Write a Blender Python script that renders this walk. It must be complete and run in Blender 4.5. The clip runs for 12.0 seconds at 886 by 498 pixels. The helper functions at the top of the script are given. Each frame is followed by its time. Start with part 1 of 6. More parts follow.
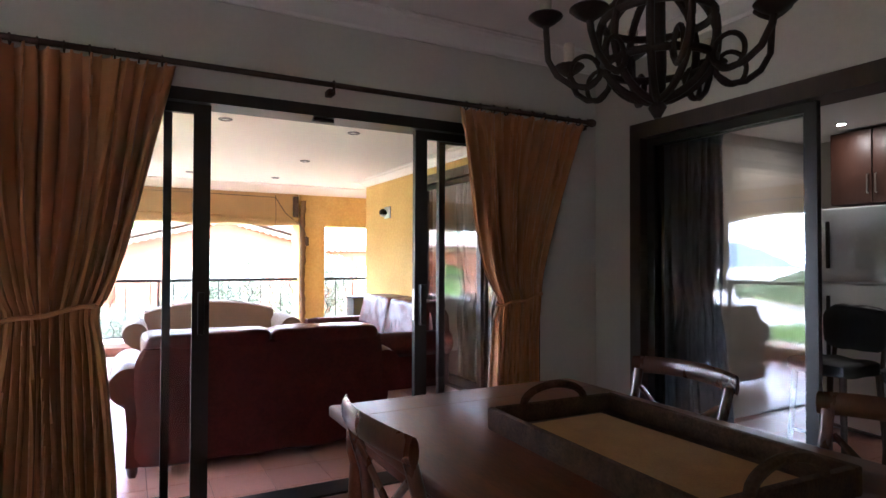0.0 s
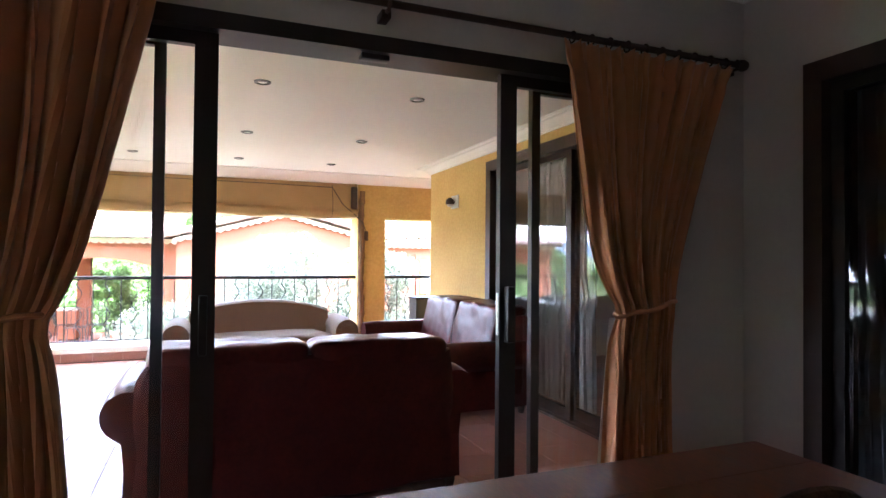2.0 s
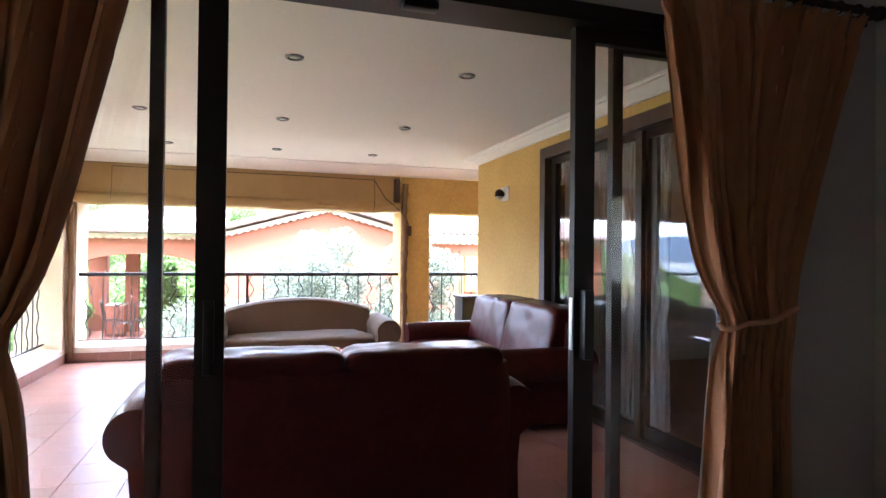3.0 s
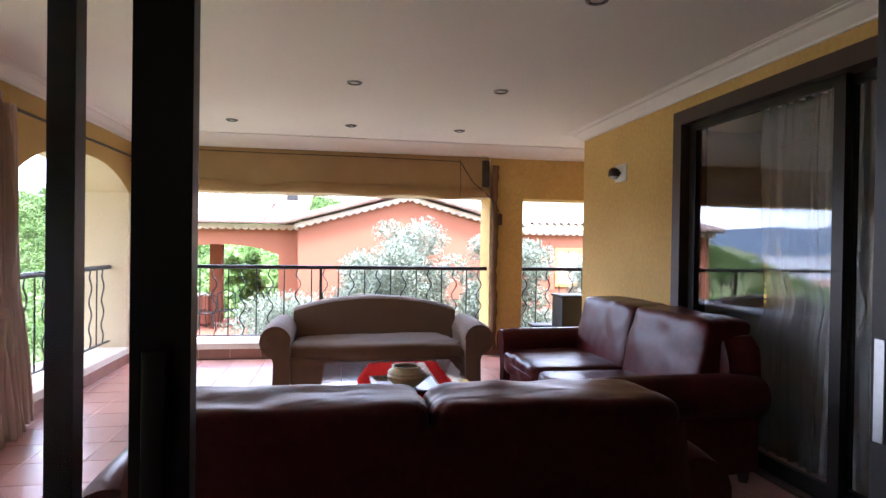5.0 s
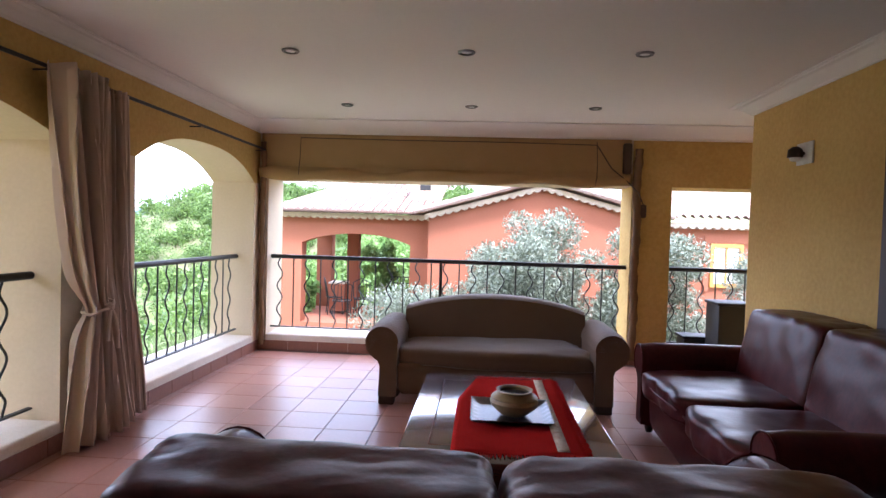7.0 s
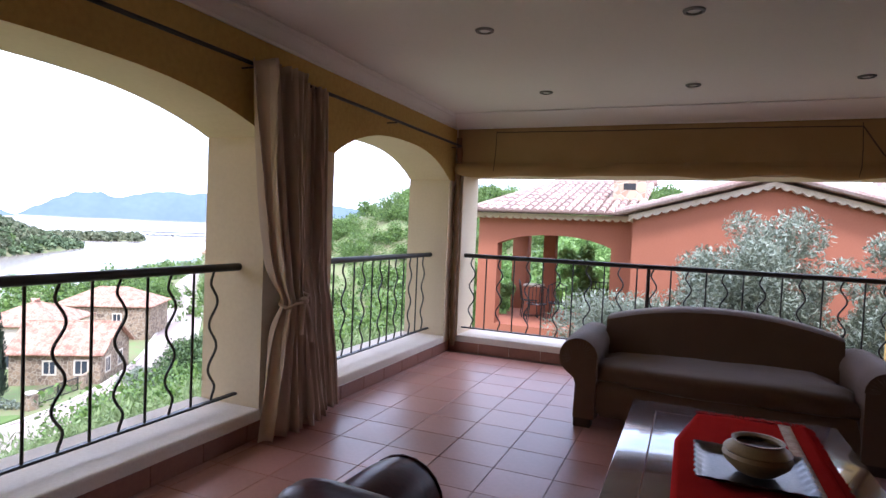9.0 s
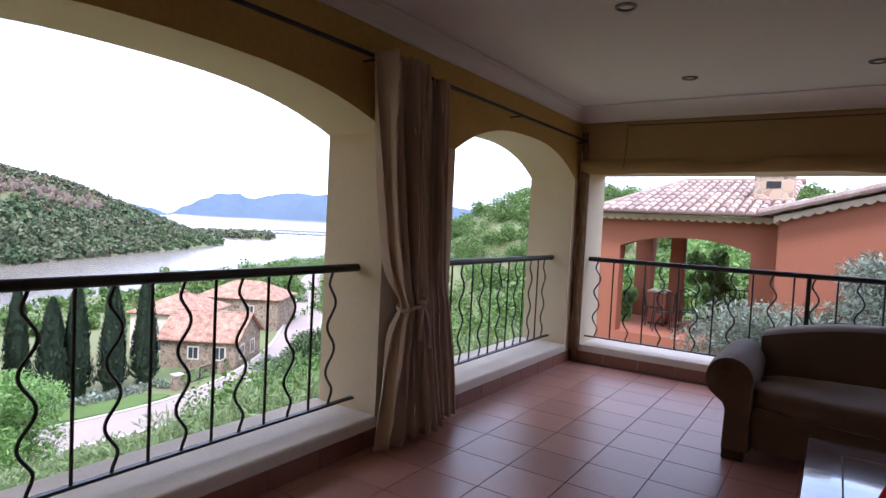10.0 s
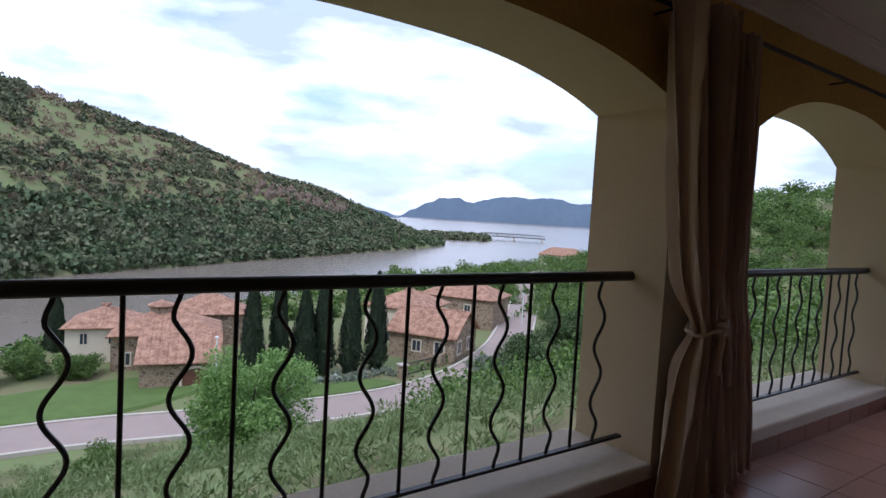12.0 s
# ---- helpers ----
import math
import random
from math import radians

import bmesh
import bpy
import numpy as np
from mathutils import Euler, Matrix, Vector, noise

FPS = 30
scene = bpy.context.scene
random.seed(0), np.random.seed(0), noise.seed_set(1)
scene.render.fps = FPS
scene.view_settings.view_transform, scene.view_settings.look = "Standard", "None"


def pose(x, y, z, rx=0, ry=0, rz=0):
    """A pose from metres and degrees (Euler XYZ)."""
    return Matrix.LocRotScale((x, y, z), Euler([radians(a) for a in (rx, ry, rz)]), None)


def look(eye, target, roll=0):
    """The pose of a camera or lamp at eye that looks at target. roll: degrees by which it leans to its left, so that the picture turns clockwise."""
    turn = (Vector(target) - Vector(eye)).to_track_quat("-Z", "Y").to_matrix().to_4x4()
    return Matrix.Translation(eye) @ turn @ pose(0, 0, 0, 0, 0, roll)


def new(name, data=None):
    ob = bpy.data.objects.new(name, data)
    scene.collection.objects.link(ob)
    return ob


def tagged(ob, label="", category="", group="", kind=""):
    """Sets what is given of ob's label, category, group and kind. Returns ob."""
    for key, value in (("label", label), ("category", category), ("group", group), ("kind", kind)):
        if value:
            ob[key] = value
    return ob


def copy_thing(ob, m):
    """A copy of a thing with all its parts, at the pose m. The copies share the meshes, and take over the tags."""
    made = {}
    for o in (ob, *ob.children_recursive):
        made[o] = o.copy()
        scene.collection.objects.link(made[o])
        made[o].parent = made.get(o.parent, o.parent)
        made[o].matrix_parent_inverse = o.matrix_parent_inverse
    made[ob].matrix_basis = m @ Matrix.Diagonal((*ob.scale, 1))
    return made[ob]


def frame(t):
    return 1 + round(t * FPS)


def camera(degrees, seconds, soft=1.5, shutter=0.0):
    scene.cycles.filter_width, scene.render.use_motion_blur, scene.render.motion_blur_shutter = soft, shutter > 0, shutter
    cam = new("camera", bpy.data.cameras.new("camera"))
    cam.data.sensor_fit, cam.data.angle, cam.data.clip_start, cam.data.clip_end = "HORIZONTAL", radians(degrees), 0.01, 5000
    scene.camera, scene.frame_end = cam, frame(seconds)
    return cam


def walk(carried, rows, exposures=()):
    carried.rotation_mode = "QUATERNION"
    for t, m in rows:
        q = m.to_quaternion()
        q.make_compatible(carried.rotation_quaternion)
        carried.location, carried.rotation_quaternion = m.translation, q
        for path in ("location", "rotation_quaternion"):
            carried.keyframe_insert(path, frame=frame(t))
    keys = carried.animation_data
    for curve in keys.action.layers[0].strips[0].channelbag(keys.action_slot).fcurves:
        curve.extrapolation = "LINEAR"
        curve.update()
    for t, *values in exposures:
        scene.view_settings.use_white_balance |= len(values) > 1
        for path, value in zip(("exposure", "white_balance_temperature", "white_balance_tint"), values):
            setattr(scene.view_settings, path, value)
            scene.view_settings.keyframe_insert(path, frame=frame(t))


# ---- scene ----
cam = camera(74.3, 12.0)
PATH = [
    (0, (1.764, 2.721, 1.331), (2.702, 4.487, 1.369), 0.2),
    (0.5, (1.864, 2.936, 1.326), (2.75, 4.728, 1.364), 0.3),
    (1, (1.956, 3.175, 1.314), (2.798, 4.989, 1.35), 0.3),
    (1.5, (2.033, 3.408, 1.311), (2.83, 5.242, 1.346), 0.5),
    (2, (2.098, 3.66, 1.304), (2.841, 5.516, 1.336), 0.5),
    (2.5, (2.158, 3.898, 1.304), (2.837, 5.779, 1.33), 0.4),
    (3, (2.214, 4.125, 1.304), (2.82, 6.031, 1.322), 0.6),
    (3.5, (2.245, 4.402, 1.289), (2.778, 6.329, 1.303), 0.5),
    (5.5, (2.405, 5.277, 1.324), (2.671, 7.26, 1.297), 1.1),
    (6, (2.494, 5.427, 1.334), (2.659, 7.42, 1.296), 1.3),
    (6.5, (2.54, 5.57, 1.341), (2.557, 7.57, 1.289), 1.4),
    (7, (2.543, 5.695, 1.346), (2.41, 7.69, 1.287), 1.7),
    (9, (2.458, 6.127, 1.318), (1.68, 7.967, 1.243), 2.5),
    (9.5, (2.374, 6.233, 1.31), (1.434, 7.997, 1.229), 2.7),
    (10, (2.272, 6.338, 1.314), (1.157, 7.996, 1.223), 2.9),
    (10.5, (2.158, 6.423, 1.288), (0.888, 7.965, 1.19), 3.1),
    (11, (2.013, 6.489, 1.288), (0.621, 7.922, 1.183), 3.2),
    (11.5, (1.841, 6.533, 1.278), (0.335, 7.844, 1.168), 3.2),
    (12, (1.676, 6.573, 1.263), (0.048, 7.729, 1.145), 3.3),
]
EXPOSURES = [(0.0, 5.3, 5250, 16), (1.5, 4.95, 5250, 16), (2.5, 4.6, 5250, 16), (3.5, 4.15, 5300, 16), (5.5, 3.4, 5400, 21), (6.5, 3.15, 5400, 21), (9.0, 2.1, 5400, 22), (10.5, 1.4, 5400, 20), (11.0, 1.15, 5400, 18), (12.0, 0.35, 5450, 17)]
walk(cam, [(t, look(eye, target, roll)) for t, eye, target, roll in PATH], EXPOSURES)
from math import cos, pi, sin, sqrt, tan

# ---- world, sun, exposure ----
world = bpy.data.worlds.new("world")
scene.world = world
world.use_nodes = True
wn, wl = world.node_tree.nodes, world.node_tree.links
wn.clear()
w_out, w_bg, w_sky = wn.new("ShaderNodeOutputWorld"), wn.new("ShaderNodeBackground"), wn.new("ShaderNodeTexSky")
SUN_EL, SUN_AZ = 58.0, 155.0
w_sky.sky_type, w_sky.sun_disc = "NISHITA", False
w_sky.sun_elevation, w_sky.sun_rotation = radians(SUN_EL), radians(SUN_AZ)
w_bg.inputs["Strength"].default_value = 0.15
w_co, w_map, w_no, w_ramp, w_mix = wn.new("ShaderNodeTexCoord"), wn.new("ShaderNodeMapping"), wn.new("ShaderNodeTexNoise"), wn.new("ShaderNodeValToRGB"), wn.new("ShaderNodeMixRGB")
w_map.inputs["Scale"].default_value = (1.6, 1.6, 5.5)
w_map.inputs["Location"].default_value = (0.35, 0.1, 0.2)
w_no.inputs["Scale"].default_value, w_no.inputs["Detail"].default_value, w_no.inputs["Roughness"].default_value = 1.7, 9.0, 0.55
w_ramp.color_ramp.elements[0].position, w_ramp.color_ramp.elements[1].position = 0.28, 0.49
w_no2, w_ramp2 = wn.new("ShaderNodeTexNoise"), wn.new("ShaderNodeValToRGB")
w_no2.inputs["Scale"].default_value, w_no2.inputs["Detail"].default_value = 2.6, 8.0
w_ramp2.color_ramp.elements[0].position, w_ramp2.color_ramp.elements[1].position = 0.40, 0.62
w_ramp2.color_ramp.elements[0].color, w_ramp2.color_ramp.elements[1].color = (3.9, 4.4, 5.3, 1), (8.8, 8.9, 9.0, 1)
wl.new(w_co.outputs["Generated"], w_map.inputs["Vector"])
for n in (w_no, w_no2):
    wl.new(w_map.outputs["Vector"], n.inputs["Vector"])
wl.new(w_no.outputs["Fac"], w_ramp.inputs["Fac"])
wl.new(w_no2.outputs["Fac"], w_ramp2.inputs["Fac"])
wl.new(w_ramp.outputs["Color"], w_mix.inputs["Fac"])
wl.new(w_sky.outputs["Color"], w_mix.inputs["Color1"])
wl.new(w_ramp2.outputs["Color"], w_mix.inputs["Color2"])
wl.new(w_mix.outputs["Color"], w_bg.inputs["Color"])
wl.new(w_bg.outputs["Background"], w_out.inputs["Surface"])
sun = new("sun", bpy.data.lights.new("sun", "SUN"))
sun.data.energy, sun.data.angle, sun.data.color = 1.4, radians(12), (1.0, 0.95, 0.87)
sun.matrix_world = look((0, 0, 60), (-sin(radians(SUN_AZ)) * 60 / tan(radians(SUN_EL)), -cos(radians(SUN_AZ)) * 60 / tan(radians(SUN_EL)), 0))

# ---- materials ----
def mat(name, c, c2=None, rough=0.6, metal=0.0, scale=6.0, fine=60.0, bump=0.15, var=0.5, spec=0.5, coat=0.0, sheen=0.0, random_hue=0.0, rough2=None, streak=None, warp=0.0, coat_rough=0.09):
    """A surface: two colours mixed by coarse and fine noise, uneven gloss and fine relief."""
    m = bpy.data.materials.new(name)
    m.use_nodes = True
    nt = m.node_tree
    b = nt.nodes["Principled BSDF"]
    c2 = c2 or tuple(x * 0.7 for x in c)
    co = nt.nodes.new("ShaderNodeTexCoord")
    vec = co.outputs["Object"]
    if streak:
        mp = nt.nodes.new("ShaderNodeMapping")
        mp.inputs["Scale"].default_value = streak
        nt.links.new(vec, mp.inputs["Vector"])
        vec = mp.outputs["Vector"]
    big, small = nt.nodes.new("ShaderNodeTexNoise"), nt.nodes.new("ShaderNodeTexNoise")
    big.inputs["Scale"].default_value, big.inputs["Detail"].default_value = scale, 5.0
    small.inputs["Scale"].default_value, small.inputs["Detail"].default_value = fine, 4.0
    big.inputs["Distortion"].default_value = warp
    for n in (big, small):
        nt.links.new(vec, n.inputs["Vector"])
    add = nt.nodes.new("ShaderNodeMath")
    add.operation = "MULTIPLY_ADD"
    add.inputs[1].default_value = 0.45
    nt.links.new(small.outputs["Fac"], add.inputs[0])
    half = nt.nodes.new("ShaderNodeMath")
    half.operation = "MULTIPLY"
    half.inputs[1].default_value = 0.55
    nt.links.new(big.outputs["Fac"], half.inputs[0])
    nt.links.new(half.outputs[0], add.inputs[2])
    ramp = nt.nodes.new("ShaderNodeValToRGB")
    ramp.color_ramp.elements[0].position, ramp.color_ramp.elements[1].position = 0.5 - 0.32 * (1.15 - var), 0.5 + 0.32 * (1.15 - var)
    ramp.color_ramp.elements[0].color, ramp.color_ramp.elements[1].color = (*c2, 1), (*c, 1)
    nt.links.new(add.outputs[0], ramp.inputs["Fac"])
    colour = ramp.outputs["Color"]
    if random_hue:
        info, hsv, mr = nt.nodes.new("ShaderNodeObjectInfo"), nt.nodes.new("ShaderNodeHueSaturation"), nt.nodes.new("ShaderNodeMapRange")
        mr.inputs["To Min"].default_value, mr.inputs["To Max"].default_value = 1 - random_hue, 1 + random_hue
        nt.links.new(info.outputs["Random"], mr.inputs["Value"])
        nt.links.new(mr.outputs["Result"], hsv.inputs["Value"])
        nt.links.new(colour, hsv.inputs["Color"])
        colour = hsv.outputs["Color"]
    nt.links.new(colour, b.inputs["Base Color"])
    rr = nt.nodes.new("ShaderNodeMapRange")
    rr.inputs["To Min"].default_value, rr.inputs["To Max"].default_value = rough, rough2 if rough2 is not None else min(1, rough + 0.12)
    nt.links.new(big.outputs["Fac"], rr.inputs["Value"])
    nt.links.new(rr.outputs["Result"], b.inputs["Roughness"])
    b.inputs["Metallic"].default_value, b.inputs["Specular IOR Level"].default_value = metal, spec
    b.inputs["Coat Weight"].default_value, b.inputs["Sheen Weight"].default_value, b.inputs["Coat Roughness"].default_value = coat, sheen, coat_rough
    if bump:
        bp = nt.nodes.new("ShaderNodeBump")
        bp.inputs["Strength"].default_value, bp.inputs["Distance"].default_value = bump, 0.01
        nt.links.new(add.outputs[0], bp.inputs["Height"])
        nt.links.new(bp.outputs["Normal"], b.inputs["Normal"])
    return m


def leafy(name, c, c2, rough=0.6, through_light=0.25, patch_scale=1.1, own=1.0):
    """Foliage: each leaf or clump takes its own shade between two greens."""
    m = bpy.data.materials.new(name)
    m.use_nodes = True
    nt = m.node_tree
    b = nt.nodes["Principled BSDF"]
    geo, ramp, co, no, mx = nt.nodes.new("ShaderNodeNewGeometry"), nt.nodes.new("ShaderNodeValToRGB"), nt.nodes.new("ShaderNodeTexCoord"), nt.nodes.new("ShaderNodeTexNoise"), nt.nodes.new("ShaderNodeMath")
    no.inputs["Scale"].default_value, no.inputs["Detail"].default_value = patch_scale, 6.0
    nt.links.new(co.outputs["Object"], no.inputs["Vector"])
    mx.operation = "ADD"
    wt = nt.nodes.new("ShaderNodeMath")
    wt.operation = "MULTIPLY"
    wt.inputs[1].default_value = own
    nt.links.new(geo.outputs["Random Per Island"], wt.inputs[0])
    nt.links.new(wt.outputs[0], mx.inputs[0])
    nt.links.new(no.outputs["Fac"], mx.inputs[1])
    ramp.color_ramp.elements[0].position, ramp.color_ramp.elements[1].position = 0.35, 1.0
    hm = nt.nodes.new("ShaderNodeMath")
    hm.operation = "MULTIPLY"
    hm.inputs[1].default_value = 1.36 / (1 + own)
    nt.links.new(mx.outputs[0], hm.inputs[0])
    nt.links.new(hm.outputs[0], ramp.inputs["Fac"])
    ramp.color_ramp.elements[0].color, ramp.color_ramp.elements[1].color = (*c2, 1), (*c, 1)
    nt.links.new(ramp.outputs["Color"], b.inputs["Base Color"])
    b.inputs["Roughness"].default_value = rough
    if through_light:
        tr, mix = nt.nodes.new("ShaderNodeBsdfTranslucent"), nt.nodes.new("ShaderNodeMixShader")
        nt.links.new(ramp.outputs["Color"], tr.inputs["Color"])
        mix.inputs[0].default_value = through_light
        nt.links.new(b.outputs[0], mix.inputs[1])
        nt.links.new(tr.outputs[0], mix.inputs[2])
        nt.links.new(mix.outputs[0], nt.nodes["Material Output"].inputs["Surface"])
    return m


def glass_mat(name, tint=(1, 1, 1)):
    m = bpy.data.materials.new(name)
    m.use_nodes = True
    b = m.node_tree.nodes["Principled BSDF"]
    b.inputs["Base Color"].default_value = (*tint, 1)
    b.inputs["Transmission Weight"].default_value, b.inputs["Roughness"].default_value, b.inputs["IOR"].default_value = 1.0, 0.0, 1.5
    return m


def stone_mat(name, c, c2, joint, scale):
    """Rubble stone: uneven cells of several browns with pale joints."""
    m = mat(name, c, c2, rough=0.85, scale=3, fine=30, bump=0)
    nt = m.node_tree
    b = nt.nodes["Principled BSDF"]
    vo, ve, rp, mix, hsv = nt.nodes.new("ShaderNodeTexVoronoi"), nt.nodes.new("ShaderNodeTexVoronoi"), nt.nodes.new("ShaderNodeValToRGB"), nt.nodes.new("ShaderNodeMixRGB"), nt.nodes.new("ShaderNodeMixRGB")
    co = nt.nodes.new("ShaderNodeTexCoord")
    ve.feature = "DISTANCE_TO_EDGE"
    for v in (vo, ve):
        v.inputs["Scale"].default_value = scale
        nt.links.new(co.outputs["Object"], v.inputs["Vector"])
    sep = nt.nodes.new("ShaderNodeSeparateColor")
    nt.links.new(vo.outputs["Color"], sep.inputs[0])
    hsv.inputs["Color1"].default_value, hsv.inputs["Color2"].default_value = (*c, 1), (*c2, 1)
    nt.links.new(sep.outputs[0], hsv.inputs["Fac"])
    rp.color_ramp.elements[0].position, rp.color_ramp.elements[1].position = 0.03, 0.07
    nt.links.new(ve.outputs["Distance"], rp.inputs["Fac"])
    mix.inputs["Color1"].default_value = (*joint, 1)
    nt.links.new(rp.outputs["Color"], mix.inputs["Fac"])
    nt.links.new(hsv.outputs["Color"], mix.inputs["Color2"])
    nt.links.new(mix.outputs["Color"], b.inputs["Base Color"])
    bp = nt.nodes.new("ShaderNodeBump")
    bp.inputs["Strength"].default_value, bp.inputs["Distance"].default_value = 0.6, 0.03
    nt.links.new(rp.outputs["Color"], bp.inputs["Height"])
    nt.links.new(bp.outputs["Normal"], b.inputs["Normal"])
    return m


def glow_mat(name, colour, strength):
    m = bpy.data.materials.new(name)
    m.use_nodes = True
    b = m.node_tree.nodes["Principled BSDF"]
    b.inputs["Emission Color"].default_value, b.inputs["Emission Strength"].default_value = (*colour, 1), strength
    return m


YELLOW = mat("ochre_plaster", (0.66, 0.455, 0.155), (0.48, 0.30, 0.09), rough=0.85, scale=1.3, fine=30, bump=0.2, var=0.5, spec=0.25)
CREAM = mat("cream_plaster", (0.75, 0.63, 0.45), (0.65, 0.53, 0.36), rough=0.85, scale=1.8, fine=45, bump=0.2, var=0.35, spec=0.25)
WHITE = mat("white_ceiling_paint", (0.86, 0.83, 0.78), (0.81, 0.78, 0.735), rough=0.8, scale=1.2, fine=30, bump=0.04, var=0.2, spec=0.2)
ROOM = mat("pale_grey_wall_paint", (0.62, 0.585, 0.52), (0.55, 0.52, 0.46), rough=0.7, scale=1.4, fine=35, bump=0.08, var=0.25, spec=0.3)
SILL = mat("pale_sill_plaster", (0.78, 0.69, 0.58), (0.64, 0.54, 0.44), rough=0.8, scale=4, fine=60, bump=0.2, var=0.45)
TILE = mat("terracotta_tile", (0.46, 0.222, 0.168), (0.36, 0.165, 0.122), rough=0.26, rough2=0.42, scale=2.5, fine=35, bump=0.05, var=0.4, spec=0.5, random_hue=0.10)
GROUT = mat("dark_grout", (0.23, 0.135, 0.105), rough=0.9, scale=10)
SKIRT = mat("brown_skirting_tile", (0.30, 0.13, 0.08), (0.22, 0.09, 0.06), rough=0.4, scale=5, fine=50, random_hue=0.08)
IRON = mat("black_wrought_iron", (0.018, 0.018, 0.018), (0.03, 0.027, 0.025), rough=0.38, scale=12, fine=120, bump=0.15, metal=0.2)
FRAME = mat("dark_bronze_aluminium", (0.020, 0.016, 0.013), (0.028, 0.022, 0.018), rough=0.35, scale=5, fine=80, bump=0.03, metal=0.4)
WOODFRAME = mat("dark_brown_door_trim", (0.06, 0.032, 0.02), (0.035, 0.018, 0.012), rough=0.5, scale=3, fine=30, streak=(4, 4, 0.5))
GLASS = glass_mat("clear_glass")
GOLD = mat("gold_curtain_cloth", (0.60, 0.28, 0.125), (0.46, 0.205, 0.09), rough=0.8, scale=5, fine=220, bump=0.25, var=0.35, spec=0.15, sheen=0.25)
TAUPE = mat("taupe_curtain_cloth", (0.62, 0.49, 0.39), (0.51, 0.395, 0.31), rough=0.85, scale=4, fine=240, bump=0.25, var=0.3, spec=0.15, sheen=0.2)
LINING = mat("cream_curtain_lining", (0.72, 0.66, 0.58), (0.62, 0.56, 0.48), rough=0.9, scale=4, fine=220, bump=0.15, var=0.3, spec=0.1)
FLAP = mat("brown_weathered_canvas", (0.22, 0.125, 0.06), (0.14, 0.08, 0.04), rough=0.9, scale=6, fine=120, bump=0.3, var=0.5)
CANVAS = mat("canvas_blind_cloth", (0.42, 0.28, 0.13), (0.33, 0.21, 0.09), rough=0.9, scale=3, fine=200, bump=0.25, var=0.35, spec=0.1)
SHEER = mat("white_net_cloth", (0.72, 0.72, 0.70), (0.62, 0.62, 0.60), rough=0.9, scale=4, fine=200, bump=0.1, spec=0.1)
SHEER.node_tree.nodes["Principled BSDF"].inputs["Alpha"].default_value = 0.38  # an open weave
LEATHER = mat("burgundy_leather", (0.085, 0.016, 0.014), (0.04, 0.008, 0.008), rough=0.26, rough2=0.36, scale=6, fine=40, bump=0.14, var=0.55, spec=0.13, warp=1.2)
DARKHIDE = mat("black_upholstery", (0.022, 0.018, 0.017), (0.014, 0.012, 0.011), rough=0.5, scale=8, fine=80, bump=0.2)
FABRIC = mat("brown_sofa_cloth", (0.18, 0.11, 0.071), (0.135, 0.081, 0.052), rough=0.9, scale=5, fine=260, bump=0.3, var=0.35, spec=0.12, sheen=0.35)
TABLEWOOD = mat("polished_dark_wood", (0.115, 0.04, 0.018), (0.05, 0.018, 0.009), rough=0.13, rough2=0.2, scale=3.2, fine=26, bump=0, var=0.4, spec=0.85, coat=1.0, streak=(1, 7, 7), coat_rough=0.06)
DINEWOOD = mat("waxed_dark_wood", (0.17, 0.056, 0.023), (0.08, 0.025, 0.012), rough=0.34, rough2=0.46, scale=3.2, fine=26, bump=0.01, var=0.6, spec=0.14, coat=0.05, streak=(7, 1, 7), coat_rough=0.22)
CHAIRWOOD = mat("polished_red_brown_wood", (0.11, 0.036, 0.016), (0.05, 0.016, 0.008), rough=0.22, scale=4, fine=40, bump=0.05, var=0.5, coat=0.4, streak=(5, 5, 1))
REDCLOTH = mat("red_woven_cloth", (0.50, 0.028, 0.022), (0.38, 0.018, 0.015), rough=1.0, scale=8, fine=300, bump=0.4, var=0.35, spec=0.0)
STRIPE = mat("cream_woven_stripe", (0.62, 0.50, 0.36), (0.40, 0.22, 0.15), rough=0.9, scale=40, fine=260, bump=0.3, var=0.7)
CLAY = mat("ochre_glazed_clay", (0.36, 0.24, 0.10), (0.24, 0.15, 0.06), rough=0.4, scale=7, fine=60, bump=0.15, var=0.5)
CLAYDARK = mat("dark_glazed_clay", (0.05, 0.03, 0.022), rough=0.35, scale=8)
PEWTER = mat("worn_pewter", (0.24, 0.23, 0.23), (0.14, 0.14, 0.145), rough=0.28, scale=10, fine=90, metal=1.0, bump=0.1)
BRONZE = mat("aged_bronze_iron", (0.055, 0.038, 0.028), (0.03, 0.02, 0.016), rough=0.5, metal=0.6, scale=20, fine=120, bump=0.2)
CANDLE = mat("ivory_candle_sleeve", (0.72, 0.66, 0.54), rough=0.5, scale=8, bump=0.05)
WICKER = mat("dark_woven_wicker", (0.10, 0.055, 0.032), (0.04, 0.022, 0.014), rough=0.75, scale=18, fine=120, bump=0.8, var=0.7, spec=0.12)
MATGOLD = mat("golden_woven_mat", (0.48, 0.27, 0.09), (0.32, 0.17, 0.055), rough=0.8, scale=10, fine=150, bump=0.5, var=0.5)
CABINET = mat("dark_wood_cabinet", (0.075, 0.03, 0.018), (0.045, 0.018, 0.011), rough=0.4, scale=3, fine=30, streak=(6, 6, 0.6))
STEEL = mat("brushed_steel", (0.6, 0.6, 0.6), (0.5, 0.5, 0.5), rough=0.3, metal=1.0, scale=6, fine=90, bump=0.03)
ENAMEL = mat("white_enamel", (0.80, 0.82, 0.84), (0.74, 0.76, 0.78), rough=0.25, scale=2, bump=0.02)
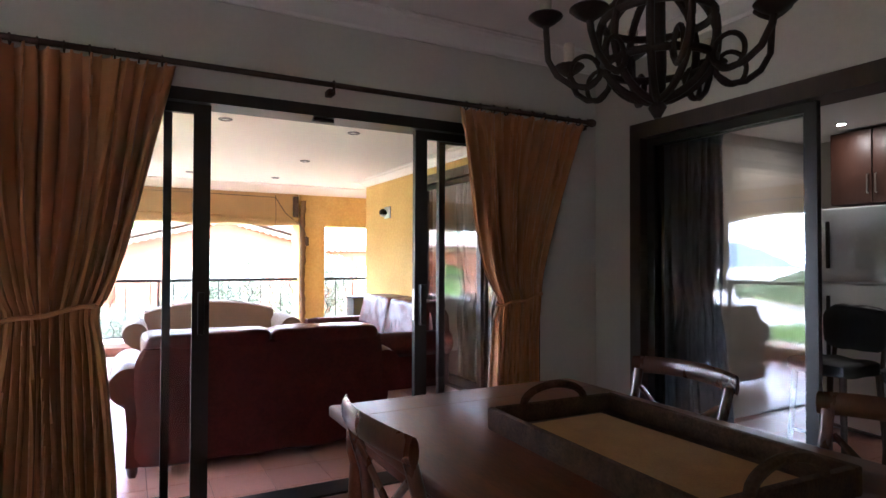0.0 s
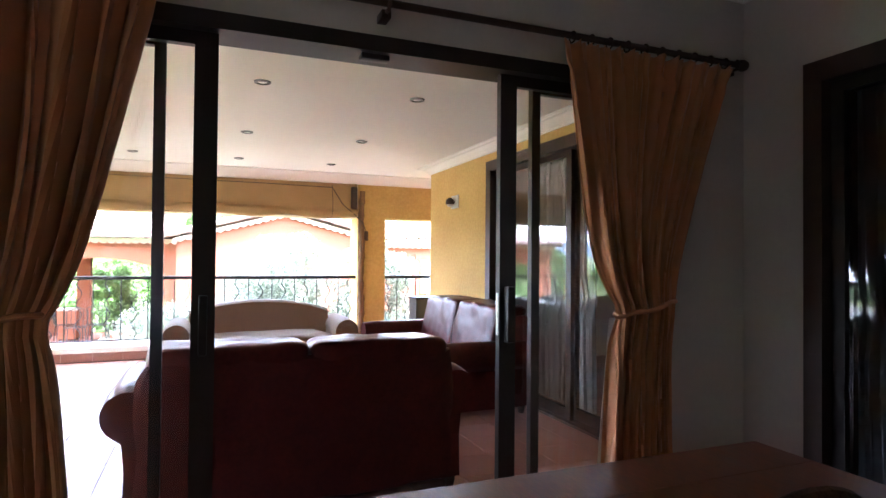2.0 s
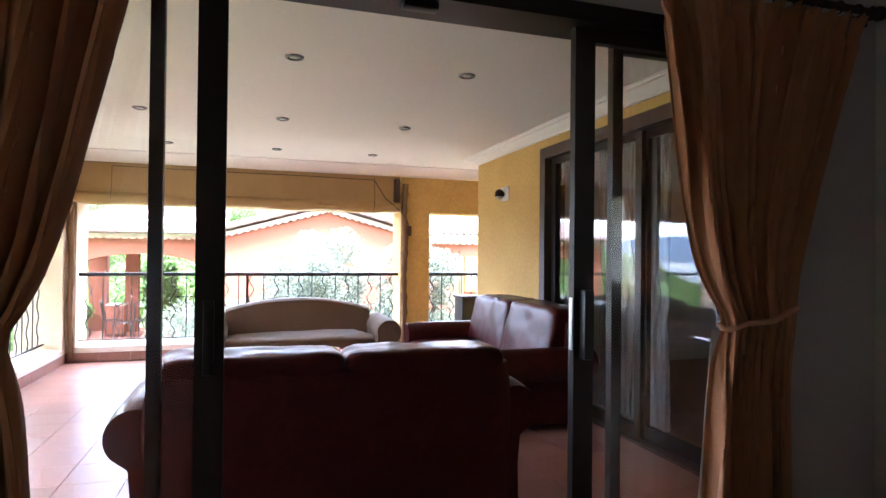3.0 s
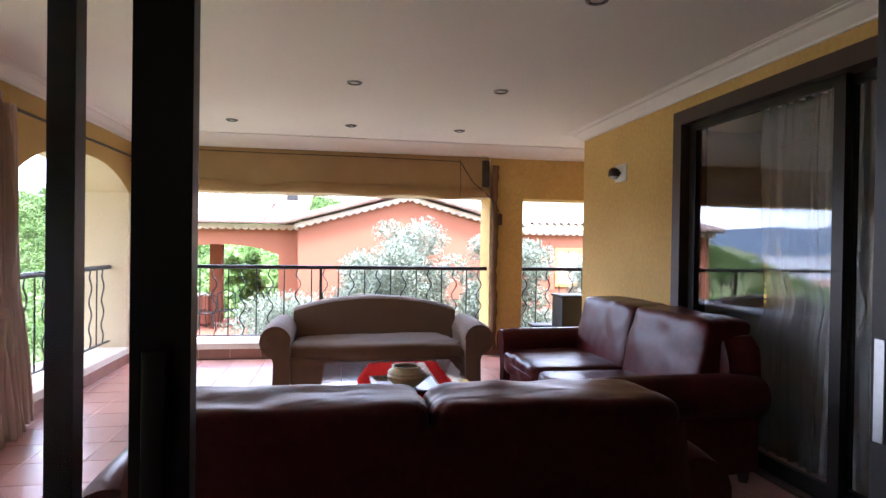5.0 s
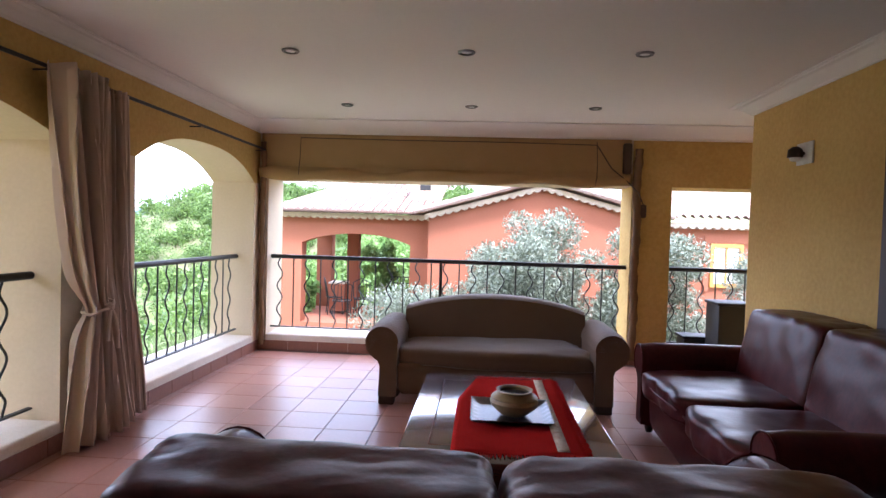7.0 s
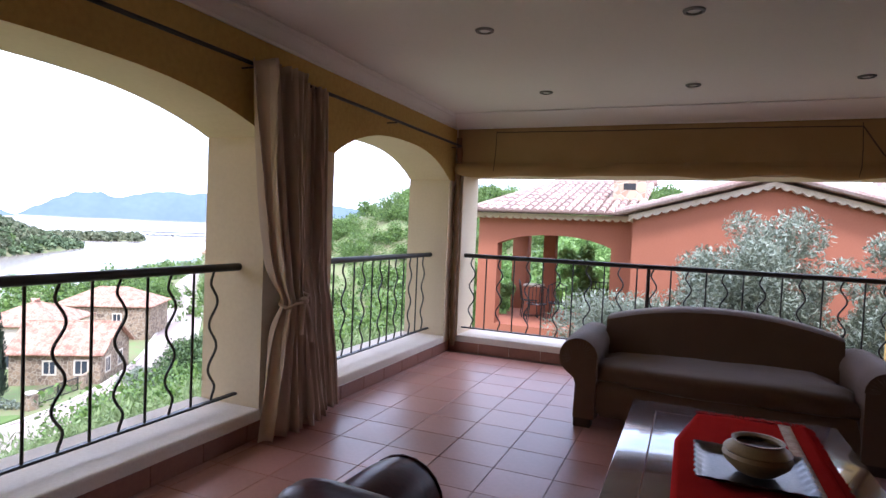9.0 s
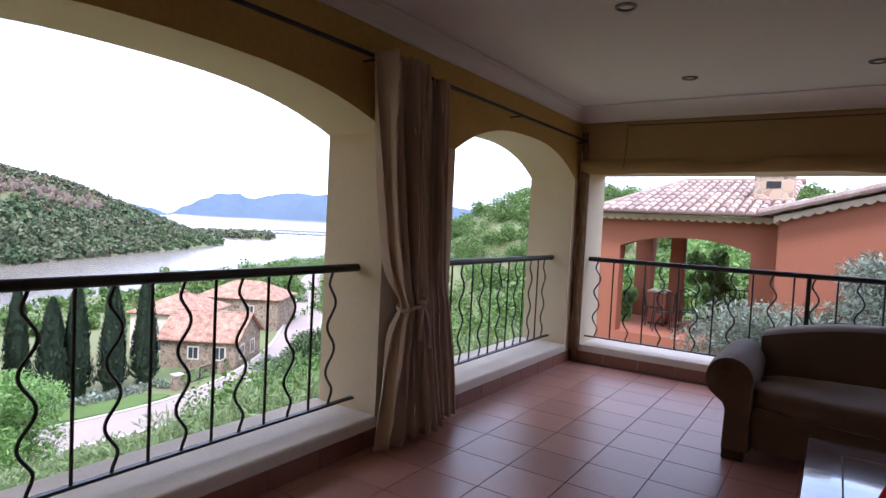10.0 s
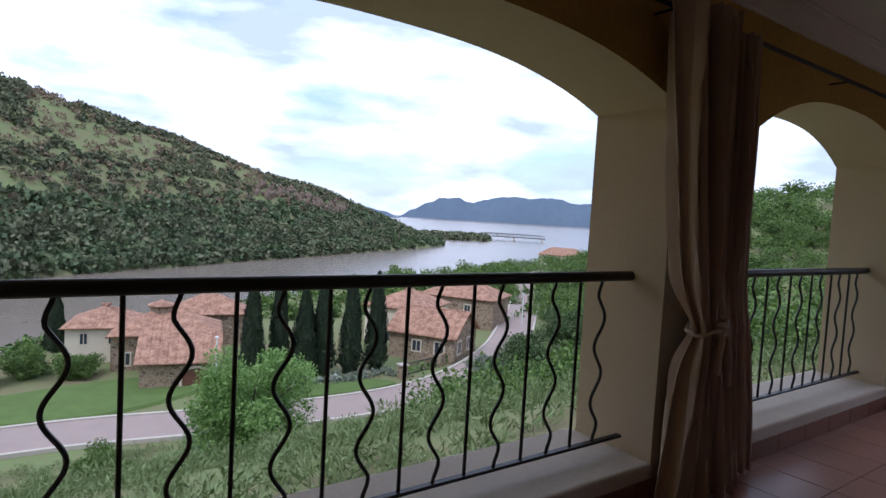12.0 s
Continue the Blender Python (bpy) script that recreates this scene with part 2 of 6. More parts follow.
LAMP = mat("frosted_lamp_face", (0.85, 0.84, 0.8), rough=0.3, scale=20, bump=0.1)
PLASTIC = mat("white_plastic", (0.8, 0.79, 0.76), rough=0.4, scale=8, bump=0.02)
SPOTON = glow_mat("lit_spot_lamp", (1.0, 0.86, 0.66), 14.0)


# ---- mesh helpers ----
def box(bm, x0, x1, y0, y1, z0, z1):
    v = [bm.verts.new(p) for p in ((x0, y0, z0), (x1, y0, z0), (x1, y1, z0), (x0, y1, z0), (x0, y0, z1), (x1, y0, z1), (x1, y1, z1), (x0, y1, z1))]
    for f in ((0, 3, 2, 1), (4, 5, 6, 7), (0, 1, 5, 4), (1, 2, 6, 5), (2, 3, 7, 6), (3, 0, 4, 7)):
        bm.faces.new([v[i] for i in f])
    return v


def bm_box(*b, bevel=0.0, seg=2):
    bm = bmesh.new()
    box(bm, *b)
    if bevel:
        bmesh.ops.bevel(bm, geom=bm.edges[:], offset=bevel, segments=seg, affect="EDGES", profile=0.5)
    return bm


def sweep(bm, pts, r, n=8, cap=True):
    """A round bar along pts; r is one radius or one for each point."""
    pts = [Vector(p) for p in pts]
    rs = r if isinstance(r, (list, tuple)) else [r] * len(pts)
    rings, up = [], None
    for i, p in enumerate(pts):
        d = (pts[min(i + 1, len(pts) - 1)] - pts[max(i - 1, 0)]).normalized()
        if up is None:
            up = d.orthogonal().normalized()
        up = (up - d * up.dot(d)).normalized()
        side = d.cross(up)
        rings.append([bm.verts.new(p + rs[i] * (cos(2 * pi * k / n) * up + sin(2 * pi * k / n) * side)) for k in range(n)])
    for a, b in zip(rings, rings[1:]):
        for k in range(n):
            bm.faces.new((a[k], a[(k + 1) % n], b[(k + 1) % n], b[k]))
    if cap:
        bm.faces.new(rings[0][::-1])
        bm.faces.new(rings[-1])
    return bm


def lathe(bm, prof, n=24, cx=0.0, cy=0.0):
    rings = [[bm.verts.new((cx + r * cos(2 * pi * k / n), cy + r * sin(2 * pi * k / n), z)) for k in range(n)] for r, z in prof]
    for a, b in zip(rings, rings[1:]):
        for k in range(n):
            bm.faces.new((a[k], a[(k + 1) % n], b[(k + 1) % n], b[k]))
    bm.faces.new(rings[0][::-1])
    bm.faces.new(rings[-1])
    return bm


def sheet(bm, f, nu, nv):
    """A surface f(u, v) over the unit square."""
    g = [[bm.verts.new(f(i / nu, j / nv)) for i in range(nu + 1)] for j in range(nv + 1)]
    for j in range(nv):
        for i in range(nu):
            bm.faces.new((g[j][i], g[j][i + 1], g[j + 1][i + 1], g[j + 1][i]))
    return g


def puff(bm, x0, x1, y0, y1, z0, z1, e=4.0, n=10, wob=0.006, seed=0.0, crease=0.0):
    """A stuffed cushion: a rounded block with softly creased faces."""
    c, h = Vector(((x0 + x1) / 2, (y0 + y1) / 2, (z0 + z1) / 2)), Vector(((x1 - x0) / 2, (y1 - y0) / 2, (z1 - z0) / 2))
    start = len(bm.verts)
    bmesh.ops.create_cube(bm, size=2.0)
    bm.verts.ensure_lookup_table()
    vs = bm.verts[start:]
    es = list({ed for v in vs for ed in v.link_edges})
    bmesh.ops.subdivide_edges(bm, edges=es, cuts=n, use_grid_fill=True)
    bm.verts.ensure_lookup_table()
    for v in bm.verts[start:]:
        p = v.co
        k = (abs(p.x) ** e + abs(p.y) ** e + abs(p.z) ** e) ** (1 / e)
        q = p / k
        w = noise.noise(Vector((q.x * h.x, q.y * h.y, q.z * h.z)) * 9 + Vector((seed, seed, 0))) * wob
        w += noise.noise(Vector((q.x * h.x, q.y * h.y, q.z * h.z)) * 3.2 + Vector((0, seed, seed))) * wob * 1.5
        if crease:
            g = Vector((q.x * h.x * 5 + seed, q.y * h.y * 9, q.z * h.z * 4))
            g += Vector((1, 1, 1)) * noise.noise(g * 0.6) * 1.5
            w -= crease * max(0.0, 1 - abs(noise.noise(g)) * 5) ** 2
        v.co = c + Vector((q.x * h.x, q.y * h.y, q.z * h.z)) * (1 + w / max(0.05, min(h)))
    return bm


def mesh_of(name, bm, material, smooth):
    me = bpy.data.meshes.new(name)
    bmesh.ops.recalc_face_normals(bm, faces=bm.faces[:])
    bm.to_mesh(me)
    bm.free()
    for m in material if isinstance(material, (list, tuple)) else (material,):
        me.materials.append(m)
    if smooth:
        me.shade_smooth()
        me.set_sharp_from_angle(angle=radians(38))
    return me


def part(name, bm, material, parent, label="", smooth=True):
    ob = new(name, mesh_of(name, bm, material, smooth))
    ob.parent = parent
    return tagged(ob, label)


def thing(name, at, label, category, group="", kind="", turn=0.0):
    ob = new(name)
    ob.matrix_basis = pose(*at, 0, 0, turn)
    ob.empty_display_size = 0.1
    return tagged(ob, label, category, group, kind)


def solo(name, bm, material, label, category, kind="", smooth=True, at=(0, 0, 0), group=""):
    ob = new(name, mesh_of(name, bm, material, smooth))
    ob.location = at
    return tagged(ob, label, category, group, kind)


def boxes(*bs):
    bm = bmesh.new()
    for b in bs:
        box(bm, *b)
    return bm


def structure(name, bm, material, label, smooth=False):
    return solo(name, bm, material, label, name.rstrip("_0123456789").split("_")[0], "structure", smooth)


# ---- the house: plan in metres ----
WX, EX = 0.10, 4.735          # inner faces of the terrace's west and east walls
DY, NY = 5.95, 11.95          # dining room's face of the door wall; terrace's face of the north wall
CEIL, RCEIL = 2.46, 2.80      # terrace and dining room ceilings
WO = -0.36                    # outer face of the west wall
NO = 12.42                    # outer face of the north wall
SPRING = 1.81                 # the arches' springing
A1, A0 = (6.47, 8.94), (9.66, 11.80)


def arch_wall(bm, x0, x1, y0, y1, ztop, apex, n=28, spring=SPRING):
    """The piece of wall above an arched opening that runs along y."""
    prof = [(y0 + (y1 - y0) * i / n, spring + (apex - spring) * (1 - abs(2 * i / n - 1) ** 2.6)) for i in range(n + 1)]
    for (ya, za), (yb, zb) in zip(prof, prof[1:]):
        a = [bm.verts.new(p) for p in ((x0, ya, za), (x0, yb, zb), (x0, yb, ztop), (x0, ya, ztop))]
        b = [bm.verts.new(p) for p in ((x1, ya, za), (x1, yb, zb), (x1, yb, ztop), (x1, ya, ztop))]
        bm.faces.new(a)
        bm.faces.new(b[::-1])
        bm.faces.new((a[0], b[0], b[1], a[1])).material_index = 1
        bm.faces.new((a[2], b[2], b[3], a[3]))
    bmesh.ops.remove_doubles(bm, verts=bm.verts[:], dist=1e-5)
    return bm


# west wall of the terrace: cream piers and sills, ochre above the arches
structure("wall_west", boxes((WO, WX, 6.15, A1[0], 0.0, SPRING), (WO, WX, A1[1], A0[0], 0.0, SPRING), (WO, WX, A0[1], NO, 0.0, SPRING)), CREAM, "cream plastered piers between the arched openings")
bm = boxes((WO, WX, 6.15, A1[0], SPRING, CEIL), (WO, WX, A1[1], A0[0], SPRING, CEIL), (WO, WX, A0[1], NO, SPRING, CEIL))
arch_wall(bm, WO, WX, *A1, CEIL, 2.005)
arch_wall(bm, WO, WX, *A0, CEIL, 2.06)
structure("wall_west_2", bm, [YELLOW, CREAM], "ochre plastered wall with two cream arched openings")
for i, (a, b) in enumerate((A1, A0)):
    structure("trim_sill_%d" % (i + 1), bm_box(WO - 0.04, WX + 0.015, a, b, 0.0, 0.172, bevel=0.014), SILL, "pale plastered kerb under the balcony railing")
# north wall: wide opening under the blind, a pillar, a second opening
N1, N2 = (0.20, 4.09), (4.50, 6.6)
structure("wall_north", boxes((WX, N1[0], NY, NO, 0.0, 1.88), (WX, N1[1], NY, NO, 1.88, CEIL)), CREAM, "cream plastered end wall with a wide opening")
structure("wall_north_2", boxes((N1[1], N2[0], NY, NO, 0.0, CEIL), (N2[0], 7.4, NY, NO, 1.88, CEIL), (N2[1], 7.4, NY, NO, 0.0, 1.88)), YELLOW, "ochre plastered pillar beside a smaller opening")
structure("trim_sill_3", bm_box(N1[0], N1[1], NY - 0.015, NO + 0.04, 0.0, 0.172, bevel=0.014), SILL, "pale plastered kerb under the balcony railing")
structure("trim_sill_4", bm_box(N2[0], N2[1], NY - 0.015, NO + 0.04, 0.0, 0.172, bevel=0.014), SILL, "pale plastered kerb under the balcony railing")
# east wall of the terrace with its sliding door, end at y = 10.68
ED = (6.45, 9.04, 2.29)
BW = (6.48, 7.02, 0.66, 2.08)  # the bedroom window that gives onto the terrace
structure("wall_east", boxes((EX, 4.93, 6.15, ED[0], 0, CEIL), (EX, 4.93, ED[1], 10.68, 0, CEIL), (EX, 4.93, ED[0], ED[1], ED[2], CEIL), (4.93, BW[0], 10.48, 10.68, 0, CEIL), (BW[1], 7.4, 10.48, 10.68, 0, CEIL), (BW[0], BW[1], 10.48, 10.68, 0, BW[2]), (BW[0], BW[1], 10.48, 10.68, BW[3], CEIL), (7.2, 7.4, 10.68, NY, 0, CEIL)), YELLOW, "ochre plastered house wall beside the terrace")
# wall between dining room and terrace
D = (1.23, 4.23, 2.205)
structure("wall_door", boxes((-2.4, D[0], DY + 0.02, 6.15, 0, CEIL), (D[1], EX, DY + 0.02, 6.15, 0, CEIL), (D[0], D[1], DY + 0.02, 6.15, D[2], CEIL)), YELLOW, "ochre outer face of the wall round the sliding door")
structure("wall_door_2", boxes((-2.4, D[0], DY, DY + 0.02, 0, RCEIL), (D[1], EX, DY, DY + 0.02, 0, RCEIL), (D[0], D[1], DY, DY + 0.02, D[2], RCEIL)), ROOM, "pale grey dining room wall round the sliding door")
# dining room shell
RD = (3.30, 5.60, 2.24)
structure("wall_room_east", boxes((EX, 4.93, RD[1], 6.15, 0, RCEIL), (EX, 4.93, -0.6, RD[0], 0, RCEIL), (EX, 4.93, RD[0], RD[1], RD[2], RCEIL)), ROOM, "pale grey dining room wall with a wide doorway")
structure("wall_room_south", boxes((-2.4, 8.4, -0.8, -0.6, 0, RCEIL)), ROOM, "pale grey dining room wall")
# the opening is out of view, added to let skylight into the room
structure("wall_room_west", boxes((-2.6, -2.4, -0.8, 1.2, 0, RCEIL), (-2.6, -2.4, 2.6, 6.15, 0, RCEIL), (-2.6, -2.4, 1.2, 2.6, 0, 1.0), (-2.6, -2.4, 1.2, 2.6, 2.1, RCEIL)), ROOM, "pale grey dining room wall with an unseen opening added for daylight")
# the gap at y 0.2 to 0.8 is unseen, added to daylight the kitchen
structure("wall_kitchen", boxes((7.35, 7.55, 1.6, 5.95, 0, RCEIL), (8.2, 8.4, 5.95, 10.48, 0, RCEIL), (7.35, 7.55, 0.8, 1.6, 0, RCEIL), (7.35, 7.55, -0.6, 0.2, 0, RCEIL), (7.35, 7.55, 0.2, 0.8, 0, 0.9), (7.35, 7.55, 0.2, 0.8, 2.2, RCEIL), (4.93, 8.2, 5.95, 6.15, 0, RCEIL), (4.93, BW[0], 10.28, 10.48, 0, RCEIL), (BW[1], 8.2, 10.28, 10.48, 0, RCEIL), (BW[0], BW[1], 10.28, 10.48, 0, BW[2]), (BW[0], BW[1], 10.28, 10.48, BW[3], RCEIL)), ROOM, "pale grey walls of the rooms behind")
structure("ceiling_terrace", boxes((WO, 7.4, 6.15, NO, CEIL, CEIL + 0.2)), WHITE, "white painted terrace ceiling")
structure("ceiling_room", boxes((-2.6, 8.4, -0.8, 6.15, RCEIL, RCEIL + 0.2)), WHITE, "white painted dining room ceiling")
structure("ceiling_kitchen", boxes((4.93, 7.35, 1.6, 5.95, 2.42, 2.5)), WHITE, "white painted kitchen ceiling")
structure("ceiling_bedroom", boxes((4.93, 8.2, 6.15, 10.28, CEIL - 0.01, CEIL - 0.002)), WHITE, "white painted ceiling of the room behind")
structure("roof_slab", boxes((-2.6, 8.6, -0.8, 12.6, RCEIL + 0.21, RCEIL + 0.4)), CREAM, "flat roof slab of the house")


def cornice(bm, a, b, inward, z, size=0.10, wide=None, m0=1, m1=1):
    """A stepped plaster moulding under a ceiling, from a to b."""
    w = wide or size
    prof = [(0, 0), (0, -size), (0.12 * w, -size), (0.15 * w, -size * 0.84), (0.22 * w, -size * 0.8), (w * 0.4, -size * 0.5), (w * 0.62, -size * 0.34), (w * 0.66, -size * 0.26), (w * 0.86, -size * 0.2), (w * 0.9, -size * 0.1), (w, -size * 0.08), (w, 0)]
    a, b, n = Vector((*a, z)), Vector((*b, z)), Vector((*inward, 0))
    d = (b - a).normalized()
    ends = []
    for p, s in ((a, m0), (b, -m1)):
        ends.append([bm.verts.new(p + n * u + Vector((0, 0, h)) + d * (s * u)) for u, h in prof])
    for i in range(len(prof) - 1):
        bm.faces.new((ends[0][i], ends[0][i + 1], ends[1][i + 1], ends[1][i]))


bm = bmesh.new()
zc = CEIL - 0.003
cornice(bm, (WX, 6.15), (WX, NY), (1, 0), zc, 0.10, 0.12, m1=3.1)
cornice(bm, (WX, NY), (7.2, NY), (0, -1), zc, 0.10, 0.37, m0=0.33, m1=0)
cornice(bm, (EX, 6.15), (EX, 10.68), (-1, 0), zc, 0.085, 0.145, m1=-1)
cornice(bm, (EX, 10.68), (7.2, 10.68), (0, 1), zc, 0.085, 0.145, m0=-1, m1=0)
cornice(bm, (WX, 6.15), (EX, 6.15), (0, 1), zc, 0.10)
structure("trim_cornice", bm, WHITE, "white moulded plaster cornice", True)
bm = bmesh.new()
zr = RCEIL - 0.003
cornice(bm, (-2.4, DY), (EX, DY), (0, -1), zr, 0.12)
cornice(bm, (EX, DY), (EX, -0.6), (-1, 0), zr, 0.12)
cornice(bm, (-2.4, DY), (-2.4, -0.6), (1, 0), zr, 0.12)
structure("trim_cornice_2", bm, WHITE, "white moulded plaster cornice", True)
structure("floor", boxes((WO, 8.4, -0.8, NO, -0.25, -0.006)), GROUT, "dark joints of the terracotta tiled floor")
structure("wall_base", boxes((WO, 8.4, -0.8, NO, -4.5, -0.26), (-2.6, WO, -0.8, 6.15, -4.5, -0.006)), CREAM, "cream plastered lower storey of the house")


# ---- railings ----
def railing(x, y, length, along_y, n, first, step=0.1507, posts=(), label="black iron balcony railing with straight and wavy bars"):
    ob = thing("railing", (x, y, 0), label, "railing", "balcony railings", turn=90 if along_y else 0)
    z0, z1 = 0.235, 1.02
    bm = bmesh.new()
    sweep(bm, [(-0.02, 0, z1), (length + 0.02, 0, z1)], 0.024, 12)
    part("handrail", bm, IRON, ob)
    part("bottom_rail", bm_box(-0.02, length + 0.02, -0.016, 0.016, z0 - 0.007, z0 + 0.007, bevel=0.003, seg=1), IRON, ob)
    straight, wavy = bmesh.new(), bmesh.new()
    sweep(straight, [(0, 0, z0), (0, 0, z1)], 0.0075, 8)
    sweep(wavy, [(0.030 * sin(2 * pi * 3.0 * k / 48) * min(1, 8 * k / 48, 8 * (48 - k) / 48), 0, z0 + (z1 - z0) * k / 48) for k in range(49)], 0.0075, 7)
    ms, mw = mesh_of("straight_bar", straight, IRON, True), mesh_of("wavy_bar", wavy, IRON, True)
    for i in range(n):
        me = mw if i % 2 == 0 else ms
        b = new(me.name.split(".")[0], me)
        b.parent, b.location = ob, (first + step * i, 0, 0)
    for px in posts:
        part("post", bm_box(px - 0.017, px + 0.017, -0.017, 0.017, 0.165, z1, bevel=0.003, seg=1), IRON, ob)
    return ob


railing(-0.085, A1[0], A1[1] - A1[0], True, 15, 0.16)
railing(-0.085, A0[0], A0[1] - A0[0], True, 13, 0.17)
railing(N1[0], 12.085, N1[1] - N1[0], False, 25, 0.10, step=0.154, posts=(1.90,))
railing(N2[0], 12.085, N2[1] - N2[0], False, 13, 0.08)


# ---- sliding doors ----
def glazed_panel(parent, a, b, at, z0, z1, along_y, stile=0.075, thick=0.036, name="sash", top=0.05):
    """One glazed sash from a to b, in the plane at."""
    def bx(u0, u1, w0, w1):
        return (at - thick / 2, at + thick / 2, u0, u1, w0, w1) if along_y else (u0, u1, at - thick / 2, at + thick / 2, w0, w1)
    s = part(name, boxes(bx(a, a + stile, z0, z1), bx(b - stile, b, z0, z1), bx(a + stile, b - stile, z0, z0 + 0.09), bx(a + stile, b - stile, z1 - top, z1)), FRAME, parent, smooth=False)
    g = bx(a + stile - 0.004, b - stile + 0.004, z0 + 0.086, z1 - top + 0.004)
    m = (g[0] + g[1]) / 2, (g[2] + g[3]) / 2
    gb = (m[0] - 0.003, m[0] + 0.003, *g[2:]) if along_y else (*g[:2], m[1] - 0.003, m[1] + 0.003, *g[4:])
    p = part("pane", boxes(gb), GLASS, s, "clear glass pane", smooth=False)
    p.visible_shadow = False
    return s


door = thing("door_1", (0, 0, 0), "open dark bronze aluminium sliding glass door to the terrace", "door", kind="structure")
part("door_frame", boxes((D[0], D[0] + 0.05, DY - 0.004, 6.13, 0, D[2]), (D[1] - 0.05, D[1], DY - 0.004, 6.13, 0, D[2]), (D[0] + 0.05, D[1] - 0.05, DY - 0.004, 6.13, 2.14, D[2]), (D[0] + 0.05, D[1] - 0.05, DY - 0.004, 6.13, -0.004, 0.014)), FRAME, door, smooth=False)
glazed_panel(door, 1.28, 1.940, 6.085, 0.014, 2.14, False, stile=0.040)
glazed_panel(door, 3.51, 4.18, 6.085, 0.014, 2.14, False, stile=0.044)
s = glazed_panel(door, 1.37, 2.122, 6.02, 0.014, 2.14, False, stile=0.083)
part("lock_handle", bm_box(2.065, 2.095, 5.965, 6.003, 0.94, 1.16, bevel=0.005), FRAME, s)
s = glazed_panel(door, 3.31, 4.06, 6.02, 0.014, 2.14, False, stile=0.082)
h = part("lock_handle", bm_box(3.332, 3.372, 5.962, 6.003, 0.93, 1.18, bevel=0.006), FRAME, s)
part("latch_plate", bm_box(3.307, 3.312, 6.008, 6.030, 0.96, 1.15, bevel=0.001, seg=1), STEEL, h, "steel latch plate")
part("latch", bm_box(2.66, 2.78, 5.97, 6.02, 2.115, 2.139, bevel=0.006), FRAME, door)

door = thing("door_2", (0, 0, 0), "dark framed sliding glass door between terrace and bedroom", "door", kind="structure")
X = EX
part("door_frame", boxes((X - 0.02, 4.93, ED[1] - 0.10, ED[1], 0, ED[2]), (X - 0.02, 4.93, ED[0], ED[0] + 0.10, 0, ED[2]), (X - 0.02, 4.93, ED[0] + 0.10, ED[1] - 0.10, ED[2] - 0.10, ED[2]), (X - 0.004, 4.93, ED[0] + 0.10, ED[1] - 0.10, -0.004, 0.02)), WOODFRAME, door, smooth=False)
glazed_panel(door, 7.62, 8.93, 4.80, 0.02, 2.19, True, stile=0.07)
glazed_panel(door, 6.56, 7.70, 4.86, 0.02, 2.19, True, stile=0.07)

door = thing("door_3", (0, 0, 0), "half open dark framed glass door between dining room and kitchen", "door", kind="structure")
part("door_frame", boxes((X - 0.02, 4.93, RD[1] - 0.09, RD[1], 0, RD[2]), (X - 0.02, 4.93, RD[0], RD[0] + 0.09, 0, RD[2]), (X - 0.02, 4.93, RD[0] + 0.09, RD[1] - 0.09, RD[2] - 0.10, RD[2])), WOODFRAME, door, smooth=False)
glazed_panel(door, 4.42, 5.51, 4.80, 0.01, 2.14, True, stile=0.06)
glazed_panel(door, 4.46, 5.51, 4.86, 0.01, 2.14, True, stile=0.06)


